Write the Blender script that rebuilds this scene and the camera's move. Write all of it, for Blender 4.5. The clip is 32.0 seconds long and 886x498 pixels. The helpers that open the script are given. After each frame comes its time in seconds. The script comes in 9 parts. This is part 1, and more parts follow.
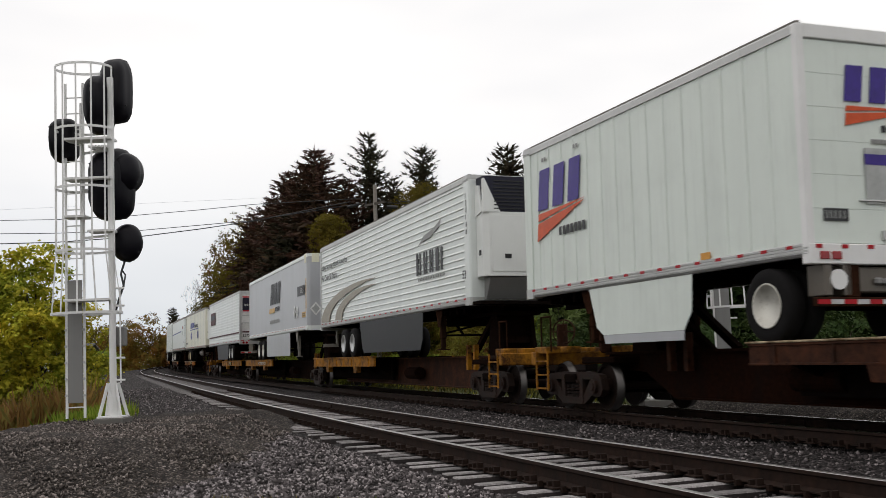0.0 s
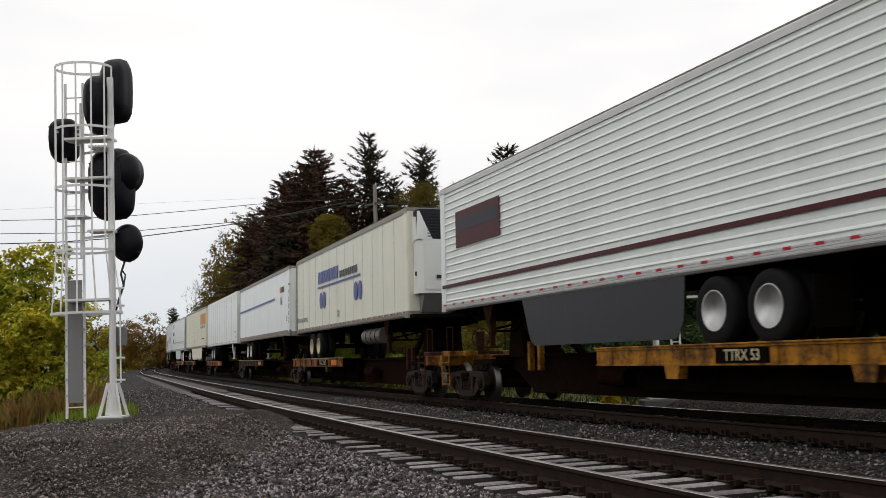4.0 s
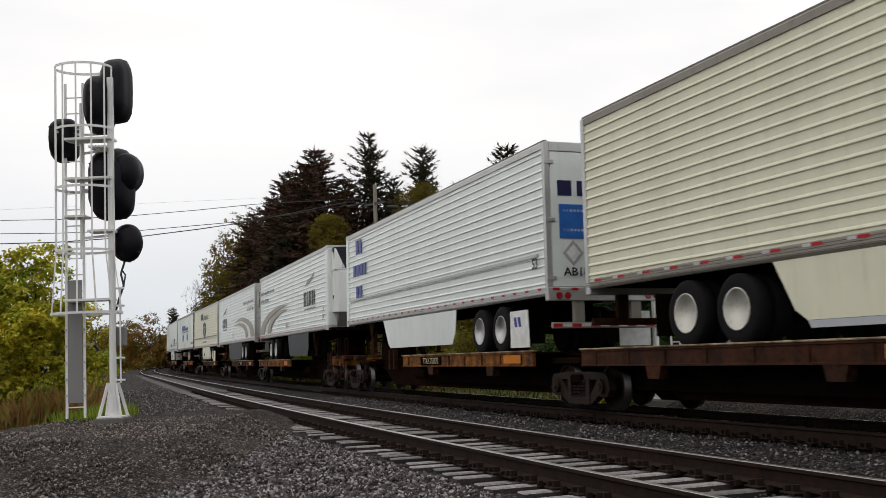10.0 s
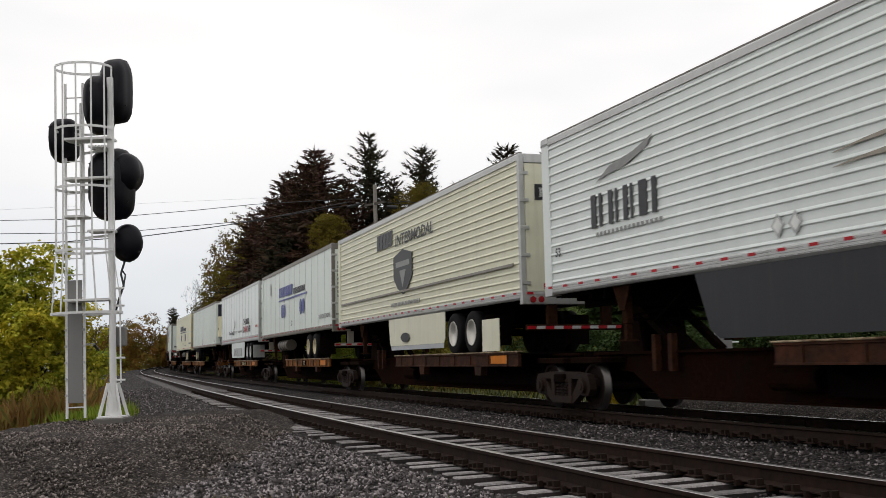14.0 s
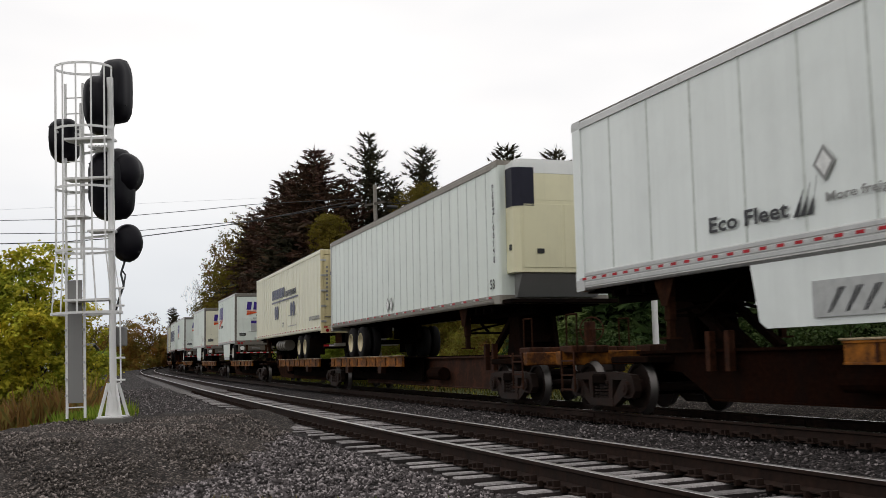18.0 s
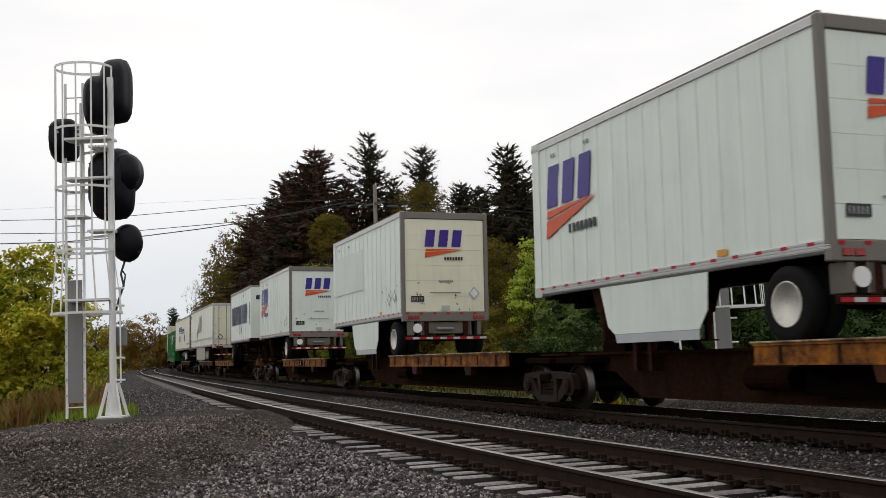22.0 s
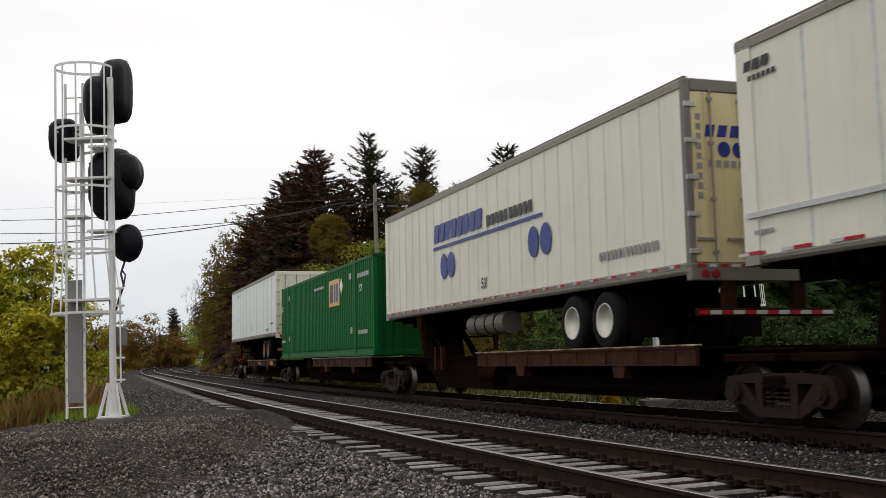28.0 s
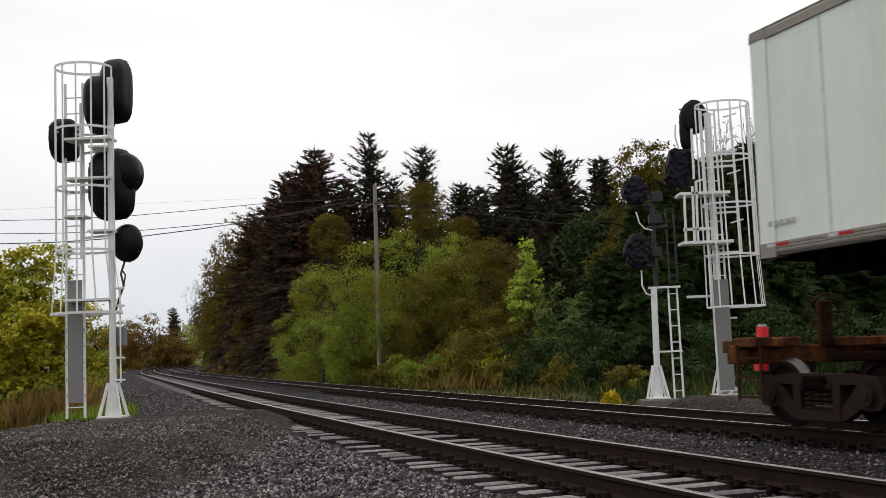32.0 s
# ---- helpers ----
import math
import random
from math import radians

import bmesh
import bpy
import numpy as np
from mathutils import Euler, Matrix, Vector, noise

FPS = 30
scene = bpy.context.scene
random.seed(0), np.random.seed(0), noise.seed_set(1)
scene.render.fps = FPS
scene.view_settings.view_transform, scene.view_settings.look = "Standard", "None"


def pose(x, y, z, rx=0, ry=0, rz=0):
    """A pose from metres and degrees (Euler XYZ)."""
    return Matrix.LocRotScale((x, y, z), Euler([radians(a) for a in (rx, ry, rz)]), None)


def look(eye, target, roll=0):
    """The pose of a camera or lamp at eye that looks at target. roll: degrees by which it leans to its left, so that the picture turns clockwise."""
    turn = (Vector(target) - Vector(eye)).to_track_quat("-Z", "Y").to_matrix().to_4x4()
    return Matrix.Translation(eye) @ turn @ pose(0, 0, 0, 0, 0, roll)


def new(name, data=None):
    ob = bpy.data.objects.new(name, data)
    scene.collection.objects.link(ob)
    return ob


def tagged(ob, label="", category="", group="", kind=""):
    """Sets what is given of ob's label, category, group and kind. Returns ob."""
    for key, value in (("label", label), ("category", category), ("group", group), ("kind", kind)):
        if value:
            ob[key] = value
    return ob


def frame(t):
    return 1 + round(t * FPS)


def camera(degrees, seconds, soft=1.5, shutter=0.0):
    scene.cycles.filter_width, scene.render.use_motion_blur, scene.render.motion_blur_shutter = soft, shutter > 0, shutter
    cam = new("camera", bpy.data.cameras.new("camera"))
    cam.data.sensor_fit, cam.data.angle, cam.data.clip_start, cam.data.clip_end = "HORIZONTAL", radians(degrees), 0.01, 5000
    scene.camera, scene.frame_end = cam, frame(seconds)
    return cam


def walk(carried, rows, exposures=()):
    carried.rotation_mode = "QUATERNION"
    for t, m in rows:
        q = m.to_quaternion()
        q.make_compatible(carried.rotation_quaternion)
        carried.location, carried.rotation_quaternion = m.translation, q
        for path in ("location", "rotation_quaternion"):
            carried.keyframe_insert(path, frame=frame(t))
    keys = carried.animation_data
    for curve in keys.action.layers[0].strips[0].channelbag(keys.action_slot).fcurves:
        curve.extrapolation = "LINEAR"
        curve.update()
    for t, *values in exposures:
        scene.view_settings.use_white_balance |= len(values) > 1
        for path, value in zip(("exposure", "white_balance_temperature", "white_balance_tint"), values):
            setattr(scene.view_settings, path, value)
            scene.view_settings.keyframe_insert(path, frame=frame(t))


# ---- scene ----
# ---------------------------------------------------------------- camera and its walk
EYE = (0.0, 0.0, 1.187)
cam = camera(46.12, 32.0, soft=0.70, shutter=0.12)
PITCH = 5.688
VIEW = look(EYE, (0.0, math.cos(radians(PITCH)), EYE[2] + math.sin(radians(PITCH))), -2.402)
walk(cam, [(0.0, VIEW), (32.0, VIEW)], [(0.0, -0.38, 6700, 11), (32.0, -0.38, 6700, 11)])

# ---------------------------------------------------------------- world, overcast sun
world = bpy.data.worlds.new("overcast_sky")
scene.world = world
world.use_nodes = True
_n, _l = world.node_tree.nodes, world.node_tree.links
_n.clear()
_out, _bg = _n.new("ShaderNodeOutputWorld"), _n.new("ShaderNodeBackground")
_sky = _n.new("ShaderNodeTexSky")
_sky.sky_type, _sky.sun_disc = "NISHITA", False
_sky.sun_elevation, _sky.sun_rotation = radians(68), radians(215)
_skyb = _n.new("ShaderNodeMix")
_skyb.data_type, _skyb.blend_type = "RGBA", "MULTIPLY"
_skyb.inputs[0].default_value = 1.0
_skyb.inputs[7].default_value = (0.10, 0.10, 0.10, 1)
_co, _no, _rp = _n.new("ShaderNodeTexCoord"), _n.new("ShaderNodeTexNoise"), _n.new("ShaderNodeValToRGB")
_mp = _n.new("ShaderNodeMapping")
_mp.inputs["Scale"].default_value = (1.0, 1.0, 3.2)
_no.inputs["Scale"].default_value, _no.inputs["Detail"].default_value = 1.6, 4.0
_rp.color_ramp.elements[0].position, _rp.color_ramp.elements[0].color = 0.33, (1.16, 1.19, 1.24, 1)
_rp.color_ramp.elements[1].position, _rp.color_ramp.elements[1].color = 0.62, (1.46, 1.46, 1.46, 1)
_sep, _el = _n.new("ShaderNodeSeparateXYZ"), _n.new("ShaderNodeValToRGB")
_el.color_ramp.elements[0].position, _el.color_ramp.elements[0].color = 0.0, (0.66, 0.71, 0.77, 1)
_el.color_ramp.elements[1].position, _el.color_ramp.elements[1].color = 0.23, (1, 1, 1, 1)
_cl = _n.new("ShaderNodeMix")
_cl.data_type, _cl.blend_type = "RGBA", "MULTIPLY"
_cl.inputs[0].default_value = 1.0
_mx = _n.new("ShaderNodeMix")
_mx.data_type = "RGBA"
_mx.inputs[0].default_value = 0.9
_l.new(_co.outputs["Generated"], _mp.inputs["Vector"])
_l.new(_mp.outputs["Vector"], _no.inputs["Vector"])
_l.new(_no.outputs["Fac"], _rp.inputs["Fac"])
_l.new(_co.outputs["Generated"], _sep.inputs[0])
_l.new(_sep.outputs["Z"], _el.inputs["Fac"])
_l.new(_rp.outputs["Color"], _cl.inputs[6])
_l.new(_el.outputs["Color"], _cl.inputs[7])
_l.new(_sky.outputs["Color"], _skyb.inputs[6])
_l.new(_skyb.outputs[2], _mx.inputs[6])
_l.new(_cl.outputs[2], _mx.inputs[7])
_l.new(_mx.outputs[2], _bg.inputs["Color"])
_bg.inputs["Strength"].default_value = 1.0
_l.new(_bg.outputs[0], _out.inputs["Surface"])

sun = new("sun", bpy.data.lights.new("sun", "SUN"))
sun.data.energy, sun.data.angle, sun.data.color = 0.55, radians(40), (1.0, 0.97, 0.93)
sun.matrix_world = look((-14, -20, 60), (0, 0, 0))


# ---------------------------------------------------------------- materials
def shader(name):
    m = bpy.data.materials.new(name)
    m.use_nodes = True
    nt = m.node_tree
    nt.nodes.clear()
    out = nt.nodes.new("ShaderNodeOutputMaterial")
    pr = nt.nodes.new("ShaderNodeBsdfPrincipled")
    nt.links.new(pr.outputs[0], out.inputs[0])
    return m, nt, pr, out


def ncoord(nt, scale=(1, 1, 1), space="Object"):
    c, mp = nt.nodes.new("ShaderNodeTexCoord"), nt.nodes.new("ShaderNodeMapping")
    mp.inputs["Scale"].default_value = scale
    nt.links.new(c.outputs[space], mp.inputs["Vector"])
    return mp.outputs["Vector"]


def nnoise(nt, vec, scale, detail=4.0, rough=0.6):
    n = nt.nodes.new("ShaderNodeTexNoise")
    n.inputs["Scale"].default_value, n.inputs["Detail"].default_value = scale, detail
    n.inputs["Roughness"].default_value = rough
    nt.links.new(vec, n.inputs["Vector"])
    return n.outputs["Fac"]


def nramp(nt, fac, stops):
    r = nt.nodes.new("ShaderNodeValToRGB")
    els = r.color_ramp.elements
    while len(els) < len(stops):
        els.new(0.5)
    for e, (p, c) in zip(els, stops):
        e.position, e.color = p, (c if len(c) == 4 else (*c, 1))
    nt.links.new(fac, r.inputs["Fac"])
    return r.outputs["Color"]


def nmix(nt, fac, a, b, mode="MIX"):
    m = nt.nodes.new("ShaderNodeMix")
    m.data_type, m.blend_type = "RGBA", mode
    for i, s in ((0, fac), (6, a), (7, b)):
        if hasattr(s, "is_linked"):
            nt.links.new(s, m.inputs[i])
        elif i == 0:
            m.inputs[0].default_value = s
        else:
            m.inputs[i].default_value = s if len(s) == 4 else (*s, 1)
    return m.outputs[2]


def nbump(nt, pr, height, strength=0.3, dist=0.02):
    b = nt.nodes.new("ShaderNodeBump")
    b.inputs["Strength"].default_value, b.inputs["Distance"].default_value = strength, dist
    nt.links.new(height, b.inputs["Height"])
    nt.links.new(b.outputs[0], pr.inputs["Normal"])


def g3(v):
    return (v, v, v)


def paint(name, col, rough=0.42, metal=0.0, dirt=0.35, soil=(0.10, 0.085, 0.07), streak=True, gloss=0.5):
    """Painted sheet: base colour, soft blotches, rain streaks and fine grime."""
    m, nt, pr, _ = shader(name)
    v = ncoord(nt)
    blot = nramp(nt, nnoise(nt, v, 0.8, 5), [(0.45, g3(0)), (0.75, g3(1))])
    vs = ncoord(nt, (5.0, 5.0, 0.35)) if streak else ncoord(nt, (4, 4, 4))
    st = nramp(nt, nnoise(nt, vs, 1.6, 6, 0.7), [(0.54, g3(0)), (0.86, g3(1))])
    dark = tuple(c * 0.90 for c in col)
    c = nmix(nt, blot, col, dark)
    if streak:
        band = nramp(nt, nnoise(nt, ncoord(nt, (1.1, 0.0, 0.02)), 2.0, 2), [(0.40, g3(0.965)), (0.62, g3(1.0))])
        c = nmix(nt, 1.0, c, band, "MULTIPLY")
    f = nt.nodes.new("ShaderNodeMath")
    f.operation = "MULTIPLY"
    nt.links.new(st, f.inputs[0])
    f.inputs[1].default_value = dirt
    c = nmix(nt, f.outputs[0], c, soil)
    fine = nramp(nt, nnoise(nt, v, 26, 4, 0.7), [(0.62, g3(0)), (0.75, g3(dirt * 0.8))])
    c = nmix(nt, fine, c, soil)
    nt.links.new(c, pr.inputs["Base Color"])
    pr.inputs["Roughness"].default_value, pr.inputs["Metallic"].default_value = rough, metal
    pr.inputs["Specular IOR Level"].default_value = gloss
    nbump(nt, pr, nnoise(nt, v, 3.0, 3), 0.12, 0.01)
    return m


def rusty(name, col, rust=(0.10, 0.045, 0.022), amount=0.5, rough=0.7, metal=0.0, gloss=0.12):
    """Worn steel: paint that gives way to rust and grime."""
    m, nt, pr, _ = shader(name)
    v = ncoord(nt)
    edge = nramp(nt, nnoise(nt, v, 2.3, 8, 0.75), [(max(0.02, 0.62 - amount * 0.5), g3(0)), (min(0.98, 0.72 - amount * 0.3), g3(1))])
    rr = nramp(nt, nnoise(nt, v, 14, 5), [(0.3, tuple(c * 0.45 for c in rust)), (0.7, rust)])
    c = nmix(nt, edge, col, rr)
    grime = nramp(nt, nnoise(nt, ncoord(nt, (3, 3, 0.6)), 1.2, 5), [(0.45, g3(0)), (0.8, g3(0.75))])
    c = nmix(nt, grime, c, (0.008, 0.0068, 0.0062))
    nt.links.new(c, pr.inputs["Base Color"])
    pr.inputs["Roughness"].default_value, pr.inputs["Metallic"].default_value = rough, metal
    pr.inputs["Specular IOR Level"].default_value = gloss
    nbump(nt, pr, nnoise(nt, v, 30, 4), 0.3, 0.008)
    return m


def crumpled(name, col):
    """Dark sheeting tied round a thing: sharp folds and a dull sheen."""
    m, nt, pr, _ = shader(name)
    v = ncoord(nt)
    c = nmix(nt, nnoise(nt, v, 5, 5), col, tuple(k * 1.8 for k in col))
    nt.links.new(c, pr.inputs["Base Color"])
    pr.inputs["Roughness"].default_value, pr.inputs["Specular IOR Level"].default_value = 0.5, 0.14
    vo = nt.nodes.new("ShaderNodeTexVoronoi")
    vo.inputs["Scale"].default_value = 9.0
    nt.links.new(v, vo.inputs["Vector"])
    nbump(nt, pr, vo.outputs["Distance"], 0.8, 0.06)
    return m


def quilted(name, col):
    """Polished stainless sheet pressed into small diamonds."""
    m, nt, pr, _ = shader(name)
    v = ncoord(nt)
    h = None
    for turn in (45, -45):
        mp = nt.nodes.new("ShaderNodeMapping")
        mp.inputs["Rotation"].default_value = (radians(turn), 0, 0)
        nt.links.new(v, mp.inputs["Vector"])
        w = nt.nodes.new("ShaderNodeTexWave")
        w.bands_direction = "Z"
        w.inputs["Scale"].default_value = 5.5
        nt.links.new(mp.outputs["Vector"], w.inputs["Vector"])
        if h is None:
            h = w.outputs["Fac"]
        else:
            mn = nt.nodes.new("ShaderNodeMath")
            mn.operation = "MINIMUM"
            nt.links.new(h, mn.inputs[0])
            nt.links.new(w.outputs["Fac"], mn.inputs[1])
            h = mn.outputs[0]
    c = nmix(nt, nramp(nt, nnoise(nt, v, 2.2, 5), [(0.4, g3(0)), (0.7, g3(1))]), col, tuple(k * 0.7 for k in col))
    nt.links.new(c, pr.inputs["Base Color"])
    pr.inputs["Roughness"].default_value, pr.inputs["Metallic"].default_value = 0.30, 0.8
    nbump(nt, pr, h, 0.55, 0.02)
    return m


def plain(name, col, rough=0.5, metal=0.0, emit=0.0, gloss=0.5):
    m, nt, pr, _ = shader(name)
    v = ncoord(nt)
    c = nmix(nt, nramp(nt, nnoise(nt, v, 6, 5), [(0.35, g3(0)), (0.75, g3(1))]), col, tuple(k * 0.72 for k in col))
    nt.links.new(c, pr.inputs["Base Color"])
    pr.inputs["Roughness"].default_value, pr.inputs["Metallic"].default_value = rough, metal
    pr.inputs["Specular IOR Level"].default_value = gloss
    if emit:
        pr.inputs["Emission Color"].default_value, pr.inputs["Emission Strength"].default_value = (*col, 1), emit
    return m


def leafmat(name, cols, trans=0.35, other=None, scale=0.55):
    """Leaves: each one takes a shade of its own, light shines through a little; whole sprays lean to a second tone."""
    m, nt, pr, out = shader(name)
    g = nt.nodes.new("ShaderNodeNewGeometry")
    ramp = lambda cs: nramp(nt, g.outputs["Random Per Island"], [(i / max(1, len(cs) - 1), c) for i, c in enumerate(cs)])
    c = ramp(cols)
    if other:
        c = nmix(nt, nramp(nt, nnoise(nt, ncoord(nt), 0.42, 3), [(0.42, g3(0)), (0.60, g3(1))]), c, ramp(other))
    patch = nramp(nt, nnoise(nt, ncoord(nt), scale, 3), [(0.35, g3(0.68)), (0.7, g3(1.22))])
    c = nmix(nt, 1.0, c, patch, "MULTIPLY")
    nt.links.new(c, pr.inputs["Base Color"])
    pr.inputs["Roughness"].default_value = 0.75
    pr.inputs["Specular IOR Level"].default_value = 0.15
    tr, mx = nt.nodes.new("ShaderNodeBsdfTranslucent"), nt.nodes.new("ShaderNodeMixShader")
    nt.links.new(c, tr.inputs["Color"])
    mx.inputs[0].default_value = trans
    nt.links.new(pr.outputs[0], mx.inputs[1])
    nt.links.new(tr.outputs[0], mx.inputs[2])
    nt.links.new(mx.outputs[0], out.inputs[0])
    return m


def stonemat(name, cols, rough=0.85):
    m, nt, pr, _ = shader(name)
    g = nt.nodes.new("ShaderNodeNewGeometry")
    c = nramp(nt, g.outputs["Random Per Island"], [(i / (len(cols) - 1), k) for i, k in enumerate(cols)])
    c = nmix(nt, nramp(nt, nnoise(nt, ncoord(nt), 40, 3), [(0.3, g3(0)), (0.8, g3(0.6))]), c, (0.03, 0.026, 0.024))
    nt.links.new(c, pr.inputs["Base Color"])
    pr.inputs["Roughness"].default_value = rough
    pr.inputs["Specular IOR Level"].default_value = 0.2
    return m


def gravelmat(name, lo, mid, hi, scale=17.0, depth=0.03):
    """Crushed stone: cells of their own shade with dark gaps between."""
    m, nt, pr, _ = shader(name)
    v = ncoord(nt)
    cell = nt.nodes.new("ShaderNodeTexVoronoi")
    cell.inputs["Scale"].default_value = scale
    nt.links.new(v, cell.inputs["Vector"])
    sep = nt.nodes.new("ShaderNodeSeparateColor")
    nt.links.new(cell.outputs["Color"], sep.inputs[0])
    c = nramp(nt, sep.outputs[0], [(0.0, lo), (0.55, mid), (0.93, hi)])
    gap = nramp(nt, cell.outputs["Distance"], [(0.25, g3(0)), (0.62, g3(0.85))])
    c = nmix(nt, gap, c, (0.012, 0.011, 0.010))
    wide = nramp(nt, nnoise(nt, v, 0.7, 6, 0.65), [(0.35, g3(0.6)), (0.7, g3(1.15))])
    c = nmix(nt, 1.0, c, wide, "MULTIPLY")
    nt.links.new(c, pr.inputs["Base Color"])
    pr.inputs["Roughness"].default_value = 0.9
    pr.inputs["Specular IOR Level"].default_value = 0.15
    inv = nt.nodes.new("ShaderNodeMath")
    inv.operation = "SUBTRACT"
    inv.inputs[0].default_value = 1.0
    nt.links.new(cell.outputs["Distance"], inv.inputs[1])
    nbump(nt, pr, inv.outputs[0], 0.9, depth)
    return m


def earthmat(name, cols, scale=0.5):
    m, nt, pr, _ = shader(name)
    v = ncoord(nt)
    c = nramp(nt, nnoise(nt, v, scale, 8, 0.7), [(0.30 + 0.4 * i / (len(cols) - 1), k) for i, k in enumerate(cols)])
    c = nmix(nt, nramp(nt, nnoise(nt, v, 12, 5), [(0.35, g3(0)), (0.75, g3(0.6))]), c, (0.03, 0.028, 0.018))
    nt.links.new(c, pr.inputs["Base Color"])
    pr.inputs["Roughness"].default_value = 0.95
    pr.inputs["Specular IOR Level"].default_value = 0.1
    nbump(nt, pr, nnoise(nt, v, 9, 6), 0.6, 0.05)
    return m


def woodmat(name, lo, hi):
    m, nt, pr, _ = shader(name)
    oi = nt.nodes.new("ShaderNodeObjectInfo")
    grain = nnoise(nt, ncoord(nt, (14, 1.0, 14)), 3.0, 6, 0.7)
    c = nramp(nt, grain, [(0.3, lo), (0.7, hi)])
    c = nmix(nt, 1.0, c, nramp(nt, oi.outputs["Random"], [(0, g3(0.55)), (1, g3(1.25))]), "MULTIPLY")
    nt.links.new(c, pr.inputs["Base Color"])
    pr.inputs["Roughness"].default_value = 0.85
    nbump(nt, pr, grain, 0.5, 0.01)
    return m


M = {}
M["white"] = paint("white_painted_aluminium", (0.71, 0.765, 0.71), 0.38, dirt=0.20)
M["clean"] = paint("clean_white_panel", (0.755, 0.795, 0.77), 0.30, dirt=0.10)
M["cream"] = paint("yellowed_white_paint", (0.72, 0.70, 0.53), 0.42, dirt=0.22)
M["ivory"] = paint("aged_ivory_paint", (0.74, 0.72, 0.56), 0.42, dirt=0.24, soil=(0.16, 0.12, 0.07))
M["stained"] = paint("rust_stained_ivory_door", (0.66, 0.57, 0.32), 0.5, dirt=0.75, soil=(0.17, 0.09, 0.035))
M["ltgrey"] = paint("light_grey_panel", (0.43, 0.44, 0.46), 0.35, dirt=0.10)
M["greenpaint"] = paint("green_container_paint", (0.0015, 0.108, 0.020), 0.55, dirt=0.12, soil=(0.003, 0.05, 0.012), gloss=0.12)
M["darkgreen"] = paint("dark_green_container_paint", (0.002, 0.070, 0.016), 0.6, dirt=0.3, soil=(0.004, 0.02, 0.008), gloss=0.1)
M["alu"] = paint("dull_aluminium", (0.50, 0.50, 0.49), 0.42, metal=0.55, dirt=0.35)
M["rail_grey"] = paint("grime_grey_rail", (0.25, 0.228, 0.195), 0.55, metal=0.2, dirt=0.6, soil=(0.07, 0.045, 0.028))
M["frame_brown"] = paint("brown_grey_door_frame", (0.16, 0.145, 0.125), 0.55, dirt=0.4)
M["bright"] = quilted("polished_diamond_steel", (0.72, 0.71, 0.69))
M["galv"] = paint("white_galvanised_steel", (0.78, 0.775, 0.765), 0.5, dirt=0.14, soil=(0.22, 0.18, 0.14))
M["galv_grey"] = paint("grey_galvanised_sheet", (0.23, 0.225, 0.22), 0.55, metal=0.2, dirt=0.25)
M["black"] = paint("matt_black_paint", (0.010, 0.0095, 0.011), 0.55, dirt=0.2, soil=(0.03, 0.027, 0.027))
M["plastic"] = paint("dark_wrapped_plastic", (0.005, 0.0043, 0.0075), 0.45, dirt=0.1, soil=(0.018, 0.016, 0.024), gloss=0.16)
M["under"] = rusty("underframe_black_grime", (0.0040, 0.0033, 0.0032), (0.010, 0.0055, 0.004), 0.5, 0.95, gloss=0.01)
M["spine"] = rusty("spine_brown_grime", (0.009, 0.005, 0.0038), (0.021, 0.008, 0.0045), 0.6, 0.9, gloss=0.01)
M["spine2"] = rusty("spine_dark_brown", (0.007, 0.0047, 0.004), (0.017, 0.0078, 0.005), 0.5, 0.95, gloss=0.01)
M["yellow"] = rusty("worn_yellow_paint", (0.38, 0.16, 0.013), (0.085, 0.034, 0.011), 0.38, 0.65)
M["orange"] = rusty("worn_orange_paint", (0.22, 0.066, 0.013), (0.060, 0.023, 0.011), 0.50, 0.7)
M["rust"] = rusty("rusted_brown_steel", (0.085, 0.028, 0.013), (0.045, 0.017, 0.0085), 0.6, 0.8)
M["reflector"] = plain("orange_reflector", (0.60, 0.18, 0.006), 0.5, gloss=0.2)
M["truckmetal"] = rusty("cast_steel_brown", (0.013, 0.0085, 0.0068), (0.027, 0.0115, 0.007), 0.5, 0.7, gloss=0.18)
M["tread"] = plain("worn_wheel_tread", (0.13, 0.12, 0.115), 0.45, 1.0)
M["wheeliron"] = rusty("wheel_steel_dark", (0.009, 0.006, 0.005), (0.019, 0.0088, 0.0058), 0.5, 0.8, gloss=0.10)
M["tyre"] = plain("black_tyre_rubber", (0.010, 0.0092, 0.0095), 0.85, gloss=0.12)
M["rim_white"] = paint("white_painted_rim", (0.58, 0.56, 0.50), 0.5, dirt=0.75, soil=(0.10, 0.055, 0.022), streak=False)
M["rim_cream"] = paint("rusty_cream_rim", (0.50, 0.42, 0.25), 0.55, dirt=0.9, soil=(0.10, 0.042, 0.014), streak=False)
M["rim_rust"] = paint("rusted_orange_rim", (0.17, 0.075, 0.022), 0.6, dirt=0.9, soil=(0.045, 0.016, 0.006), streak=False)
M["rim_alu"] = plain("polished_alloy_rim", (0.50, 0.50, 0.50), 0.42, 0.5)
M["red"] = plain("red_reflective_tape", (0.44, 0.010, 0.018), 0.45, gloss=0.2)
M["silver"] = plain("white_reflective_tape", (0.52, 0.52, 0.52), 0.4)
M["lampred"] = plain("red_lamp_lens", (0.33, 0.012, 0.016), 0.2)
M["marker"] = plain("red_marker_lamp", (0.62, 0.02, 0.03), 0.25, emit=0.25)
M["purple"] = plain("violet_vinyl", (0.042, 0.018, 0.24), 0.4, gloss=0.3)
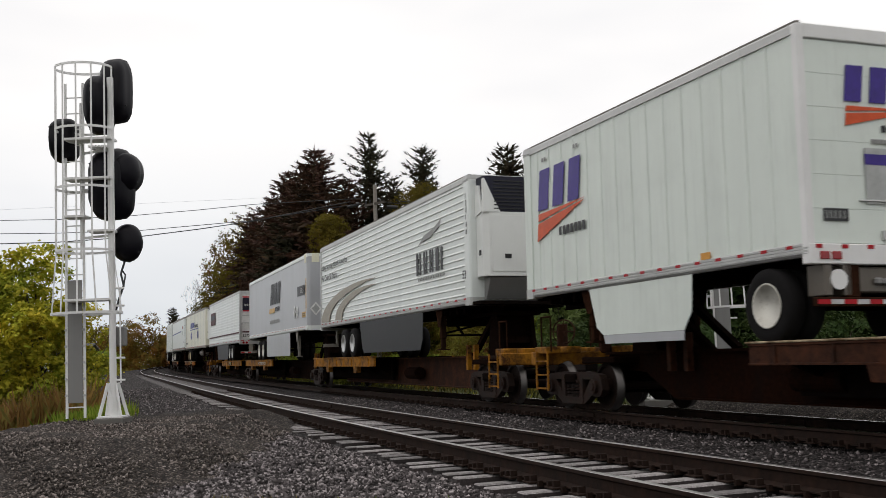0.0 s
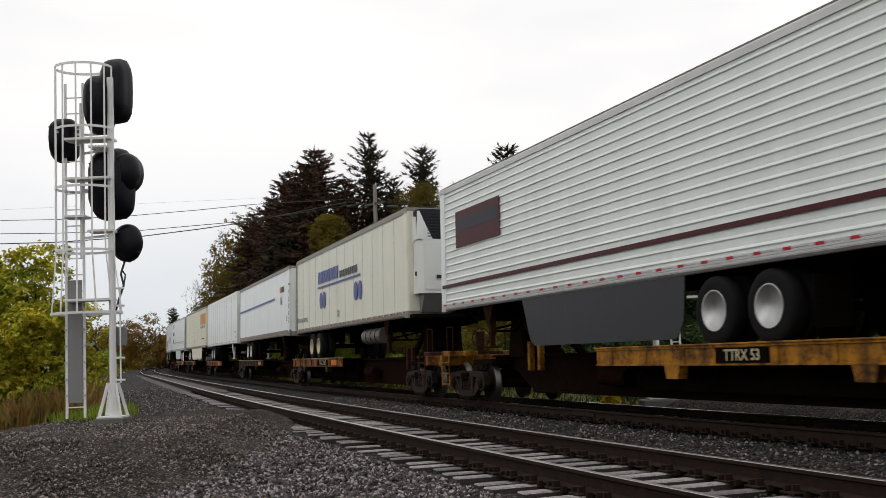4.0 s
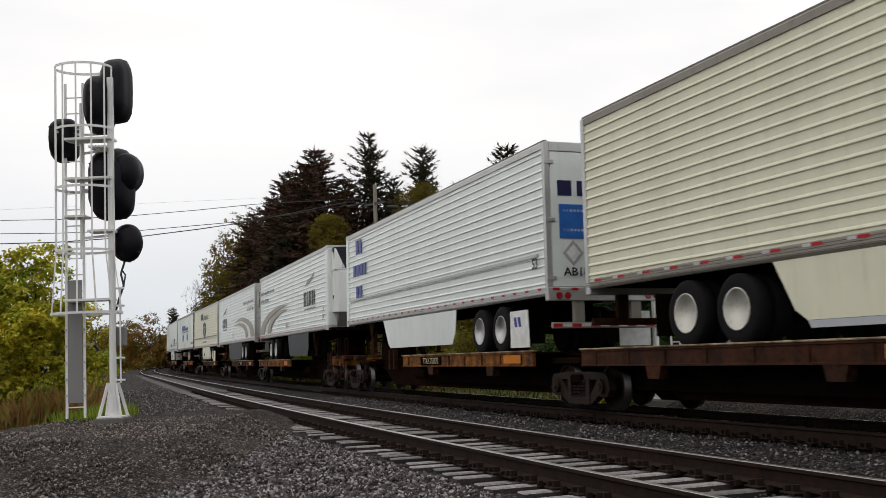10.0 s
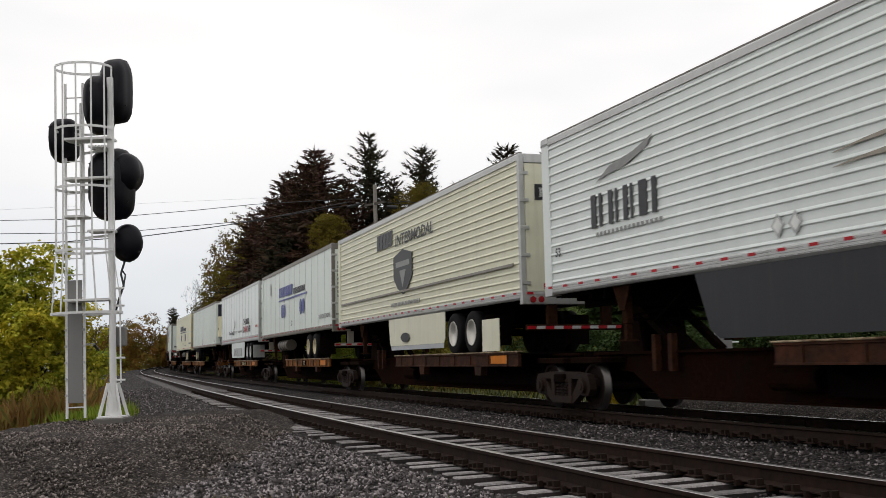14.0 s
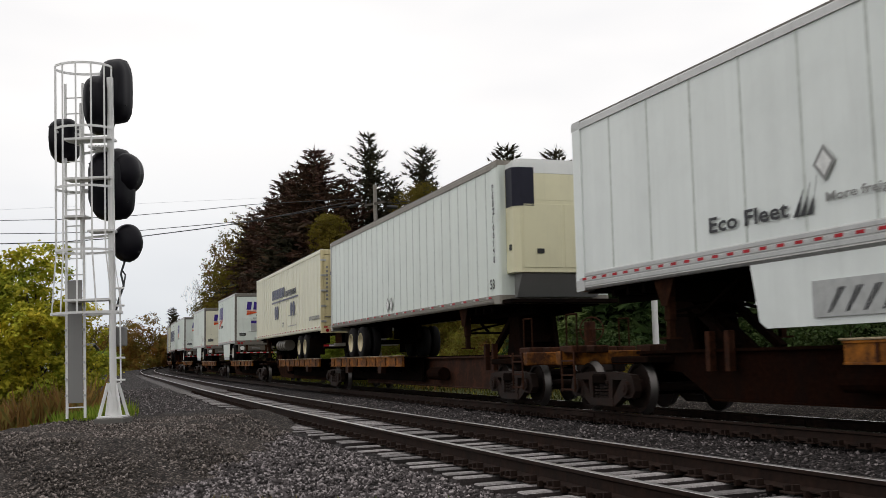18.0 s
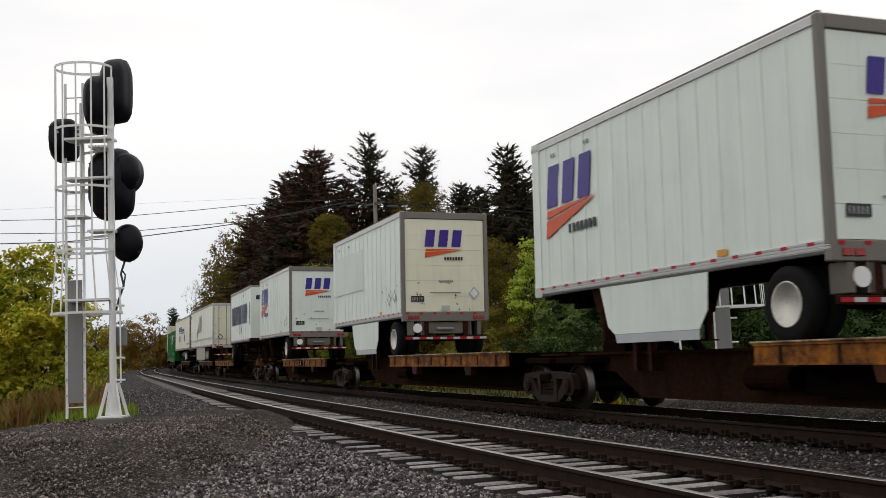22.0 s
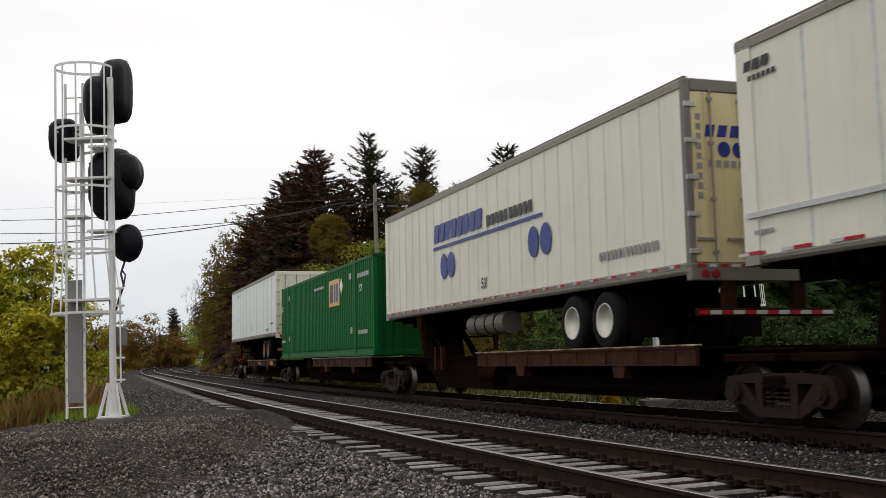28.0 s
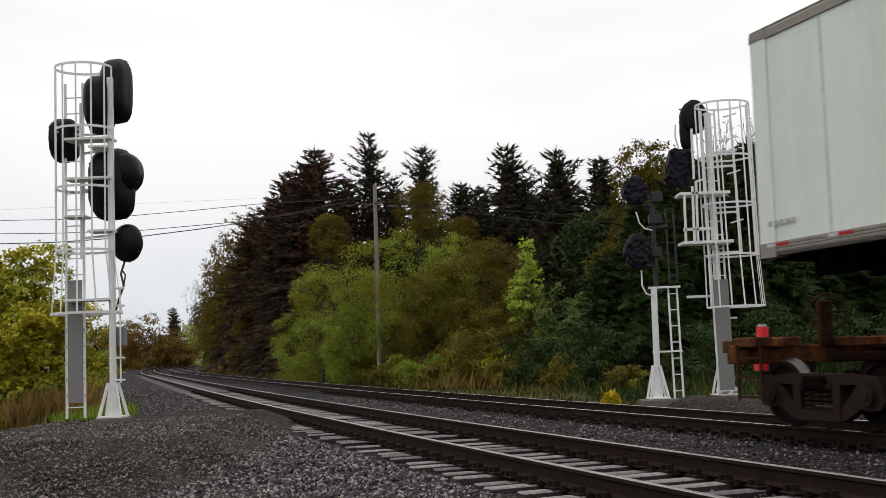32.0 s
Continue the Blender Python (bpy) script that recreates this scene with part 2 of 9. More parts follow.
M["blue"] = plain("blue_vinyl", (0.018, 0.032, 0.25), 0.4, gloss=0.3)
M["navy"] = plain("navy_vinyl", (0.018, 0.020, 0.075), 0.4, gloss=0.3)
M["ink"] = plain("dark_grey_vinyl", (0.032, 0.032, 0.036), 0.45, gloss=0.3)
M["midgrey"] = plain("mid_grey_vinyl", (0.26, 0.26, 0.25), 0.45)
M["palegrey"] = plain("faded_grey_vinyl", (0.44, 0.45, 0.44), 0.45)
M["taupe"] = plain("taupe_vinyl", (0.33, 0.295, 0.235), 0.45)
M["orangev"] = plain("orange_red_vinyl", (0.66, 0.085, 0.015), 0.4, gloss=0.3)
M["amber"] = plain("amber_vinyl", (0.68, 0.29, 0.02), 0.4)
M["gold"] = plain("golden_yellow_vinyl", (0.66, 0.36, 0.02), 0.4)
M["redv"] = plain("red_vinyl", (0.46, 0.010, 0.022), 0.5, gloss=0.15)
M["maroon"] = plain("maroon_vinyl", (0.080, 0.016, 0.021), 0.5, gloss=0.15)
M["paper"] = plain("white_vinyl", (0.80, 0.80, 0.78), 0.4)
M["ghost"] = paint("ghost_mark_of_removed_lettering", (0.63, 0.675, 0.625), 0.45, dirt=0.12)
M["stencil"] = plain("faded_yellow_stencil_paint", (0.46, 0.40, 0.24), 0.6, gloss=0.2)
M["skyblue"] = plain("bright_blue_placard", (0.02, 0.14, 0.50), 0.4)
M["reefer"] = paint("white_plastic_cowl", (0.76, 0.77, 0.75), 0.35, dirt=0.10)
M["reefer_cream"] = paint("cream_plastic_cowl", (0.72, 0.68, 0.46), 0.38, dirt=0.16)
M["grille"] = plain("black_grille", (0.012, 0.012, 0.026), 0.5, gloss=0.25)
M["railside"] = rusty("rail_side_rust", (0.020, 0.0125, 0.010), (0.034, 0.018, 0.0125), 0.5, 0.85)
M["railtop"] = plain("polished_rail_head", (0.62, 0.61, 0.60), 0.24, 1.0)
M["wrap"] = crumpled("crumpled_dark_sheeting", (0.006, 0.005, 0.0085))
M["spine3"] = rusty("spine_worn_brown", (0.024, 0.013, 0.0085), (0.045, 0.019, 0.0105), 0.6, 0.9, gloss=0.01)
M["seam"] = plain("grey_panel_seam", (0.61, 0.65, 0.61), 0.5)
M["railtop_dull"] = plain("dull_rail_head", (0.50, 0.47, 0.46), 0.30, 1.0)
M["tanksteel"] = paint("dusty_steel_tank", (0.13, 0.112, 0.092), 0.55, dirt=0.5, soil=(0.04, 0.028, 0.02))
# bed stone colours: oil stain, and part of the passing train's shadow
M["trackbed"] = gravelmat("oily_shaded_ballast", (0.0100, 0.0080, 0.0080), (0.0540, 0.0450, 0.0455), (0.1900, 0.1650, 0.1660), 21.0, 0.06)
M["bedstones"] = stonemat("loose_oily_shaded_stones", [(0.013, 0.0105, 0.0105), (0.052, 0.043, 0.0435), (0.108, 0.094, 0.095), (0.34, 0.30, 0.30)])
M["warmwhite"] = paint("yellowing_white_paint", (0.74, 0.725, 0.60), 0.4, dirt=0.24, soil=(0.16, 0.12, 0.075))
# skirt paint darkened to hold the shade below the trailer wall, plus dust
M["skirtgrey"] = paint("dusty_shaded_beige_skirt", (0.30, 0.285, 0.24), 0.5, dirt=0.45, soil=(0.08, 0.06, 0.04))
M["orange2"] = rusty("mostly_worn_orange_paint", (0.34, 0.12, 0.014), (0.080, 0.029, 0.011), 0.46, 0.7)
M["lip"] = rusty("worn_bright_deck_edge", (0.40, 0.32, 0.21), (0.16, 0.085, 0.04), 0.45, 0.55)
M["teal"] = rusty("faded_teal_paint", (0.012, 0.040, 0.046), (0.028, 0.014, 0.010), 0.45, 0.8)
M["skirtdark"] = paint("dark_grey_skirt_panel", (0.028, 0.029, 0.034), 0.5, dirt=0.25, gloss=0.25)
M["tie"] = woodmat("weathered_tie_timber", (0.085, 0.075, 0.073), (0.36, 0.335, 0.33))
# tie sides: creosote, with the shade of the troughs mixed into the colour
M["tie_side"] = woodmat("creosoted_shaded_tie_timber", (0.012, 0.009, 0.009), (0.050, 0.038, 0.036))
M["pole"] = woodmat("weathered_pole_timber", (0.22, 0.195, 0.165), (0.42, 0.385, 0.34))
M["bark"] = woodmat("tree_bark", (0.035, 0.028, 0.022), (0.09, 0.075, 0.06))
M["ballast"] = gravelmat("crushed_stone_ballast", (0.0120, 0.0098, 0.0098), (0.0740, 0.0630, 0.0630), (0.2500, 0.2200, 0.2190), 21.0, 0.06)
M["mound"] = gravelmat("fine_dark_gravel", (0.0172, 0.0132, 0.0109), (0.0805, 0.0644, 0.0552), (0.2530, 0.2104, 0.1863), 33.0, 0.04)
M["stones"] = stonemat("loose_ballast_stones", [(0.014, 0.0115, 0.0118), (0.056, 0.048, 0.0485), (0.125, 0.109, 0.110), (0.46, 0.41, 0.41)])
M["fines"] = stonemat("loose_dark_gravel", [(0.0176, 0.0138, 0.0116), (0.0660, 0.0539, 0.0462), (0.1430, 0.1188, 0.1056), (0.3960, 0.3410, 0.3135)])
M["earth"] = earthmat("grassy_earth", [(0.055, 0.048, 0.028), (0.062, 0.075, 0.022), (0.10, 0.095, 0.035)])
M["asphalt"] = gravelmat("grey_road_gravel", (0.16, 0.155, 0.15), (0.30, 0.29, 0.28), (0.46, 0.455, 0.45), 34.0, 0.012)
M["concrete"] = paint("weathered_concrete", (0.13, 0.122, 0.112), 0.85, dirt=0.4, streak=False)
M["whiteblock"] = paint("white_painted_concrete", (0.80, 0.80, 0.78), 0.6, dirt=0.12, streak=False)
M["wire"] = plain("black_cable", (0.02, 0.02, 0.022), 0.6)


# ---------------------------------------------------------------- mesh builders
class Build:
    """Collects the faces of one mesh. off moves all that is added."""

    def __init__(self, off=(0, 0, 0)):
        self.v, self.f, self.o, self.cuts = [], [], off, []

    def add(self, pts, faces):
        n = len(self.v)
        self.cuts.append((n, len(self.f)))
        ox, oy, oz = self.o
        self.v += [(p[0] + ox, p[1] + oy, p[2] + oz) for p in pts]
        self.f += [tuple(n + i for i in f) for f in faces]
        return self

    def box(self, x0, y0, z0, x1, y1, z1, b=0.0):
        if x1 < x0: x0, x1 = x1, x0
        if y1 < y0: y0, y1 = y1, y0
        if z1 < z0: z0, z1 = z1, z0
        if b <= 0:
            return self.add([(x0, y0, z0), (x1, y0, z0), (x1, y1, z0), (x0, y1, z0), (x0, y0, z1), (x1, y0, z1), (x1, y1, z1), (x0, y1, z1)],
                            [(0, 3, 2, 1), (4, 5, 6, 7), (0, 1, 5, 4), (1, 2, 6, 5), (2, 3, 7, 6), (3, 0, 4, 7)])
        b = min(b, (x1 - x0) * 0.45, (y1 - y0) * 0.45, (z1 - z0) * 0.45)
        pts, idx = [], {}
        for i, sx in enumerate((0, 1)):
            for j, sy in enumerate((0, 1)):
                for k, sz in enumerate((0, 1)):
                    cx, cy, cz = (x0, x1)[sx], (y0, y1)[sy], (z0, z1)[sz]
                    ix, iy, iz = (b, -b)[sx], (b, -b)[sy], (b, -b)[sz]
                    for ax, p in (("x", (cx, cy + iy, cz + iz)), ("y", (cx + ix, cy, cz + iz)), ("z", (cx + ix, cy + iy, cz))):
                        idx[(sx, sy, sz, ax)] = len(pts)
                        pts.append(p)
        q = lambda *k: idx[k]
        fs = []
        for s in (0, 1):
            fs.append((q(s, 0, 0, "x"), q(s, 1, 0, "x"), q(s, 1, 1, "x"), q(s, 0, 1, "x")))
            fs.append((q(0, s, 0, "y"), q(1, s, 0, "y"), q(1, s, 1, "y"), q(0, s, 1, "y")))
            fs.append((q(0, 0, s, "z"), q(1, 0, s, "z"), q(1, 1, s, "z"), q(0, 1, s, "z")))
        for a in (0, 1):
            for c in (0, 1):
                fs.append((q(a, c, 0, "x"), q(a, c, 0, "y"), q(a, c, 1, "y"), q(a, c, 1, "x")))
                fs.append((q(a, 0, c, "x"), q(a, 0, c, "z"), q(a, 1, c, "z"), q(a, 1, c, "x")))
                fs.append((q(0, a, c, "y"), q(0, a, c, "z"), q(1, a, c, "z"), q(1, a, c, "y")))
                for e in (0, 1):
                    fs.append((q(a, c, e, "x"), q(a, c, e, "y"), q(a, c, e, "z")))
        return self.add(pts, fs)

    def prism(self, prof, a0, a1, axis="x"):
        """A polygon swept straight. axis x: prof is (y, z); axis y: (x, z); axis z: (x, y)."""
        n = len(prof)
        put = {"x": lambda a, p: (a, p[0], p[1]), "y": lambda a, p: (p[0], a, p[1]), "z": lambda a, p: (p[0], p[1], a)}[axis]
        pts = [put(a0, p) for p in prof] + [put(a1, p) for p in prof]
        fs = [(i, (i + 1) % n, n + (i + 1) % n, n + i) for i in range(n)]
        fs += [tuple(range(n))[::-1], tuple(range(n, 2 * n))]
        return self.add(pts, fs)

    def cyl(self, a, b, r, n=12, r2=None):
        a, b = Vector(a), Vector(b)
        d = (b - a).normalized()
        u = d.orthogonal().normalized()
        w = d.cross(u)
        r2 = r if r2 is None else r2
        pts = []
        for c, q in ((a, r), (b, r2)):
            pts += [c + u * (q * math.cos(2 * math.pi * i / n)) + w * (q * math.sin(2 * math.pi * i / n)) for i in range(n)]
        fs = [(i, (i + 1) % n, n + (i + 1) % n, n + i) for i in range(n)]
        fs += [tuple(range(n))[::-1], tuple(range(n, 2 * n))]
        return self.add(pts, fs)

    def lathe(self, prof, n=20, axis="y", caps=True):
        """prof: (along, radius) pairs, turned about the axis through the origin."""
        pts, fs = [], []
        for a, r in prof:
            for i in range(n):
                c, s = r * math.cos(2 * math.pi * i / n), r * math.sin(2 * math.pi * i / n)
                pts.append({"y": (c, a, s), "x": (a, c, s), "z": (c, s, a)}[axis])
        for k in range(len(prof) - 1):
            fs += [(k * n + i, k * n + (i + 1) % n, (k + 1) * n + (i + 1) % n, (k + 1) * n + i) for i in range(n)]
        if caps:
            fs += [tuple(range(n))[::-1], tuple(range((len(prof) - 1) * n, len(prof) * n))]
        return self.add(pts, fs)

    def tube(self, pts, r, n=6):
        for a, b in zip(pts, pts[1:]):
            self.cyl(a, b, r, n)
        return self

    def beam(self, a, b, w, h):
        """A square bar from a to b, w wide across, h deep upward."""
        a, b = Vector(a), Vector(b)
        d = (b - a).normalized()
        s = d.cross(Vector((0, 0, 1)))
        s = s.normalized() if s.length > 1e-4 else Vector((1, 0, 0))
        u = s.cross(d)
        pts = [c + s * (w / 2 * i) + u * (h / 2 * j) for c in (a, b) for i, j in ((-1, -1), (1, -1), (1, 1), (-1, 1))]
        return self.add(pts, [(0, 1, 2, 3)[::-1], (4, 5, 6, 7), (0, 1, 5, 4), (1, 2, 6, 5), (2, 3, 7, 6), (3, 0, 4, 7)])

    def mesh(self, name, mat, smooth=False):
        me = bpy.data.meshes.new(name)
        me.from_pydata(self.v, [], self.f)
        bm = bmesh.new()
        bm.from_mesh(me)
        bmesh.ops.recalc_face_normals(bm, faces=bm.faces)
        bm.to_mesh(me)
        bm.free()
        if mat is not None:
            me.materials.append(mat)
        if smooth:
            me.polygons.foreach_set("use_smooth", [True] * len(me.polygons))
        return me


def part(name, build, mat, parent=None, label="", smooth=False):
    me = build if isinstance(build, bpy.types.Mesh) else build.mesh(name, mat, smooth)
    ob = new(name, me)
    if parent is not None:
        ob.parent = parent
    if label:
        ob["label"] = label
    return ob


def pieces(name, build, mat, parent, label=""):
    """Each shape that was added becomes a part of its own."""
    cuts = build.cuts + [(len(build.v), len(build.f))]
    for (v0, f0), (v1, f1) in zip(cuts, cuts[1:]):
        b = Build()
        b.v = build.v[v0:v1]
        b.f = [tuple(i - v0 for i in f) for f in build.f[f0:f1]]
        part(name, b, mat, parent, label)


def thing(name, label, category, group="", kind="", m=None):
    ob = new(name)
    ob.empty_display_size = 0.3
    tagged(ob, label, category, group, kind)
    if m is not None:
        ob.matrix_world = m
    return ob


def quadmesh(name, Q, mat):
    """A mesh of loose four-cornered leaves. Q: n x 4 x 3."""
    n = len(Q)
    me = bpy.data.meshes.new(name)
    me.vertices.add(n * 4)
    me.vertices.foreach_set("co", np.ascontiguousarray(Q, dtype=np.float32).ravel())
    me.loops.add(n * 4)
    me.loops.foreach_set("vertex_index", np.arange(n * 4, dtype=np.int32))
    me.polygons.add(n)
    me.polygons.foreach_set("loop_start", np.arange(0, n * 4, 4, dtype=np.int32))
    me.polygons.foreach_set("loop_total", np.full(n, 4, dtype=np.int32))
    me.update(calc_edges=True)
    me.materials.append(mat)
    return me


def gridmesh(name, X, Y, Z, mat, smooth=True):
    h, w = X.shape
    v = np.stack([X, Y, Z], -1).reshape(-1, 3)
    i = np.arange(h * w).reshape(h, w)
    f = np.stack([i[:-1, :-1], i[:-1, 1:], i[1:, 1:], i[1:, :-1]], -1).reshape(-1, 4)
    me = bpy.data.meshes.new(name)
    me.from_pydata(v.tolist(), [], f.tolist())
    me.polygons.foreach_set("use_smooth", [smooth] * len(me.polygons))
    me.materials.append(mat)
    bm = bmesh.new()
    bm.from_mesh(me)
    bmesh.ops.recalc_face_normals(bm, faces=bm.faces)
    bm.to_mesh(me)
    bm.free()
    return me


# ---------------------------------------------------------------- the line of the track
SPEED = 13.2456
_S = np.arange(-470.0, 480.0, 0.5)
_K = np.interp(_S, [-40, -10, 0, 40, 80, 120, 170, 230, 300], [0, -0.0015, -0.001684, -0.000177, 0.00033, -0.001908, -0.004231, -0.004231, -0.002])
_T = np.concatenate([[0], np.cumsum((_K[1:] + _K[:-1]) / 2 * 0.5)])
_i0 = int(np.argmin(abs(_S)))
_T = radians(-21.008) - (_T - _T[_i0])
_PX = np.concatenate([[0], np.cumsum((np.sin(_T[1:]) + np.sin(_T[:-1])) / 2 * 0.5)])
_PY = np.concatenate([[0], np.cumsum((np.cos(_T[1:]) + np.cos(_T[:-1])) / 2 * 0.5)])
_PX += 9.994 * math.cos(radians(-21.008)) - _PX[_i0]
_PY += -9.994 * math.sin(radians(-21.008)) - _PY[_i0]
_sc = np.clip(_S, 0, 170)
_PZ = -0.000875 * _sc + 3.2e-5 * _sc * _sc + np.clip(_S - 170, 0, 120) * 0.005


def line_at(s, lat=0.0, up=0.0, cant=-1.312, z0=0.0):
    """World place at station s on the far track, lat metres to its far side and up metres over its rails."""
    x, y, z, t = (np.interp(s, _S, a) for a in (_PX, _PY, _PZ, _T))
    c, d = math.cos(radians(cant)), math.sin(radians(cant))
    l = lat * c - up * d
    return np.stack([x + l * np.cos(t), y - l * np.sin(t), z + z0 + lat * d + up * c], -1)


def near_offset(s):
    return 4.955 - 0.01118 * np.clip(s, 0, 170)


def ride(u, half, t, up=0.0):
    """Pose of a vehicle whose middle is u metres back along the train, at t seconds: x ahead, y to the far side."""
    s = u - SPEED * t
    a, b = Vector(line_at(s - half)), Vector(line_at(s + half))
    X = (a - b).normalized()
    m = (a + b) / 2
    th = float(np.interp(s, _S, _T))
    side = Vector((math.cos(th), -math.sin(th), 0))
    Y = (side * math.cos(radians(-1.312)) + Vector((0, 0, math.sin(radians(-1.312)))))
    Y = (Y - X * Y.dot(X)).normalized()
    Z = X.cross(Y)
    o = m + Z * up
    return Matrix(((X.x, Y.x, Z.x, o.x), (X.y, Y.y, Z.y, o.y), (X.z, Y.z, Z.z, o.z), (0, 0, 0, 1)))


# ---------------------------------------------------------------- ground, ballast, tracks
rng = np.random.default_rng(7)


def smooth_noise(x, y, f=0.35, seed=0):
    return (np.sin(x * f * 1.7 + seed) * np.cos(y * f * 1.3 + seed * 2) + 0.5 * np.sin(x * f * 4.1 + y * f * 3.3 + seed) + 0.25 * np.cos(x * f * 9.7 - y * f * 7.9))


def stations(x, y):
    """Nearest station and lateral distance of places on the plan."""
    sel = slice(int(np.argmin(abs(_S + 200))), int(np.argmin(abs(_S - 300))), 4)
    px, py, pt, ps = _PX[sel], _PY[sel], _T[sel], _S[sel]
    s, l = np.empty(x.size), np.empty(x.size)
    xf, yf = x.ravel(), y.ravel()
    for i in range(0, xf.size, 4000):
        dx, dy = xf[i:i + 4000, None] - px, yf[i:i + 4000, None] - py
        k = np.argmin(dx * dx + dy * dy, 1)
        r = np.arange(len(k))
        s[i:i + 4000] = ps[k]
        l[i:i + 4000] = dx[r, k] * np.cos(pt[k]) - dy[r, k] * np.sin(pt[k])
    return s.reshape(x.shape), l.reshape(x.shape)


def axis(a, b, c, d, fine, n):
    """Coarse far out, fine between b and c."""
    return np.concatenate([b - np.geomspace(fine, b - a, n)[::-1], np.arange(b, c, fine), c + np.geomspace(fine, d - c, n)])


gx, gy = axis(-900, -30, 30, 900, 1.0, 26), axis(-600, -8, 70, 1800, 1.0, 30)
GX, GY = np.meshgrid(gx, gy)
gs, gl = stations(GX, GY)
rise = np.interp(gs, _S, _PZ)
GZ = -0.62 + rise + 0.05 * smooth_noise(GX, GY, 0.3) * np.clip((abs(gl) - 4) / 6, 0, 1)
GZ += np.where(gl > 6, np.clip((gl - 6) * 0.012, 0, 2.0), 0) + np.where(gl > 2.6, 0.28, 0)
ground = tagged(new("ground", gridmesh("ground", GX, GY, GZ, M["earth"])), "grassy earth with autumn weeds along the railway", "ground", kind="structure")


def ground_z(x, y):
    s, l = stations(np.array([float(x)]), np.array([float(y)]))
    r = float(np.interp(s[0], _S, _PZ))
    return -0.62 + r + (min(2.0, max(0, (l[0] - 6) * 0.012)) if l[0] > 6 else 0) + (0.28 if l[0] > 2.6 else 0)


BL = [-16, -11.5, -9.3, -8.6, -7.2, -6.5, -6.2, -5.8, -5.5, -5.0, -3.7, -3.4, -2.5, -1.7, -1.4, 0, 1.4, 1.9, 2.9, 3.6]
BZ = [-0.40, -0.36, -0.28, -0.20, -0.165, -0.152, -0.155, -0.165, -0.178, -0.178, -0.160, -0.16, -0.29, -0.24, -0.232, -0.235, -0.245, -0.29, -0.52, -0.75]


def ballast_z(s, l):
    sh = 4.955 - near_offset(s)
    lq = np.where(l < -2.5, l - np.clip((-2.5 - l) / 1.0, 0, 1) * sh, l)
    z = np.interp(lq, BL, BZ) + np.interp(s, _S, _PZ)
    return z + 0.018 * smooth_noise(s, l, 2.3, 1.0) + np.where(l < -6.6, 0.03 * smooth_noise(s, l, 0.8, 3), 0)


bs = np.concatenate([np.arange(-30, 2, 2.0), np.arange(2, 40, 0.4), np.arange(40, 110, 1.5), np.arange(110, 231, 3.0)])
BS, BW = np.meshgrid(bs, np.linspace(0, 1, 76), indexing="ij")
lmin = -9.6 - 6.4 * np.clip((27 - BS) / 6, 0, 1)
BLat = lmin + (3.6 - lmin) * BW
bz = ballast_z(BS, BLat)
edge = np.clip((BLat - lmin) / 0.8, 0, 1)
bz = bz - (1 - edge) * 0.45
bp = line_at(BS, BLat, 0.0, 0.0)
ballast = tagged(new("ballast", gridmesh("ballast", bp[..., 0], bp[..., 1], bz, M["ballast"])), "grey crushed stone ballast under both tracks", "ballast", kind="structure")

# darker stone under and between the rails, coloured for oil and the train's shade
BS2, BW2 = np.meshgrid(bs, np.linspace(0, 1, 40), indexing="ij")
BL2 = -4.1 + 0.35 * smooth_noise(BS2, 0 * BS2, 0.9, 2.0) * (BW2 < 0.01) + 6.4 * BW2
bp = line_at(BS2, BL2, 0.0, 0.0)
tagged(new("track_bed", gridmesh("track_bed", bp[..., 0], bp[..., 1], ballast_z(BS2, BL2) + 0.006, M["trackbed"])), "crushed stone under the far track, dark with oil and painted train shade", "ballast", kind="structure")

# dark gravel pad that carries the signal mast
px, py = np.meshgrid(np.linspace(-12.5, -1.6, 90), np.linspace(10.2, 25.5, 100))
left, right = np.clip(-7.6 - px, 0, None), np.clip(px + 4.0, 0, None)
front, back = np.clip(14.7 - py, 0, None), np.clip(py - 22.0, 0, None)
pz = 0.17 - np.hypot(0.30 * left + 0.28 * right, np.where(front > 0, 0.150 * front, 0.2 * back)) - 0.02 * (left + right > 0.2)
pz += 0.02 * smooth_noise(px, py, 1.3, 2)
tagged(new("gravel_pad", gridmesh("gravel_pad", px, py, pz, M["mound"])), "raised pad of dark fine gravel round the signal mast", "gravel pad", kind="structure")

# loose stones over the near ballast and the pad
ICO = np.array([[0, 0, 1], [0.9, 0.1, 0.2], [-0.1, 0.95, 0.1], [-0.85, -0.2, 0.15], [0.15, -0.9, 0.2], [0.1, 0.05, -0.8]])
ICF = [(0, 1, 2), (0, 2, 3), (0, 3, 4), (0, 4, 1), (5, 2, 1), (5, 3, 2), (5, 4, 3), (5, 1, 4)]


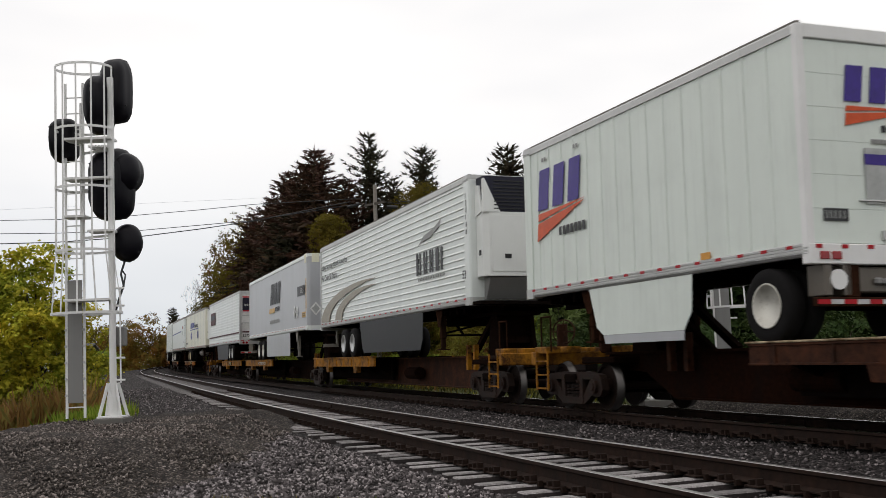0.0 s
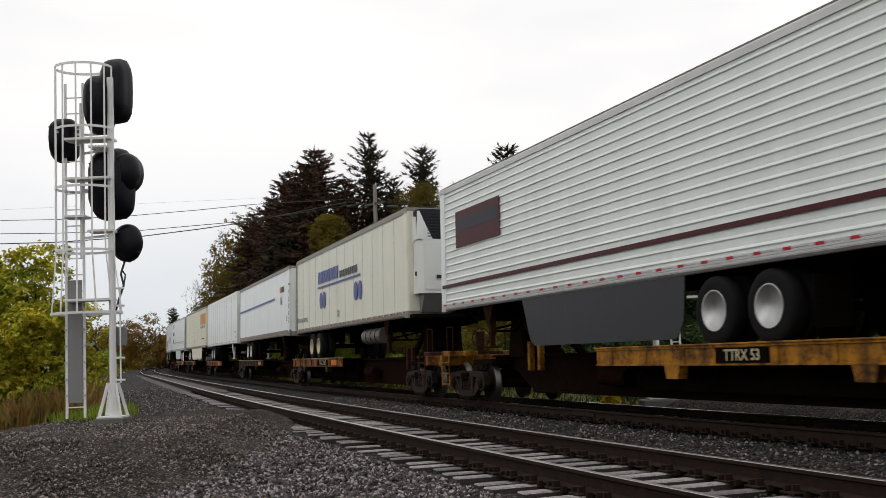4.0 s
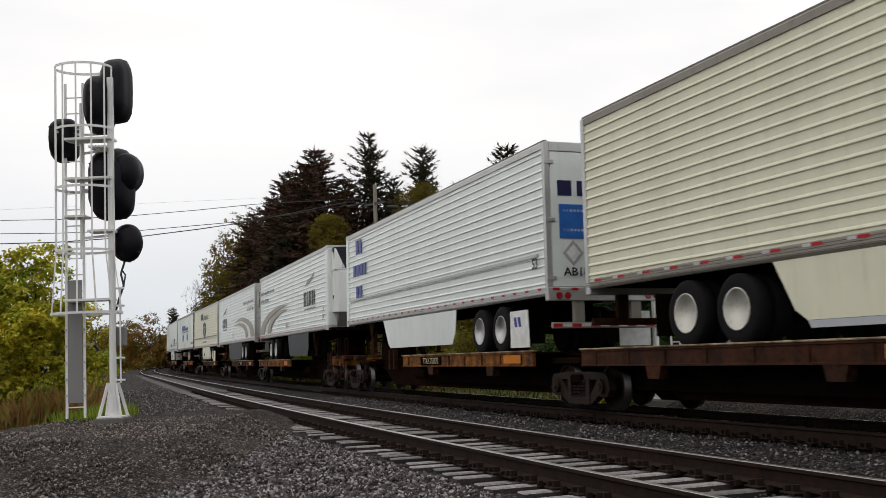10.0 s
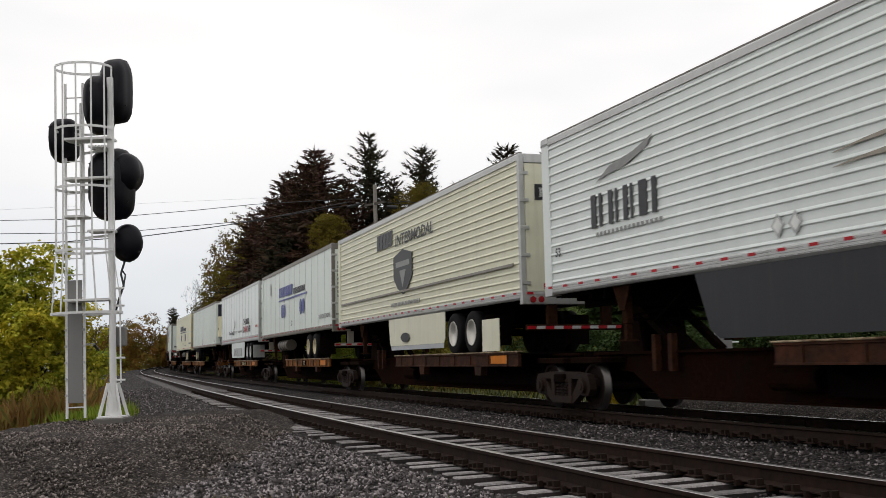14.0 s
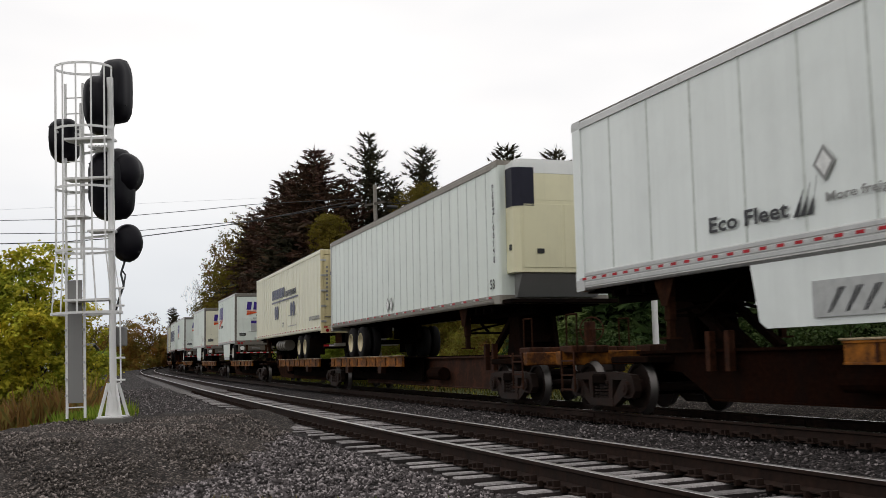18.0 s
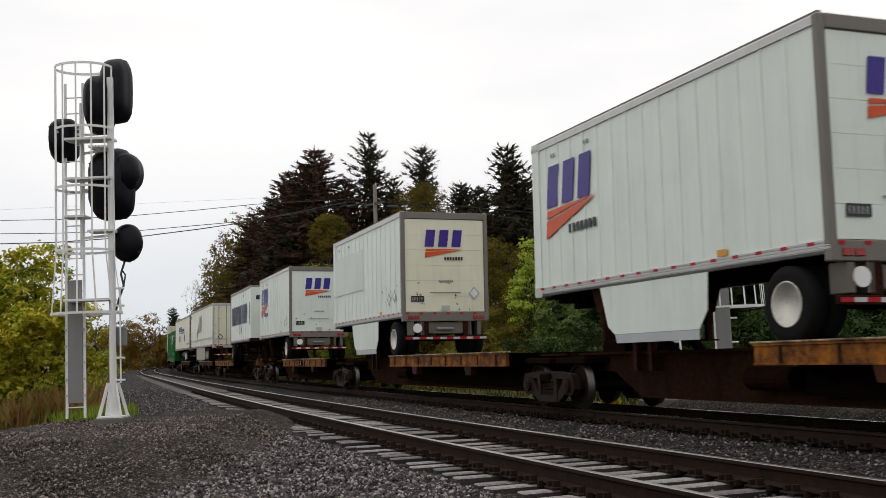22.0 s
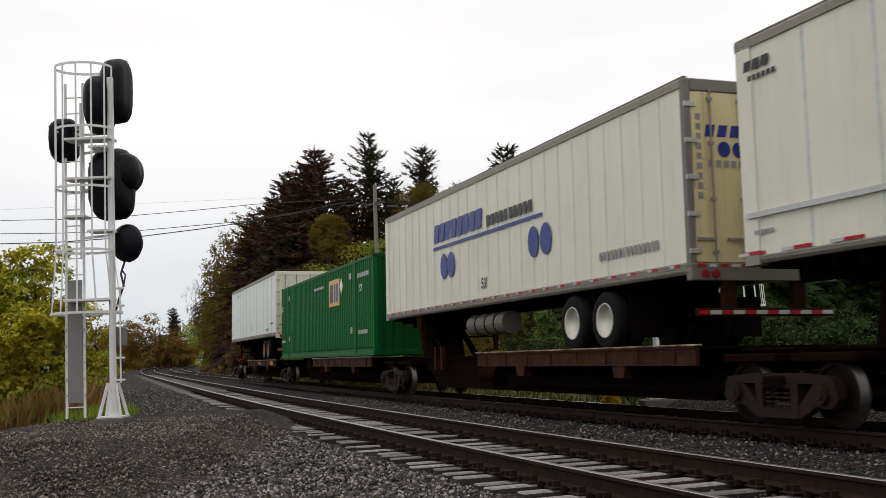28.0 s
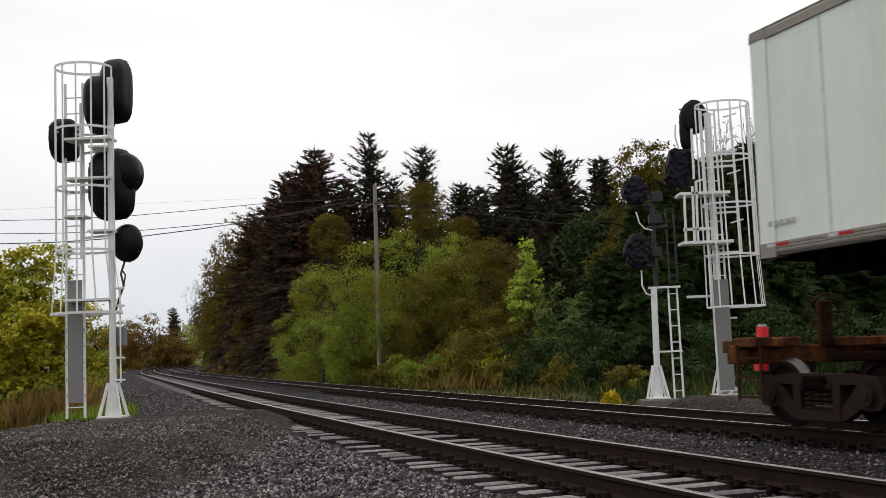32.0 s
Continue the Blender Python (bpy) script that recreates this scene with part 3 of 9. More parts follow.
def stones(name, P, size, mat, label):
    n = len(P)
    sc = size * rng.uniform(0.55, 1.25, (n, 1, 1)) * rng.uniform(0.6, 1.2, (n, 1, 3))
    a = rng.uniform(0, 2 * np.pi, (n, 3))
    V = ICO[None] * sc * (1 + 0.25 * rng.uniform(-1, 1, (n, 6, 3)))
    for k, (i, j) in enumerate(((0, 1), (1, 2), (0, 2))):
        c, s = np.cos(a[:, k])[:, None], np.sin(a[:, k])[:, None]
        vi, vj = V[..., i].copy(), V[..., j].copy()
        V[..., i], V[..., j] = c * vi - s * vj, s * vi + c * vj
    V = V + P[:, None, :]
    F = (np.array(ICF)[None] + 6 * np.arange(n)[:, None, None]).reshape(-1, 3)
    me = bpy.data.meshes.new(name)
    me.vertices.add(n * 6)
    me.vertices.foreach_set("co", V.astype(np.float32).ravel())
    me.loops.add(len(F) * 3)
    me.loops.foreach_set("vertex_index", F.astype(np.int32).ravel())
    me.polygons.add(len(F))
    me.polygons.foreach_set("loop_start", np.arange(0, len(F) * 3, 3, dtype=np.int32))
    me.polygons.foreach_set("loop_total", np.full(len(F), 3, dtype=np.int32))
    me.update(calc_edges=True)
    me.materials.append(mat)
    return tagged(new(name, me), label, "gravel", kind="stuff")


def scatter(n, s0, s1, l0, l1, power=1.0):
    s = s0 + (s1 - s0) * rng.uniform(0, 1, n) ** power
    l = rng.uniform(l0, l1, n)
    p = line_at(s, l, 0.0, 0.0)
    p[:, 2] = ballast_z(s, l) + 0.006
    return p


def pad_z(x, y):
    lf, rt = np.clip(-7.6 - x, 0, None), np.clip(x + 4.0, 0, None)
    fr, bk = np.clip(14.7 - y, 0, None), np.clip(y - 22.0, 0, None)
    return 0.17 - np.hypot(0.30 * lf + 0.28 * rt, np.where(fr > 0, 0.150 * fr, 0.2 * bk)) - 0.02 * (lf + rt > 0.2)


P1 = np.concatenate([scatter(74000, 4, 26, -11.5, -6.15, 1.5), scatter(6000, 4, 30, -5.6, -3.6, 1.3), scatter(5000, 30, 60, -9.0, -4.0)])
P1 = P1[(pad_z(P1[:, 0], P1[:, 1]) < P1[:, 2] + 0.02)]
stones("ballast_stones", P1, 0.031, M["stones"], "loose grey crushed stones of the track bed")
stones("ballast_stones", np.concatenate([scatter(17000, 4, 36, -4.0, 1.5, 1.3), scatter(2500, 2, 40, 1.4, 2.6)]), 0.032, M["bedstones"], "loose dark stones between the tracks")
q = np.stack([rng.uniform(-9.5, -2.4, 27000), 10.4 + 10.0 * rng.uniform(0, 1, 27000) ** 1.3], -1)
P2 = np.column_stack([q, pad_z(q[:, 0], q[:, 1]) + 0.003])
stones("pad_stones", P2, 0.024, M["fines"], "loose fine dark gravel on the pad")

# rails, ties and fastenings
RAILP = [(-0.037, 0.0), (-0.030, 0.003), (0.030, 0.003), (0.037, 0.0), (0.037, -0.030), (0.011, -0.045), (0.009, -0.135), (0.070, -0.160), (0.070, -0.172), (-0.070, -0.172), (-0.070, -0.160), (-0.009, -0.135), (-0.011, -0.045), (-0.037, -0.030)]
rs = np.concatenate([np.arange(-120, 0, 4.0), np.arange(0, 60, 1.0), np.arange(60, 240, 2.0)])


def sweep(name, lat_of, cant, z0, mat, prof, parent, label=""):
    rows = []
    for a, zz in prof:
        lat = lat_of(rs)
        base, off = lat
        p = line_at(rs, base * 1.0, 0.0, 0.0)
        c, d = math.cos(radians(cant)), math.sin(radians(cant))
        l = (off + a) * c - zz * d
        th = np.interp(rs, _S, _T)
        rows.append(np.stack([p[:, 0] + l * np.cos(th), p[:, 1] - l * np.sin(th), p[:, 2] + z0 + (off + a) * d + zz * c], -1))
    R = np.array(rows + [rows[0]])
    me = gridmesh(name, R[..., 0], R[..., 1], R[..., 2], mat, False)
    return part(name, me, None, parent, label)


def tie_box(s, l0, cant, z0, ob_mesh, parent, name="tie", jit=0.0):
    o = part(name, ob_mesh, None, parent)
    th = float(np.interp(s, _S, _T)) + jit
    p = line_at(s, l0, 0.0, 0.0)
    o.matrix_world = Matrix.Translation((float(p[0]), float(p[1]), float(p[2]) + z0)) @ Matrix.Rotation(-th, 4, "Z") @ Matrix.Rotation(-radians(cant), 4, "Y")
    return o


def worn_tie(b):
    """Timber, weathered grey on top; side colour holds creosote and the shade between ties."""
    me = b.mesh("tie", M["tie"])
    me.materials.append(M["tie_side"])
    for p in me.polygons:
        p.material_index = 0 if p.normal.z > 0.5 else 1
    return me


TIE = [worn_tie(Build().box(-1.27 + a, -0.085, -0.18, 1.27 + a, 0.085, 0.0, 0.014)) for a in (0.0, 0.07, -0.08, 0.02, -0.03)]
PLATE = Build().box(-0.17, -0.10, 0.0, 0.17, 0.10, 0.018, 0.004).box(-0.14, -0.05, 0.018, -0.07, -0.02, 0.075).box(-0.16, 0.03, 0.018, -0.09, 0.06, 0.065).box(0.07, -0.05, 0.018, 0.14, -0.02, 0.075).box(0.09, 0.03, 0.018, 0.16, 0.06, 0.065).box(-0.11, -0.165, -0.02, 0.11, -0.125, 0.035).mesh("tie_plate", M["railside"])
JOINT = Build().box(-0.034, -0.46, -0.125, -0.012, 0.46, -0.045, 0.006).box(0.012, -0.46, -0.125, 0.034, 0.46, -0.045, 0.006).mesh("joint_bar", M["railside"])
for nm, off, cant, z0, tz, s_sep, lbl in (("near_track", lambda s: -near_offset(s), -0.45, 0.101, -0.090, 46, "near railway track, weathered timber ties, rust-brown rails"),
                                        ("far_track", lambda s: 0.0 * s, -1.312, 0.0, -0.192, 40, "far railway track with polished rail heads")):
    tr = thing(nm, lbl, "railway track", kind="structure")
    for side in (-0.7535, 0.7535):
        sweep("rail", lambda s, side=side: (off(s), side), cant, z0, M["railside"], RAILP, tr)
        sweep("rail_head", lambda s, side=side: (off(s), side), cant, z0, M["railtop"] if nm == "far_track" else M["railtop_dull"], [(-0.034, 0.0012), (-0.028, 0.0052), (0.028, 0.0052), (0.034, 0.0012)], tr, "polished running surface")
    s, k, far = 1.0, 0, Build()
    while s < 110:
        jit = rng.uniform(-0.035, 0.035)
        if s < s_sep:
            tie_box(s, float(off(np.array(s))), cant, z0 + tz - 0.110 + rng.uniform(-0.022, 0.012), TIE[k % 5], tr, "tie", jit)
            for side in (-0.7535, 0.7535):
                tie_box(s, float(off(np.array(s))) + side, cant, z0 - 0.190 + side * math.sin(radians(cant)), PLATE, tr, "tie_plate")
        else:
            p = line_at(s, float(off(np.array(s))), 0.0, 0.0)
            th = float(np.interp(s, _S, _T))
            c, d = Vector((math.cos(th), -math.sin(th), 0)), Vector((math.sin(th), math.cos(th), 0))
            o = Vector([float(v) for v in p]) + Vector((0, 0, z0 + tz - 0.105))
            far.add([o + c * (1.3 * i) + d * (0.11 * j) + Vector((0, 0, q)) for q in (-0.1, 0.0) for i, j in ((-1, -1), (1, -1), (1, 1), (-1, 1))],
                    [(0, 3, 2, 1), (4, 5, 6, 7), (0, 1, 5, 4), (1, 2, 6, 5), (2, 3, 7, 6), (3, 0, 4, 7)])
        s += 0.475 + rng.uniform(-0.03, 0.03)
        k += 1
    tagged(part("far_ties", far, M["tie"], tr), kind="stuff")
    for s, side in (((26.5, -0.7535), (25.2, 0.7535)) if nm == "near_track" else ((17.6, -0.7535), (13.6, 0.7535), (26.0, -0.7535))):
        tie_box(s, float(off(np.array(s))) + side, cant, z0 + side * math.sin(radians(cant)), JOINT, tr, "joint_bar")

# paved strip, gravel berm and white block beyond the far track
sR = np.linspace(-60, 22, 30)
R0, R1 = line_at(sR, 4.6, 0.0, 0.0), line_at(sR, 9.5, 0.0, 0.0)
tagged(new("road", gridmesh("road", np.stack([R0[:, 0], R1[:, 0]]), np.stack([R0[:, 1], R1[:, 1]]), np.full((2, 30), -0.20), M["asphalt"])), "worn grey paved strip beside the track", "road", kind="structure")
bx, by = np.meshgrid(np.linspace(-1, 1, 40), np.linspace(-1, 1, 26))
sB, lB = 17.0 + 5.6 * bx, 3.6 + 1.0 * by
pB = line_at(sB, lB, 0.0, 0.0)
zB = -0.34 + 0.30 * np.clip(1.25 - np.abs(bx) ** 3 - np.abs(by) ** 3, -0.6, 1) + 0.03 * smooth_noise(sB, lB, 1.9)
tagged(new("gravel_berm", gridmesh("gravel_berm", pB[..., 0], pB[..., 1], zB, M["mound"])), "low grey gravel berm round the signal bases", "gravel berm", kind="structure")
blk = thing("marker_block", "small white painted concrete block beside the track", "marker block", m=Matrix.Translation((7.15, 18.9, -0.36)))
part("base", Build().box(-0.35, -0.25, 0, 0.35, 0.25, 0.10, 0.03), M["whiteblock"], blk)
part("dome", Build().lathe([(0.10, 0.20), (0.20, 0.19), (0.27, 0.14), (0.31, 0.05)], 16, "z"), M["whiteblock"], blk)


# ---------------------------------------------------------------- signal masts
def ring(b, c, r, z, n=20, t=0.022, w=0.006):
    """A flat steel hoop, one closed band."""
    pts, fs = [], []
    for i in range(n):
        a = 2 * math.pi * i / n
        for dr, dz in ((-w, -t), (w, -t), (w, t), (-w, t)):
            pts.append((c[0] + (r[0] + dr) * math.cos(a), c[1] + (r[1] + dr) * math.sin(a), z + dz))
    for i in range(n):
        p, q = 4 * i, 4 * ((i + 1) % n)
        fs += [(p + k, p + (k + 1) % 4, q + (k + 1) % 4, q + k) for k in range(4)]
    b.add(pts, fs)


def ladder(b, x, y, z0, z1, w=0.36, ax=(1, 0), r=0.016, step=0.305):
    dx, dy = ax[0] * w / 2, ax[1] * w / 2
    for s in (-1, 1):
        b.beam((x + s * dx, y + s * dy, z0), (x + s * dx, y + s * dy, z1), 0.045, 0.022)
    z = z0 + 0.2
    while z < z1:
        b.cyl((x - dx, y - dy, z), (x + dx, y + dy, z), r * 0.8, 6)
        z += step


def foot(b, x, y, z, h=0.6, w=0.24):
    b.box(x - w, y - w, z, x + w, y + w, z + 0.03)
    b.cyl((x, y, z), (x, y, z + h * 0.62), 0.11, 12)
    for i, j in ((-1, -1), (1, -1), (1, 1), (-1, 1)):
        b.beam((x + i * w * 0.85, y + j * w * 0.85, z + 0.02), (x + i * 0.07, y + j * 0.07, z + h), 0.03, 0.05)


def head(parent, x, y, z, w, h, shape="round", face=1, depth=0.42, fold_=0.012):
    """A wrapped signal head: hooded shell and its back plate. It faces along the track."""
    n = 22
    pts = []
    for i in range(n):
        a = 2 * math.pi * i / n
        c, s = math.cos(a), math.sin(a)
        k = 0.62 if shape == "tall" else 1.0
        pts.append((math.copysign(abs(c) ** k, c) * w / 2, math.copysign(abs(s) ** k, s) * h / 2))
    b = Build()
    rings = []
    ph = x * 7.1 + z * 3.3
    for d, q in ((-0.10, 0.72), (-0.07, 0.95), (0.0, 1.0), (depth * 0.25, 0.97), (depth * 0.5, 0.90), (depth * 0.75, 0.78), (depth, 0.55)):
        fold = [1 + fold_ * math.sin(5 * i + ph + d * 9) + 0.7 * fold_ * math.sin(9.3 * i - ph * 2 + d * 21) for i in range(n)]
        rings.append([(x + p[0] * q * fold[i] + 0.02 * math.sin(ph + d * 17), y - face * (d + 0.5 * fold_ * math.sin(3.7 * i + ph)), z + p[1] * q * fold[i]) for i, p in enumerate(pts)])
    V = [p for r in rings for p in r]
    F = [(k * n + i, k * n + (i + 1) % n, (k + 1) * n + (i + 1) % n, (k + 1) * n + i) for k in range(len(rings) - 1) for i in range(n)]
    F += [tuple(range(n))[::-1], tuple(range((len(rings) - 1) * n, len(rings) * n))]
    b.add(V, F)
    hd = part("signal_head", b, M["plastic"] if fold_ < 0.03 else M["wrap"], parent, "signal head wrapped in dark plastic", fold_ < 0.03)
    st = Build()
    st.beam((x - w * 0.45, y - face * (depth * 0.5), z + h * 0.28), (x + w * 0.4, y - face * (depth * 0.5), z + h * 0.18), 0.02, 0.03)
    st.beam((x - w * 0.4, y - face * (depth * 0.55), z - h * 0.22), (x + w * 0.42, y - face * (depth * 0.52), z - h * 0.26), 0.02, 0.03)
    pieces("wrapping_band", st, M["black"], hd)
    return hd


def left_signal():
    X, Y, Z = -6.08, 19.0, 0.19
    ob = thing("signal_mast", "white steel railway signal mast, caged ladder, wrapped dark heads", "signal mast", "railway signals", m=Matrix.Translation((X, Y, Z)))
    part("footing", Build().box(-0.27, -0.27, -0.5, 0.27, 0.27, 0.085, 0.02), M["concrete"], ob)
    b = Build()
    b.cyl((0, 0, 0.08), (0, 0, 6.36), 0.062, 16)
    part("pole", b, M["galv"], ob, smooth=False)
    b = Build()
    foot(b, 0, 0, 0.08, 0.62, 0.23)
    part("pole_base", b, M["galv"], ob)
    lx, ly = -0.765, 0.25
    b = Build()
    ladder(b, lx, ly, 0.08, 6.35, 0.33)
    lad = part("ladder", b, M["galv"], ob)
    b = Build().box(lx - 0.135, ly - 0.03, 0.36, lx + 0.135, ly - 0.012, 2.62, 0.004)
    part("climb_guard", b, M["galv_grey"], ob, "flat grey climb guard on the ladder")
    b = Build()
    for i in range(5):
        for s in (-1, 1):
            b.cyl((lx + s * 0.165, ly - 0.05, 0.5 + 0.3 * i), (lx + s * 0.165, ly - 0.03, 0.5 + 0.3 * i), 0.025, 8)
    pieces("guard_bolt", b, M["silver"], lad)
    # cage
    c, r = (lx + 0.285, ly - 0.30), (0.52, 0.42)
    for z, cx, rr in ((6.55, c[0], r), (5.38, c[0], r), (4.28, c[0], r), (3.12, c[0], r), (1.98, c[0] + 0.03, (0.64, 0.5))):
        hoop = Build()
        ring(hoop, (cx, c[1]), rr, z)
        part("cage_hoop", hoop, M["galv"], ob)
    bars_ = Build()
    for i in range(7):
        a = radians(180 + 30 * i)
        top = Vector((c[0] + r[0] * math.cos(a), c[1] + r[1] * math.sin(a), 6.55))
        mid = Vector((top.x, top.y, 3.12))
        low = Vector((c[0] + 0.03 + 0.64 * math.cos(a), c[1] + 0.5 * math.sin(a), 1.98))
        bars_.beam(top, mid, 0.030, 0.010).beam(mid, low, 0.030, 0.010)
    pieces("cage_bar", bars_, M["galv"], ob)
    pl = Build()
    for z, x0, x1 in ((5.18, -0.82, 0.05), (4.44, -0.82, 0.03), (3.46, -0.4, 0.05), (3.74, -0.85, -0.45), (2.2, -0.85, 0.02)):
        pl.box(x0, -0.15, z, x1, 0.22, z + 0.045, 0.005)
    for k in range(6):
        pl.box(-0.36 + 0.06 * k, -0.18, 5.02, -0.33 + 0.06 * k, 0.18, 5.06)
    pieces("platform_step", pl, M["galv"], ob)
    br = Build()
    for z in (6.1, 5.0, 4.3, 3.4, 2.0):
        br.beam((0, 0, z), (lx + 0.18, ly, z), 0.04, 0.04)
    br.beam((-0.56, 0, 5.9), (-0.56, 0, 3.0), 0.03, 0.03)
    pieces("bracket", br, M["galv"], ob)
    head(ob, 0.0, 0.42, 6.20, 0.56, 1.26, "tall")
    head(ob, -0.25, 0.30, 5.92, 0.56, 1.14, "tall", depth=0.5)
    head(ob, -0.105, 0.42, 4.41, 0.84, 1.38, "tall")
    head(ob, 0.165, 0.46, 4.62, 0.60, 0.80, "round")
    head(ob, 0.175, 0.40, 3.29, 0.60, 0.73, "round", depth=0.25)
    head(ob, -0.995, 0.45, 5.30, 0.55, 0.85, "tall")
    cb = Build()
    cb.tube([(0.13, 0.35, 2.95), (0.10, 0.2, 2.70), (0.15, 0.2, 2.48), (0.10, 0.05, 2.2), (0.06, 0.0, 2.0)], 0.022, 6)
    part("cable", cb, M["wire"], ob)
    part("cable", Build().tube([(0.08, 0.3, 2.78), (0.17, 0.25, 2.68), (0.15, 0.15, 2.4)], 0.016, 6), M["wire"], ob)
    part("junction_box", Build().box(-0.10, 0.07, 1.36, 0.20, 0.24, 1.72, 0.02), M["galv_grey"], ob)
    tr = Build()
    for z in (0.75, 1.15, 2.1, 2.42):
        tr.cyl((0.05, 0, z), (0.22, 0, z), 0.02, 6)
    tr.cyl((0.14, 0, 0.7), (0.14, 0, 2.4), 0.016, 6)
    part("conduit", tr, M["galv"], ob)


def right_signals():
    X, Y, Z = 4.80, 24.0, -0.10
    ob = thing("signal_mast", "short white signal mast with black upper pole, wrapped heads", "signal mast", "railway signals", m=Matrix.Translation((X, Y, Z)))
    part("footing", Build().box(-0.42, -0.35, -0.5, 0.42, 0.35, 0.03, 0.02), M["concrete"], ob)
    part("pole", Build().cyl((-0.03, 0, 0.03), (0.02, 0, 2.56), 0.072, 14).cyl((-0.03, 0, 0.03), (-0.025, 0, 0.42), 0.105, 12), M["galv"], ob)
    b = Build()
    foot(b, -0.03, 0, 0.04, 0.75, 0.24)
    part("pole_base", b, M["galv"], ob)
    b = Build().cyl((0.08, 0, 2.60), (0.10, 0, 4.82), 0.055, 12).cyl((-0.05, 0, 3.95), (0.42, 0, 3.98), 0.05, 8)
    b.box(0.0, -0.1, 3.28, 0.24, 0.1, 3.50, 0.02).box(0.0, -0.1, 4.05, 0.30, 0.1, 4.28, 0.02).box(0.06, -0.09, 4.55, 0.34, 0.09, 4.8, 0.02)
    part("upper_pole", b, M["black"], ob, "black upper pole")
    b = Build()
    ladder(b, 0.46, 0.05, 0.0, 2.60, 0.20, step=0.37)
    part("ladder", b, M["galv"], ob)
    b = Build()
    ladder(b, 0.50, 0.05, 2.66, 4.4, 0.18, step=0.37)
    part("upper_ladder", b, M["black"], ob)
    pieces("cross_arm", Build().box(-0.10, -0.04, 2.55, 0.63, 0.04, 2.60, 0.005).box(-0.1, -0.03, 1.08, 0.60, 0.03, 1.12, 0.004), M["galv"], ob)
    head(ob, -0.30, -0.1, 4.84, 0.60, 0.70, "round", face=-1, depth=0.3, fold_=0.045)
    head(ob, -0.33, -0.1, 3.42, 0.62, 0.80, "round", face=-1, depth=0.3, fold_=0.045)
    pieces("head_arm", Build().cyl((-0.25, -0.05, 4.5), (0.1, 0, 4.46), 0.03, 8).cyl((-0.2, -0.05, 3.1), (0.1, 0, 3.06), 0.03, 8), M["black"], ob)
    part("cable", Build().tube([(-0.30, -0.1, 4.34), (-0.24, -0.1, 4.08), (-0.12, -0.08, 3.95), (0.06, -0.05, 3.90)], 0.018, 6), M["galv"], ob)
    part("cable", Build().tube([(-0.26, -0.1, 2.98), (-0.26, -0.1, 2.62), (-0.18, -0.1, 2.44), (0.0, -0.05, 2.38)], 0.018, 6), M["galv"], ob)

    X, Y, Z = 6.44, 24.6, -0.10
    ob = thing("signal_mast", "tall white signal mast with wide caged ladder, wrapped heads", "signal mast", "railway signals", m=Matrix.Translation((X, Y, Z)))
    part("footing", Build().box(-0.3, -0.3, -0.5, 0.3, 0.3, 0.03, 0.02), M["concrete"], ob)
    part("pole", Build().cyl((0, 0, 0.03), (0.04, 0, 6.75), 0.085, 16), M["galv"], ob)
    b = Build()
    foot(b, 0.0, 0, 0.03, 0.75, 0.26)
    part("pole_base", b, M["galv"], ob)
    b = Build()
    ladder(b, -0.03, -0.28, 0.05, 6.75, 0.32, step=0.32)
    lad = part("ladder", b, M["galv"], ob)
    part("climb_guard", Build().box(-0.17, -0.31, 0.16, 0.18, -0.29, 2.72, 0.004), M["galv_grey"], ob, "flat grey climb guard on the ladder")
    c, r = (0.285, -0.40), (0.625, 0.50)
    low_c, low_r = (0.30, -0.42), (0.66, 0.54)
    for z, cc, rr in ((6.84, c, r), (5.58, c, r), (4.46, c, r), (3.27, c, r), (2.07, low_c, low_r)):
        hoop = Build()
        ring(hoop, cc, rr, z)
        part("cage_hoop", hoop, M["galv"], ob)
    cb = Build()
    for i in range(9):
        a = radians(175 + 25 * i)
        top = Vector((c[0] + r[0] * math.cos(a), c[1] + r[1] * math.sin(a), 6.84))
        mid = Vector((top.x, top.y, 3.27))
        low = Vector((low_c[0] + low_r[0] * math.cos(a), low_c[1] + low_r[1] * math.sin(a), 2.07))
        cb.beam(top, mid, 0.034, 0.012).beam(mid, low, 0.034, 0.012)
    pieces("cage_bar", cb, M["galv"], ob)
    pf = Build()
    for z in (3.55, 4.70):
        pf.box(-0.88, -0.6, z, 0.30, -0.05, z + 0.07, 0.006)
    pf.box(-0.84, -0.6, 3.86, -0.20, -0.54, 3.93, 0.006)
    for x in (-0.80, -0.60):
        pf.beam((x, -0.57, 3.6), (x + 0.03, -0.57, 4.9 if x > -0.7 else 4.7), 0.06, 0.05)
    pf.beam((-0.50, -0.57, 5.0), (-0.30, -0.57, 5.06), 0.05, 0.05)
    pf.beam((-0.52, -0.57, 3.6), (-0.48, -0.57, 5.0), 0.06, 0.05)
    pf.beam((-0.48, -0.40, 5.1), (-0.46, -0.40, 6.3), 0.05, 0.05)
    pf.box(-0.75, -0.1, 2.32, -0.05, -0.03, 2.38, 0.006).box(-0.2, -0.3, 0.12, 0.25, -0.05, 0.2, 0.006)
    for z in (0.75, 1.25, 1.82):
        pf.cyl((0.1, 0, z), (0.42, 0, z), 0.02, 6)
    for z in (4.0, 5.15, 5.95, 6.5):
        pf.beam((0.25, -0.62, z), (0.55, -0.62, z + 0.08), 0.045, 0.03)
    for z in (3.35, 4.3, 5.4, 5.75):
        pf.beam((0.02, -0.2, z), (0.55, -0.30, z), 0.06, 0.05)
    pf.beam((0.55, -0.30, 3.3), (0.50, -0.30, 6.6), 0.10, 0.03)
    pieces("platform_bar", pf, M["galv"], ob)
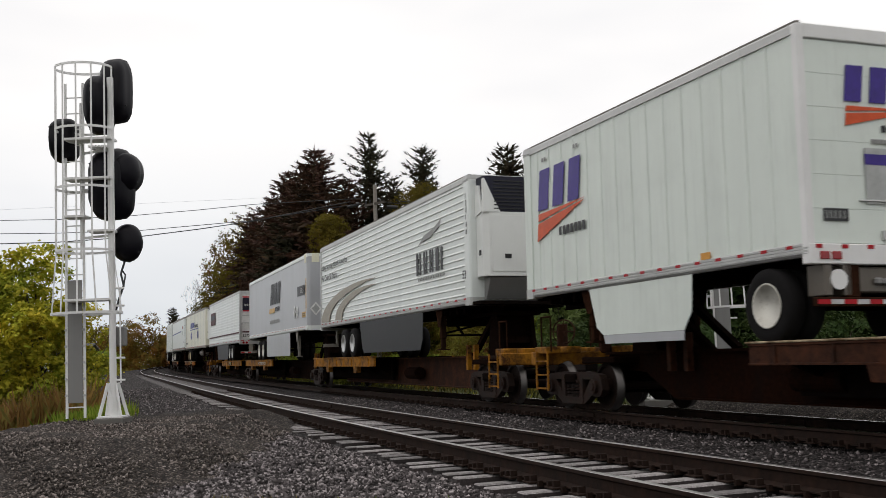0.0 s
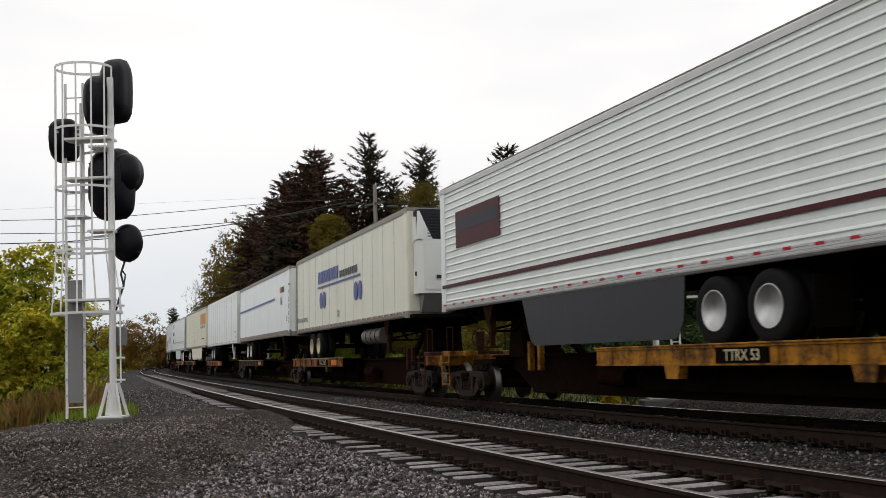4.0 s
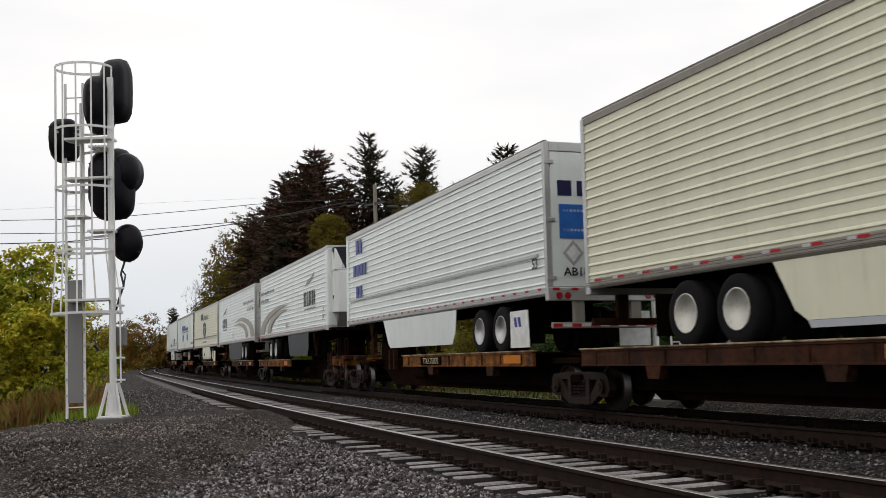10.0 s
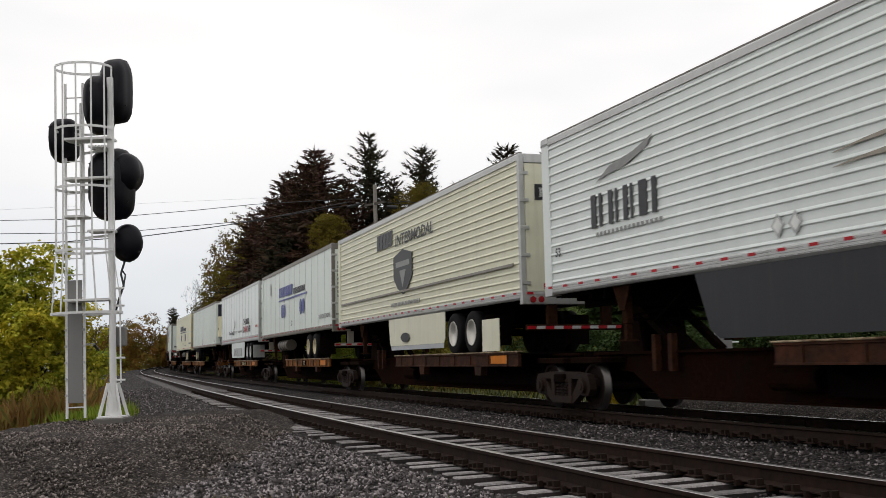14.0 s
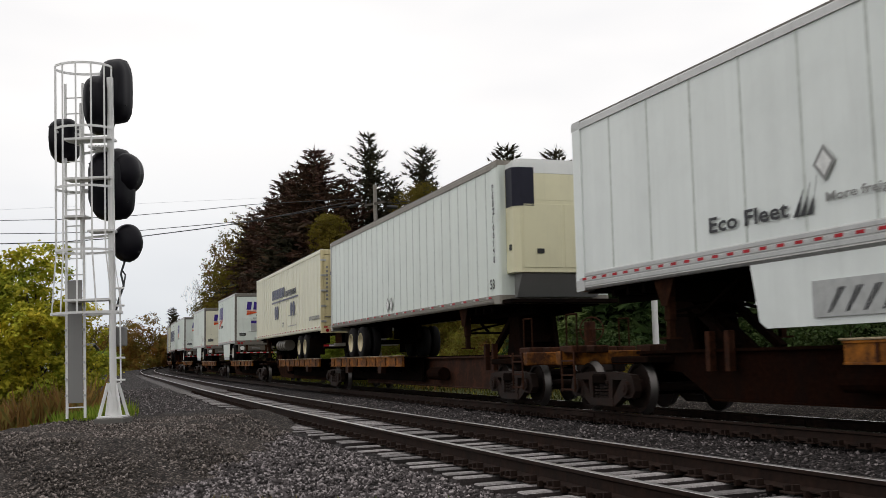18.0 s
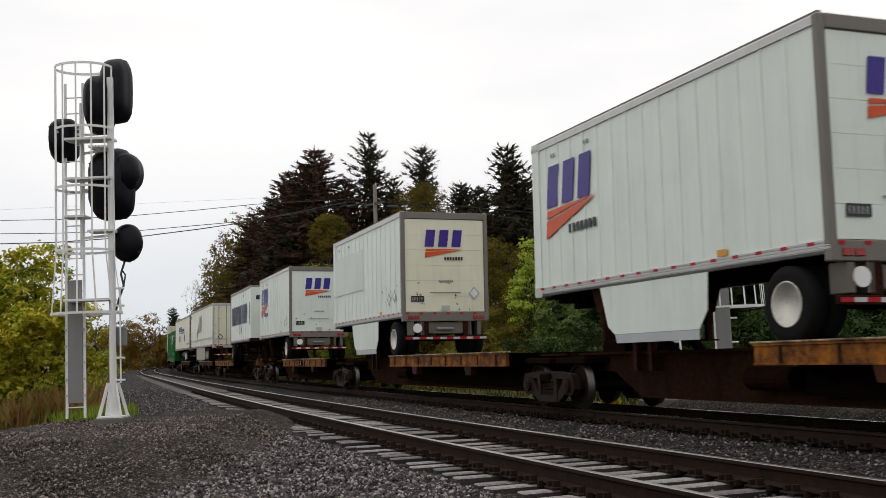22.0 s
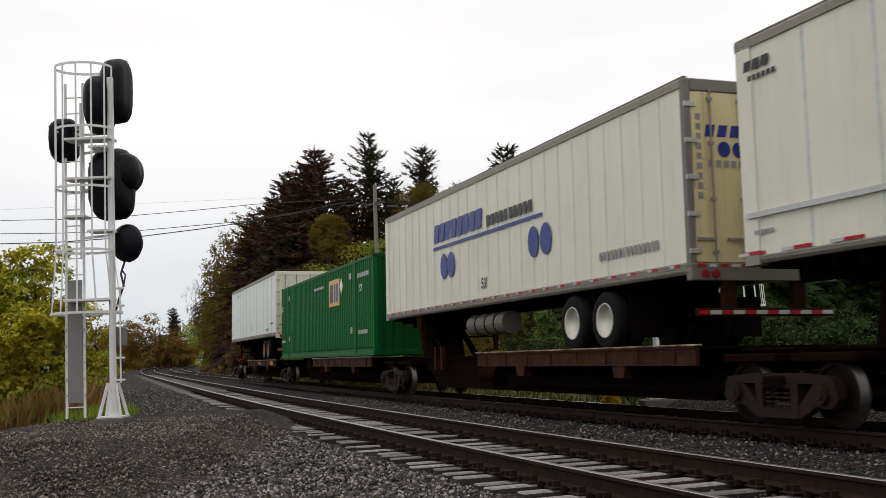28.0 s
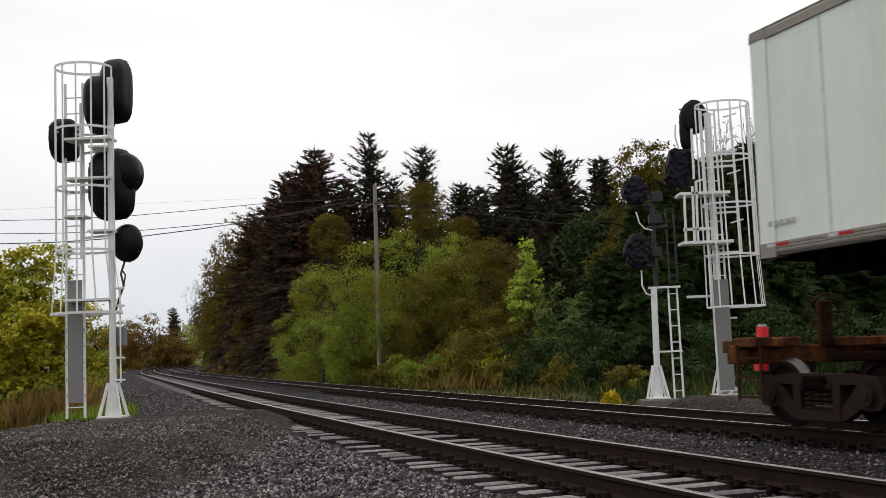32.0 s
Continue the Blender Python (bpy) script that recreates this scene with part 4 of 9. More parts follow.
    hw = Build().box(-0.16, 0.02, 3.9, 0.08, 0.2, 4.4, 0.03).box(-0.2, 0.02, 5.0, 0.0, 0.2, 5.5, 0.03).cyl((-0.45, 0.1, 5.3), (0.0, 0.1, 5.34), 0.05, 8)
    pieces("head_bracket", hw, M["black"], ob)
    head(ob, -0.26, 0.15, 6.70, 0.66, 0.86, "round", face=-1, depth=0.3, fold_=0.02)
    head(ob, -0.44, 0.2, 6.38, 0.30, 0.95, "tall", face=-1, depth=0.3, fold_=0.02)
    bag = head(ob, 0.0, 0.0, 0.0, 0.66, 0.98, "tall", face=-1, depth=0.42, fold_=0.08)
    bag.matrix_local = pose(-0.70, 0.0, 5.44, 0, 14, 0)
    part("cable", Build().tube([(-0.74, 0.0, 6.5), (-0.76, 0.0, 6.2), (-0.70, 0.0, 5.9)], 0.02, 6), M["galv"], ob)


left_signal()
right_signals()


# ---------------------------------------------------------------- utility pole and wires
def utility_pole():
    X, Y, Z, k = -3.46, 53.0, -0.46, 1.0816
    ob = thing("utility_pole", "weathered wooden utility pole with crossarms and dark cables", "utility pole", m=Matrix.Translation((X, Y, Z)))
    part("pole", Build().cyl((0, 0, -0.3), (0.08, 0, 10.4), 0.14, 12, 0.10), M["pole"], ob)
    part("cross_arm", Build().beam((-0.55, 0.9, 9.45), (0.62, -0.95, 9.36), 0.09, 0.11), M["bark"], ob)
    t = Build()
    t.cyl((0.67, -0.1, 9.21), (1.21, -0.1, 9.15), 0.11, 10).cyl((-1.35, 0, 9.28), (-0.76, 0, 9.41), 0.08, 8)
    pieces("splice_case", t, M["black"], ob)
    ins = Build()
    for q in (-0.45, -0.2, 0.25, 0.5):
        ins.cyl((q, -q * 1.58, 9.5), (q, -q * 1.58, 9.66), 0.035, 8)
    pieces("insulator", ins, M["black"], ob)
    for pts, r in (([(-1.1, 0, 8.85), (-5.55, -1.5, 7.90), (-7.87, -2.2, 7.55), (-10.2, -2.9, 7.25), (-13.7, -3.9, 7.02), (-18.9, -5.7, 6.89), (-24, -7.3, 6.86)], 0.022),
                   ([(-0.6, 0, 8.75), (-5.55, -1.54, 7.93), (-10.2, -2.9, 7.52), (-13.7, -3.9, 7.42), (-18.9, -5.7, 7.37), (-24, -7.3, 7.36)], 0.016),
                   ([(-0.57, 0, 8.98), (-5.41, -1.5, 8.69), (-7.85, -2.2, 8.43), (-10.8, -3.1, 8.16), (-13.7, -3.9, 8.02), (-18.9, -5.7, 7.92), (-24, -7.3, 7.9)], 0.015),
                   ([(-0.2, 0, 9.4), (-7.67, 11.0, 10.92), (-22.5, 11.0, 10.88), (-34, 11, 11.2)], 0.004),
                   ([(1.05, 0, 8.8), (9, 1.0, 7.9), (20, 2.0, 8.2)], 0.018), ([(0.6, 0, 8.75), (9, 2.0, 7.6), (20, 4.0, 7.9)], 0.018)):
        part("cable", Build().tube([tuple(q * k for q in p) for p in pts], r * k, 5), M["wire"], ob, "dark overhead cable")


utility_pole()

# ---------------------------------------------------------------- plants
L = {}
L["spruce"] = leafmat("spruce_needles", [(0.0271, 0.0300, 0.0158), (0.0440, 0.0456, 0.0237), (0.0676, 0.0627, 0.0334)], 0.10, [(0.0321, 0.0256, 0.0158), (0.0506, 0.0385, 0.0222), (0.0743, 0.0541, 0.0302)], 0.9)
L["spruce_brown"] = leafmat("brownish_spruce_needles", [(0.0537, 0.0274, 0.0193), (0.0850, 0.0410, 0.0291), (0.1253, 0.0574, 0.0388)], 0.10, [(0.0447, 0.0300, 0.0178), (0.0672, 0.0438, 0.0242), (0.1028, 0.0602, 0.0324)], 0.9)
L["fir"] = leafmat("green_fir_needles", [(0.0260, 0.0502, 0.0127), (0.0336, 0.0629, 0.0160), (0.0437, 0.0764, 0.0198)], 0.2, [(0.0302, 0.0441, 0.0100), (0.0386, 0.0540, 0.0120), (0.0512, 0.0674, 0.0153)], 1.2)
L["green"] = leafmat("green_leaves", [(0.2054, 0.2831, 0.0329), (0.2693, 0.3581, 0.0440), (0.3619, 0.4465, 0.0672)], 0.5, [(0.2240, 0.2148, 0.0261), (0.2862, 0.2665, 0.0342), (0.3536, 0.3298, 0.0481)])
L["olive"] = leafmat("olive_leaves", [(0.1202, 0.1040, 0.0120), (0.1505, 0.1282, 0.0155), (0.1840, 0.1513, 0.0197)], 0.5, [(0.1259, 0.0871, 0.0145), (0.1560, 0.1050, 0.0172), (0.1616, 0.1313, 0.0197)])
L["bush"] = leafmat("mixed_thicket_leaves", [(0.1440, 0.1088, 0.0196), (0.1893, 0.1393, 0.0254), (0.2530, 0.1988, 0.0359)], 0.5, [(0.1636, 0.1699, 0.0219), (0.2122, 0.2188, 0.0301), (0.2880, 0.2892, 0.0473)], 0.8)
L["yellowgreen"] = leafmat("yellow_green_leaves", [(0.3245, 0.3089, 0.0236), (0.5097, 0.4572, 0.0391), (0.6952, 0.5559, 0.0589)], 0.4, [(0.1854, 0.2471, 0.0236), (0.3129, 0.3707, 0.0391), (0.4866, 0.5064, 0.0654)])
L["lime"] = leafmat("bright_lime_leaves", [(0.3289, 0.4286, 0.0552), (0.4048, 0.5071, 0.0736), (0.4681, 0.5554, 0.0920)], 0.4)
L["sage"] = leafmat("grey_green_leaves", [(0.1255, 0.1767, 0.0507), (0.1585, 0.2194, 0.0634), (0.2011, 0.2620, 0.0793)], 0.3)
L["rusty"] = leafmat("rust_autumn_leaves", [(0.1325, 0.0530, 0.0198), (0.2208, 0.0906, 0.0265), (0.1877, 0.1325, 0.0287)], 0.3, [(0.0883, 0.0938, 0.0154), (0.1435, 0.1435, 0.0243), (0.1877, 0.1656, 0.0331)])
L["amberleaf"] = leafmat("amber_autumn_leaves", [(0.1448, 0.0628, 0.0126), (0.2317, 0.0981, 0.0182), (0.1833, 0.1178, 0.0238)], 0.3, [(0.0965, 0.0864, 0.0140), (0.1544, 0.1256, 0.0210), (0.2122, 0.1334, 0.0280)])
L["twig"] = leafmat("bare_twigs", [(0.06, 0.045, 0.038), (0.11, 0.09, 0.075), (0.15, 0.125, 0.10)], 0.0)
L["weed"] = leafmat("dry_red_brown_weeds", [(0.1563, 0.0810, 0.0286), (0.2456, 0.1417, 0.0415), (0.1674, 0.1620, 0.0415)], 0.3)
L["grass"] = leafmat("green_grass_blades", [(0.1125, 0.1800, 0.0198), (0.2125, 0.3000, 0.0330), (0.3250, 0.3480, 0.0495)], 0.35)
L["woodfir"] = leafmat("soft_pine_needles", [(0.0317, 0.0512, 0.0150), (0.0475, 0.0716, 0.0218), (0.0673, 0.0921, 0.0286)], 0.2, None, 0.5)
# thicket tones cut by half, so the low shade sits in the leaf colour
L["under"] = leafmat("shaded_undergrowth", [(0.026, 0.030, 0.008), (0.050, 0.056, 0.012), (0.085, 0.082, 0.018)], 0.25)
L["straw"] = leafmat("straw_grass", [(0.1800, 0.1377, 0.0288), (0.3000, 0.2248, 0.0432), (0.1500, 0.1522, 0.0264)], 0.25)
L["goldleaf"] = leafmat("golden_yellow_leaves", [(0.40, 0.27, 0.015), (0.54, 0.38, 0.02), (0.42, 0.38, 0.03)], 0.35)


def rhombs(C, D, N, ln, wd):
    """Leaves at C along D, flat across N x D."""
    S = np.cross(N, D)
    S /= np.linalg.norm(S, axis=1, keepdims=True) + 1e-9
    a, b = D * ln[:, None] / 2, S * wd[:, None] / 2
    return np.stack([C - a, C + b - a * 0.1, C + a, C - b - a * 0.1], 1)


def unit(n):
    v = rng.normal(size=(n, 3))
    return v / np.linalg.norm(v, axis=1, keepdims=True)


def trimesh(name, T, mat):
    """A mesh of loose three-cornered needles. T: n x 3 x 3."""
    n = len(T)
    me = bpy.data.meshes.new(name)
    me.vertices.add(n * 3)
    me.vertices.foreach_set("co", np.ascontiguousarray(T, dtype=np.float32).ravel())
    me.loops.add(n * 3)
    me.loops.foreach_set("vertex_index", np.arange(n * 3, dtype=np.int32))
    me.polygons.add(n)
    me.polygons.foreach_set("loop_start", np.arange(0, n * 3, 3, dtype=np.int32))
    me.polygons.foreach_set("loop_total", np.full(n, 3, dtype=np.int32))
    me.update(calc_edges=True)
    me.materials.append(mat)
    return me


def spikes(C, D, N, ln, wd):
    """Needle sprays that start at C and taper to a point along D, flat across N x D."""
    S = np.cross(N, D)
    S /= np.linalg.norm(S, axis=1, keepdims=True) + 1e-9
    b = S * wd[:, None] / 2
    return np.stack([C - b, C + b, C + D * ln[:, None]], 1)


def broadleaf(x, y, h, w, mat, label, n=7000, leaf=0.17, lobes=16, low=0.12, name="tree", group="broadleaf trees", trunk=0.13, gaps=0.5, flat=0.8, tufts=9):
    """A leafy crown: lobes on limbs, each lobe a shell of leaf tufts with shaded gaps between them."""
    z = ground_z(x, y)
    ob = thing(name, label, "tree" if name != "shrub" else "shrub", group, m=Matrix.Translation((x, y, z)))
    cs, rs_ = [], []
    for i in range(lobes):
        t = low + (1 - low) * (i + 0.5) / lobes
        prof = math.sin(math.pi * min(1, (t * 0.86 + 0.12))) ** 0.65
        a = i * 2.4 + rng.uniform(-0.4, 0.4)
        rr = w / 2 * prof * rng.uniform(0.35, 0.72)
        r = w * rng.uniform(0.15, 0.24) * (0.65 + 0.5 * prof)
        cs.append((rr * math.cos(a), rr * math.sin(a), min(h - r * flat, max(r * 0.6, h * t))))
        rs_.append(r)
    cs, rs_ = np.array(cs), np.array(rs_)
    # tufts on the lobes
    nt = lobes * tufts
    tk = rng.choice(lobes, nt, p=rs_ ** 2 / (rs_ ** 2).sum())
    td = unit(nt)
    td[:, 2] = np.abs(td[:, 2]) * np.where(rng.uniform(0, 1, nt) < 0.72, 1, -0.7)
    tc = cs[tk] + td * (rs_[tk] * rng.uniform(0.72, 1.06, nt))[:, None] * np.array([1, 1, flat])
    tr = rs_[tk] * rng.uniform(0.20, 0.40, nt) * math.sqrt(9.0 / tufts)
    k = rng.choice(nt, n, p=tr ** 2 / (tr ** 2).sum())
    g = np.clip(rng.normal(size=(n, 3)), -1.9, 1.9)
    C = tc[k] + g * tr[k][:, None] * np.array([0.62, 0.62, 0.42])
    inner = rng.uniform(0, 1, n) < 0.22
    C[inner] = cs[tk[k]][inner] + unit(int(inner.sum())) * (rs_[tk[k]][inner] * rng.uniform(gaps, 0.95, int(inner.sum())))[:, None]
    C[:, 2] = np.maximum(C[:, 2], 0.1)
    N = td[k] * 0.7 + 0.65 * unit(n) + np.array([0, 0, 0.55])
    D = np.cross(N, unit(n)) + np.array([0, 0, -0.2])
    D /= np.linalg.norm(D, axis=1, keepdims=True) + 1e-9
    part("crown", quadmesh("crown", rhombs(C, D, N, leaf * rng.uniform(0.6, 1.5, n), leaf * rng.uniform(0.4, 0.85, n)), mat), None, ob)
    b = Build()
    b.cyl((0, 0, -0.2), (0.05, 0.05, h * 0.45), trunk, 8, trunk * 0.55)
    for i in range(0, lobes, 2):
        b.cyl((0.03, 0.03, h * rng.uniform(0.12, 0.42)), tuple(cs[i] * 0.92), trunk * 0.38, 5, trunk * 0.1)
    part("trunk", b, M["bark"], ob)
    return ob


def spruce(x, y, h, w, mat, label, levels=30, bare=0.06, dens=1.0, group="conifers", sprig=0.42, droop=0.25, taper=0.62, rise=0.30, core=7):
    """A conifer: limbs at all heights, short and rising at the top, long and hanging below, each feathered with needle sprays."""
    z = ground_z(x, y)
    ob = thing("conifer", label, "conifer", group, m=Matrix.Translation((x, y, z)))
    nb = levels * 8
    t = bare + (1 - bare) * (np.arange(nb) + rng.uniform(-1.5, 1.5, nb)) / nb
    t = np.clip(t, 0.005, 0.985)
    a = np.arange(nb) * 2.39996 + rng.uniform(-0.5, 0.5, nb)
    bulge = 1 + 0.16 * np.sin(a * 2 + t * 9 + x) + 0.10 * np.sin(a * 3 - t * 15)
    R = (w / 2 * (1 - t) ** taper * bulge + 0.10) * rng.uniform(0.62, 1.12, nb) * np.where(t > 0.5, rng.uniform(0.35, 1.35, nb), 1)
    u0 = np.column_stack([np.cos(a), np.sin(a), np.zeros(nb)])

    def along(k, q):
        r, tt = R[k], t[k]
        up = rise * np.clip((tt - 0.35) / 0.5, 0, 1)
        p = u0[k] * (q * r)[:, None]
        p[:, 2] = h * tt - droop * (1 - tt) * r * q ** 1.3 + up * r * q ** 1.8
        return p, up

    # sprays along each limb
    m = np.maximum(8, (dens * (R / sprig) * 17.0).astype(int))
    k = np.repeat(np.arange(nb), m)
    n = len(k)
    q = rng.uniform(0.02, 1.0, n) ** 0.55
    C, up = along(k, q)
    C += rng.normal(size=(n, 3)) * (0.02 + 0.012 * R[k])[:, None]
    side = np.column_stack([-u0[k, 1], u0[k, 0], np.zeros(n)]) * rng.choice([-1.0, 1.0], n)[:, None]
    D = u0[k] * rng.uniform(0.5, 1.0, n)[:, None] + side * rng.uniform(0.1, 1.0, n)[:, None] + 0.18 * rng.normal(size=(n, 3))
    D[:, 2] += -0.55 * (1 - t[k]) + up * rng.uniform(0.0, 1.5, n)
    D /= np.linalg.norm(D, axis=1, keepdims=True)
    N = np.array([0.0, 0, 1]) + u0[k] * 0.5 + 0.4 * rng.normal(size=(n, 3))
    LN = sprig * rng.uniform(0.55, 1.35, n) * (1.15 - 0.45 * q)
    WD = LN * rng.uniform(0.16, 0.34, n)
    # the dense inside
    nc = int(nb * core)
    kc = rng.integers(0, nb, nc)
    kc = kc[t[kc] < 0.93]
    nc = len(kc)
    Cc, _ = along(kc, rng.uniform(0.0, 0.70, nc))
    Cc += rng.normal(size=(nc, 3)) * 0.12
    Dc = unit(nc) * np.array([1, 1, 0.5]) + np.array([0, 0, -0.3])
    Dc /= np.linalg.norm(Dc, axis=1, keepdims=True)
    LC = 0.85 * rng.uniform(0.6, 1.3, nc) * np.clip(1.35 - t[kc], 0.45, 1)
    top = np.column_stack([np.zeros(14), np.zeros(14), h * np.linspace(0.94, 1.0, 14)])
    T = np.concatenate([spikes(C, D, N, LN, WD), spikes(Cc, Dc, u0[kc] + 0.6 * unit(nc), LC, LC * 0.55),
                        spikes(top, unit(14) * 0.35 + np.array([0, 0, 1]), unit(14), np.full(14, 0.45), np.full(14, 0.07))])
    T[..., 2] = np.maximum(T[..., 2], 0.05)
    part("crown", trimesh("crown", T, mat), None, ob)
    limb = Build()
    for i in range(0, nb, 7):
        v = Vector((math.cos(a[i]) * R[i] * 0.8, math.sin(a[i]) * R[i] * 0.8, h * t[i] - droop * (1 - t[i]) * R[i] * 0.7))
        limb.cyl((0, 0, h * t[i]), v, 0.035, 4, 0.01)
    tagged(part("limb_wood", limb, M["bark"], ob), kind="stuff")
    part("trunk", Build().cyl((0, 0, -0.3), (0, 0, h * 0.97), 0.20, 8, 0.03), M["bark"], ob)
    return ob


def bare_tree(x, y, h, w, label, leaves=None):
    z = ground_z(x, y)
    ob = thing("tree", label, "tree", "bare trees", m=Matrix.Translation((x, y, z)))
    b = Build()
    b.cyl((0, 0, -0.3), (0, 0, h * 0.5), 0.16, 7, 0.09)
    tips = [(Vector((0, 0, h * 0.3)), Vector((0, 0, 1)), h * 0.35, 0.08)]
    for depth in range(5):
        nxt = []
        for p, d, ln, r in tips:
            for k in range(4 if depth < 2 else 3):
                q = (d + Vector((rng.uniform(-1, 1), rng.uniform(-1, 1), rng.uniform(-0.25, 0.6))) * 0.85).normalized()
                q.x *= w / h * 1.4
                q.y *= w / h * 1.4
                e = p + q * ln * rng.uniform(0.5, 1.0)
                b.cyl(p, e, max(0.014, r), 3, max(0.009, r * 0.5))
                nxt.append((e, q, ln * 0.62, r * 0.5))
        tips = nxt
    tagged(part("limb_wood", b, M["bark"], ob, "bare grey-brown branches"), kind="stuff")
    if leaves is not None:
        P = np.array([t[0] for t in tips])
        P = np.repeat(P, 2, 0) + rng.normal(scale=0.20, size=(len(P) * 2, 3))
        part("crown", quadmesh("crown", rhombs(P, unit(len(P)), unit(len(P)), np.full(len(P), 0.15), np.full(len(P), 0.05)), leaves), None, ob, "sparse autumn leaves")


SP = "dark spruce with drooping branches beyond the far track"
# the dark wood inside the bend, from its far end to the right
for x, y, h, w, m in ((-33.4, 152, 10.0, 6.5, "amberleaf"), (-32.0, 146, 13.6, 7.0, "olive"), (-28.6, 135, 17.0, 8.0, "rusty"), (-23.6, 121, 19.2, 8.0, "olive"), (-33.0, 148, 7.0, 6, "green"), (-27.2, 128, 9.5, 8.0, "olive"), (-21.6, 112, 8.0, 6.0, "rusty"), (-17.8, 100, 7.0, 6.0, "olive")):
    broadleaf(x, y, h, w, L[m], "autumn broadleaf tree at the edge of the wood", 7500, 0.30, 22, 0.02, gaps=0.5)
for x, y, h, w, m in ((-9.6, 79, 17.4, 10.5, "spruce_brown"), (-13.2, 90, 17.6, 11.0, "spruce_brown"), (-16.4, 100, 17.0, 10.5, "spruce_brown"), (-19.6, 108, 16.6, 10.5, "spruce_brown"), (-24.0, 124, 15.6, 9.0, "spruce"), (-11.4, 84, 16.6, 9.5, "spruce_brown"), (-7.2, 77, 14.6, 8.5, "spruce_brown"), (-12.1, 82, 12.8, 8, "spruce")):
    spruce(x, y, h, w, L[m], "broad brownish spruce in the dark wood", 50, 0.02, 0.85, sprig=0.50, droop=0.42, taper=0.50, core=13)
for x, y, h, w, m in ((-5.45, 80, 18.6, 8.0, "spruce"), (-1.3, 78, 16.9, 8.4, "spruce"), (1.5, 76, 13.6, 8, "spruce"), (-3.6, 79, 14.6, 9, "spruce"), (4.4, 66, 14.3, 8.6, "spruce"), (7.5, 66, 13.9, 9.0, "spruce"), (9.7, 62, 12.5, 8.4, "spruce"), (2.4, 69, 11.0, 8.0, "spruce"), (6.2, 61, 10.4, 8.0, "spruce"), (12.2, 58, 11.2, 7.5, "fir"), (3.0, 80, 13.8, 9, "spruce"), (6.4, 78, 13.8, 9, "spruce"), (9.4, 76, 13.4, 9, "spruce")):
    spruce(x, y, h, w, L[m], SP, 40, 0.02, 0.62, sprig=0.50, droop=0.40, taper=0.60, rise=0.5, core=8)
for x, y, h, w, m in ((-7.0, 64, 10.4, 4.2, "olive"), (1.3, 60, 9.3, 3.4, "olive"), (-1.4, 70, 13.0, 6.4, "olive")):
    broadleaf(x, y, h, w, L[m], "round-topped olive tree before dark spruces", 11000, 0.10, 13, 0.72, gaps=0.6, flat=0.9, tufts=30)
for x, y, h, w, m, n in ((-2.3, 54.5, 8.0, 6.6, "green", 13000), (-5.0, 55, 5.4, 4.4, "green", 8000), (-7.4, 62, 7.0, 5.6, "green", 8000), (0.3, 54, 7.6, 5.6, "green", 10000), (2.1, 51, 6.9, 5.6, "olive", 12000), (-1.2, 52, 5.6, 4.6, "bush", 8000), (1.2, 49.5, 3.9, 4.2, "bush", 7000), (3.4, 48, 4.6, 3.4, "bush", 6000), (-10.6, 75, 5.0, 4.6, "green", 4500), (-7.0, 63, 4.0, 4.4, "bush", 5000), (-3.6, 56, 3.2, 3.4, "bush", 5000), (-13.6, 86, 4.6, 5.0, "olive", 4000)):
    broadleaf(x, y, h, w, L[m], "leafy green and olive shrub thicket beside the utility pole", int(n * 2.0), 0.105, 17, 0.03, name="shrub", group="track side shrubs", gaps=0.55)
for x, y, h, w in ((4.9, 46, 4.4, 2.2), (5.8, 45, 3.8, 2.4), (5.2, 44.5, 2.6, 2.4)):
    broadleaf(x, y, h, w, L["sage"], "grey-green young tree beside the firs", 3600, 0.15, 12, 0.05, name="shrub", group="track side shrubs", gaps=0.5, trunk=0.05)
broadleaf(3.75, 47, 6.5, 1.9, L["lime"], "slim tree with bright lime green leaves", 5200, 0.13, 26, 0.30, gaps=0.3)
for x, y, h, w, m in ((-3.0, 48.5, 1.1, 1.9, "bush"), (-1.7, 46.6, 1.2, 1.8, "green"), (-0.4, 44.8, 1.1, 1.8, "bush"), (0.9, 43, 1.2, 1.8, "olive"), (2.0, 41.2, 1.1, 1.7, "bush"), (3.0, 39.4, 1.2, 1.7, "green"), (4.0, 37.4, 1.0, 1.6, "bush"), (4.9, 35.4, 1.0, 1.6, "fir"), (5.6, 33.4, 0.9, 1.5, "bush"), (-0.6, 47, 1.5, 1.8, "grass"), (1.0, 46, 1.7, 2.0, "green"), (2.2, 44.5, 1.5, 1.8, "yellowgreen"), (3.2, 43.4, 1.6, 2.0, "grass"), (4.2, 42, 1.8, 2.2, "green"), (-2.2, 50, 1.5, 2.0, "green"), (-4.6, 55, 1.5, 2.4, "bush"), (-6.0, 59, 1.4, 2.4, "green"), (4.4, 39.4, 1.3, 1.8, "grass"), (5.4, 38.4, 1.5, 2.0, "yellowgreen"), (1.6, 47.5, 2.2, 1.8, "rusty"), (-8.6, 66, 1.6, 2.6, "bush"), (-10.8, 73, 1.6, 2.8, "green")):
    broadleaf(x, y, h, w, L[{"green": "fir", "grass": "bush", "yellowgreen": "bush"}.get(m, m) if x > 2.5 else m], "low weedy brush along the far track", 1500, 0.12, 9, 0.05, name="shrub", group="low brush", gaps=0.4, trunk=0.03)
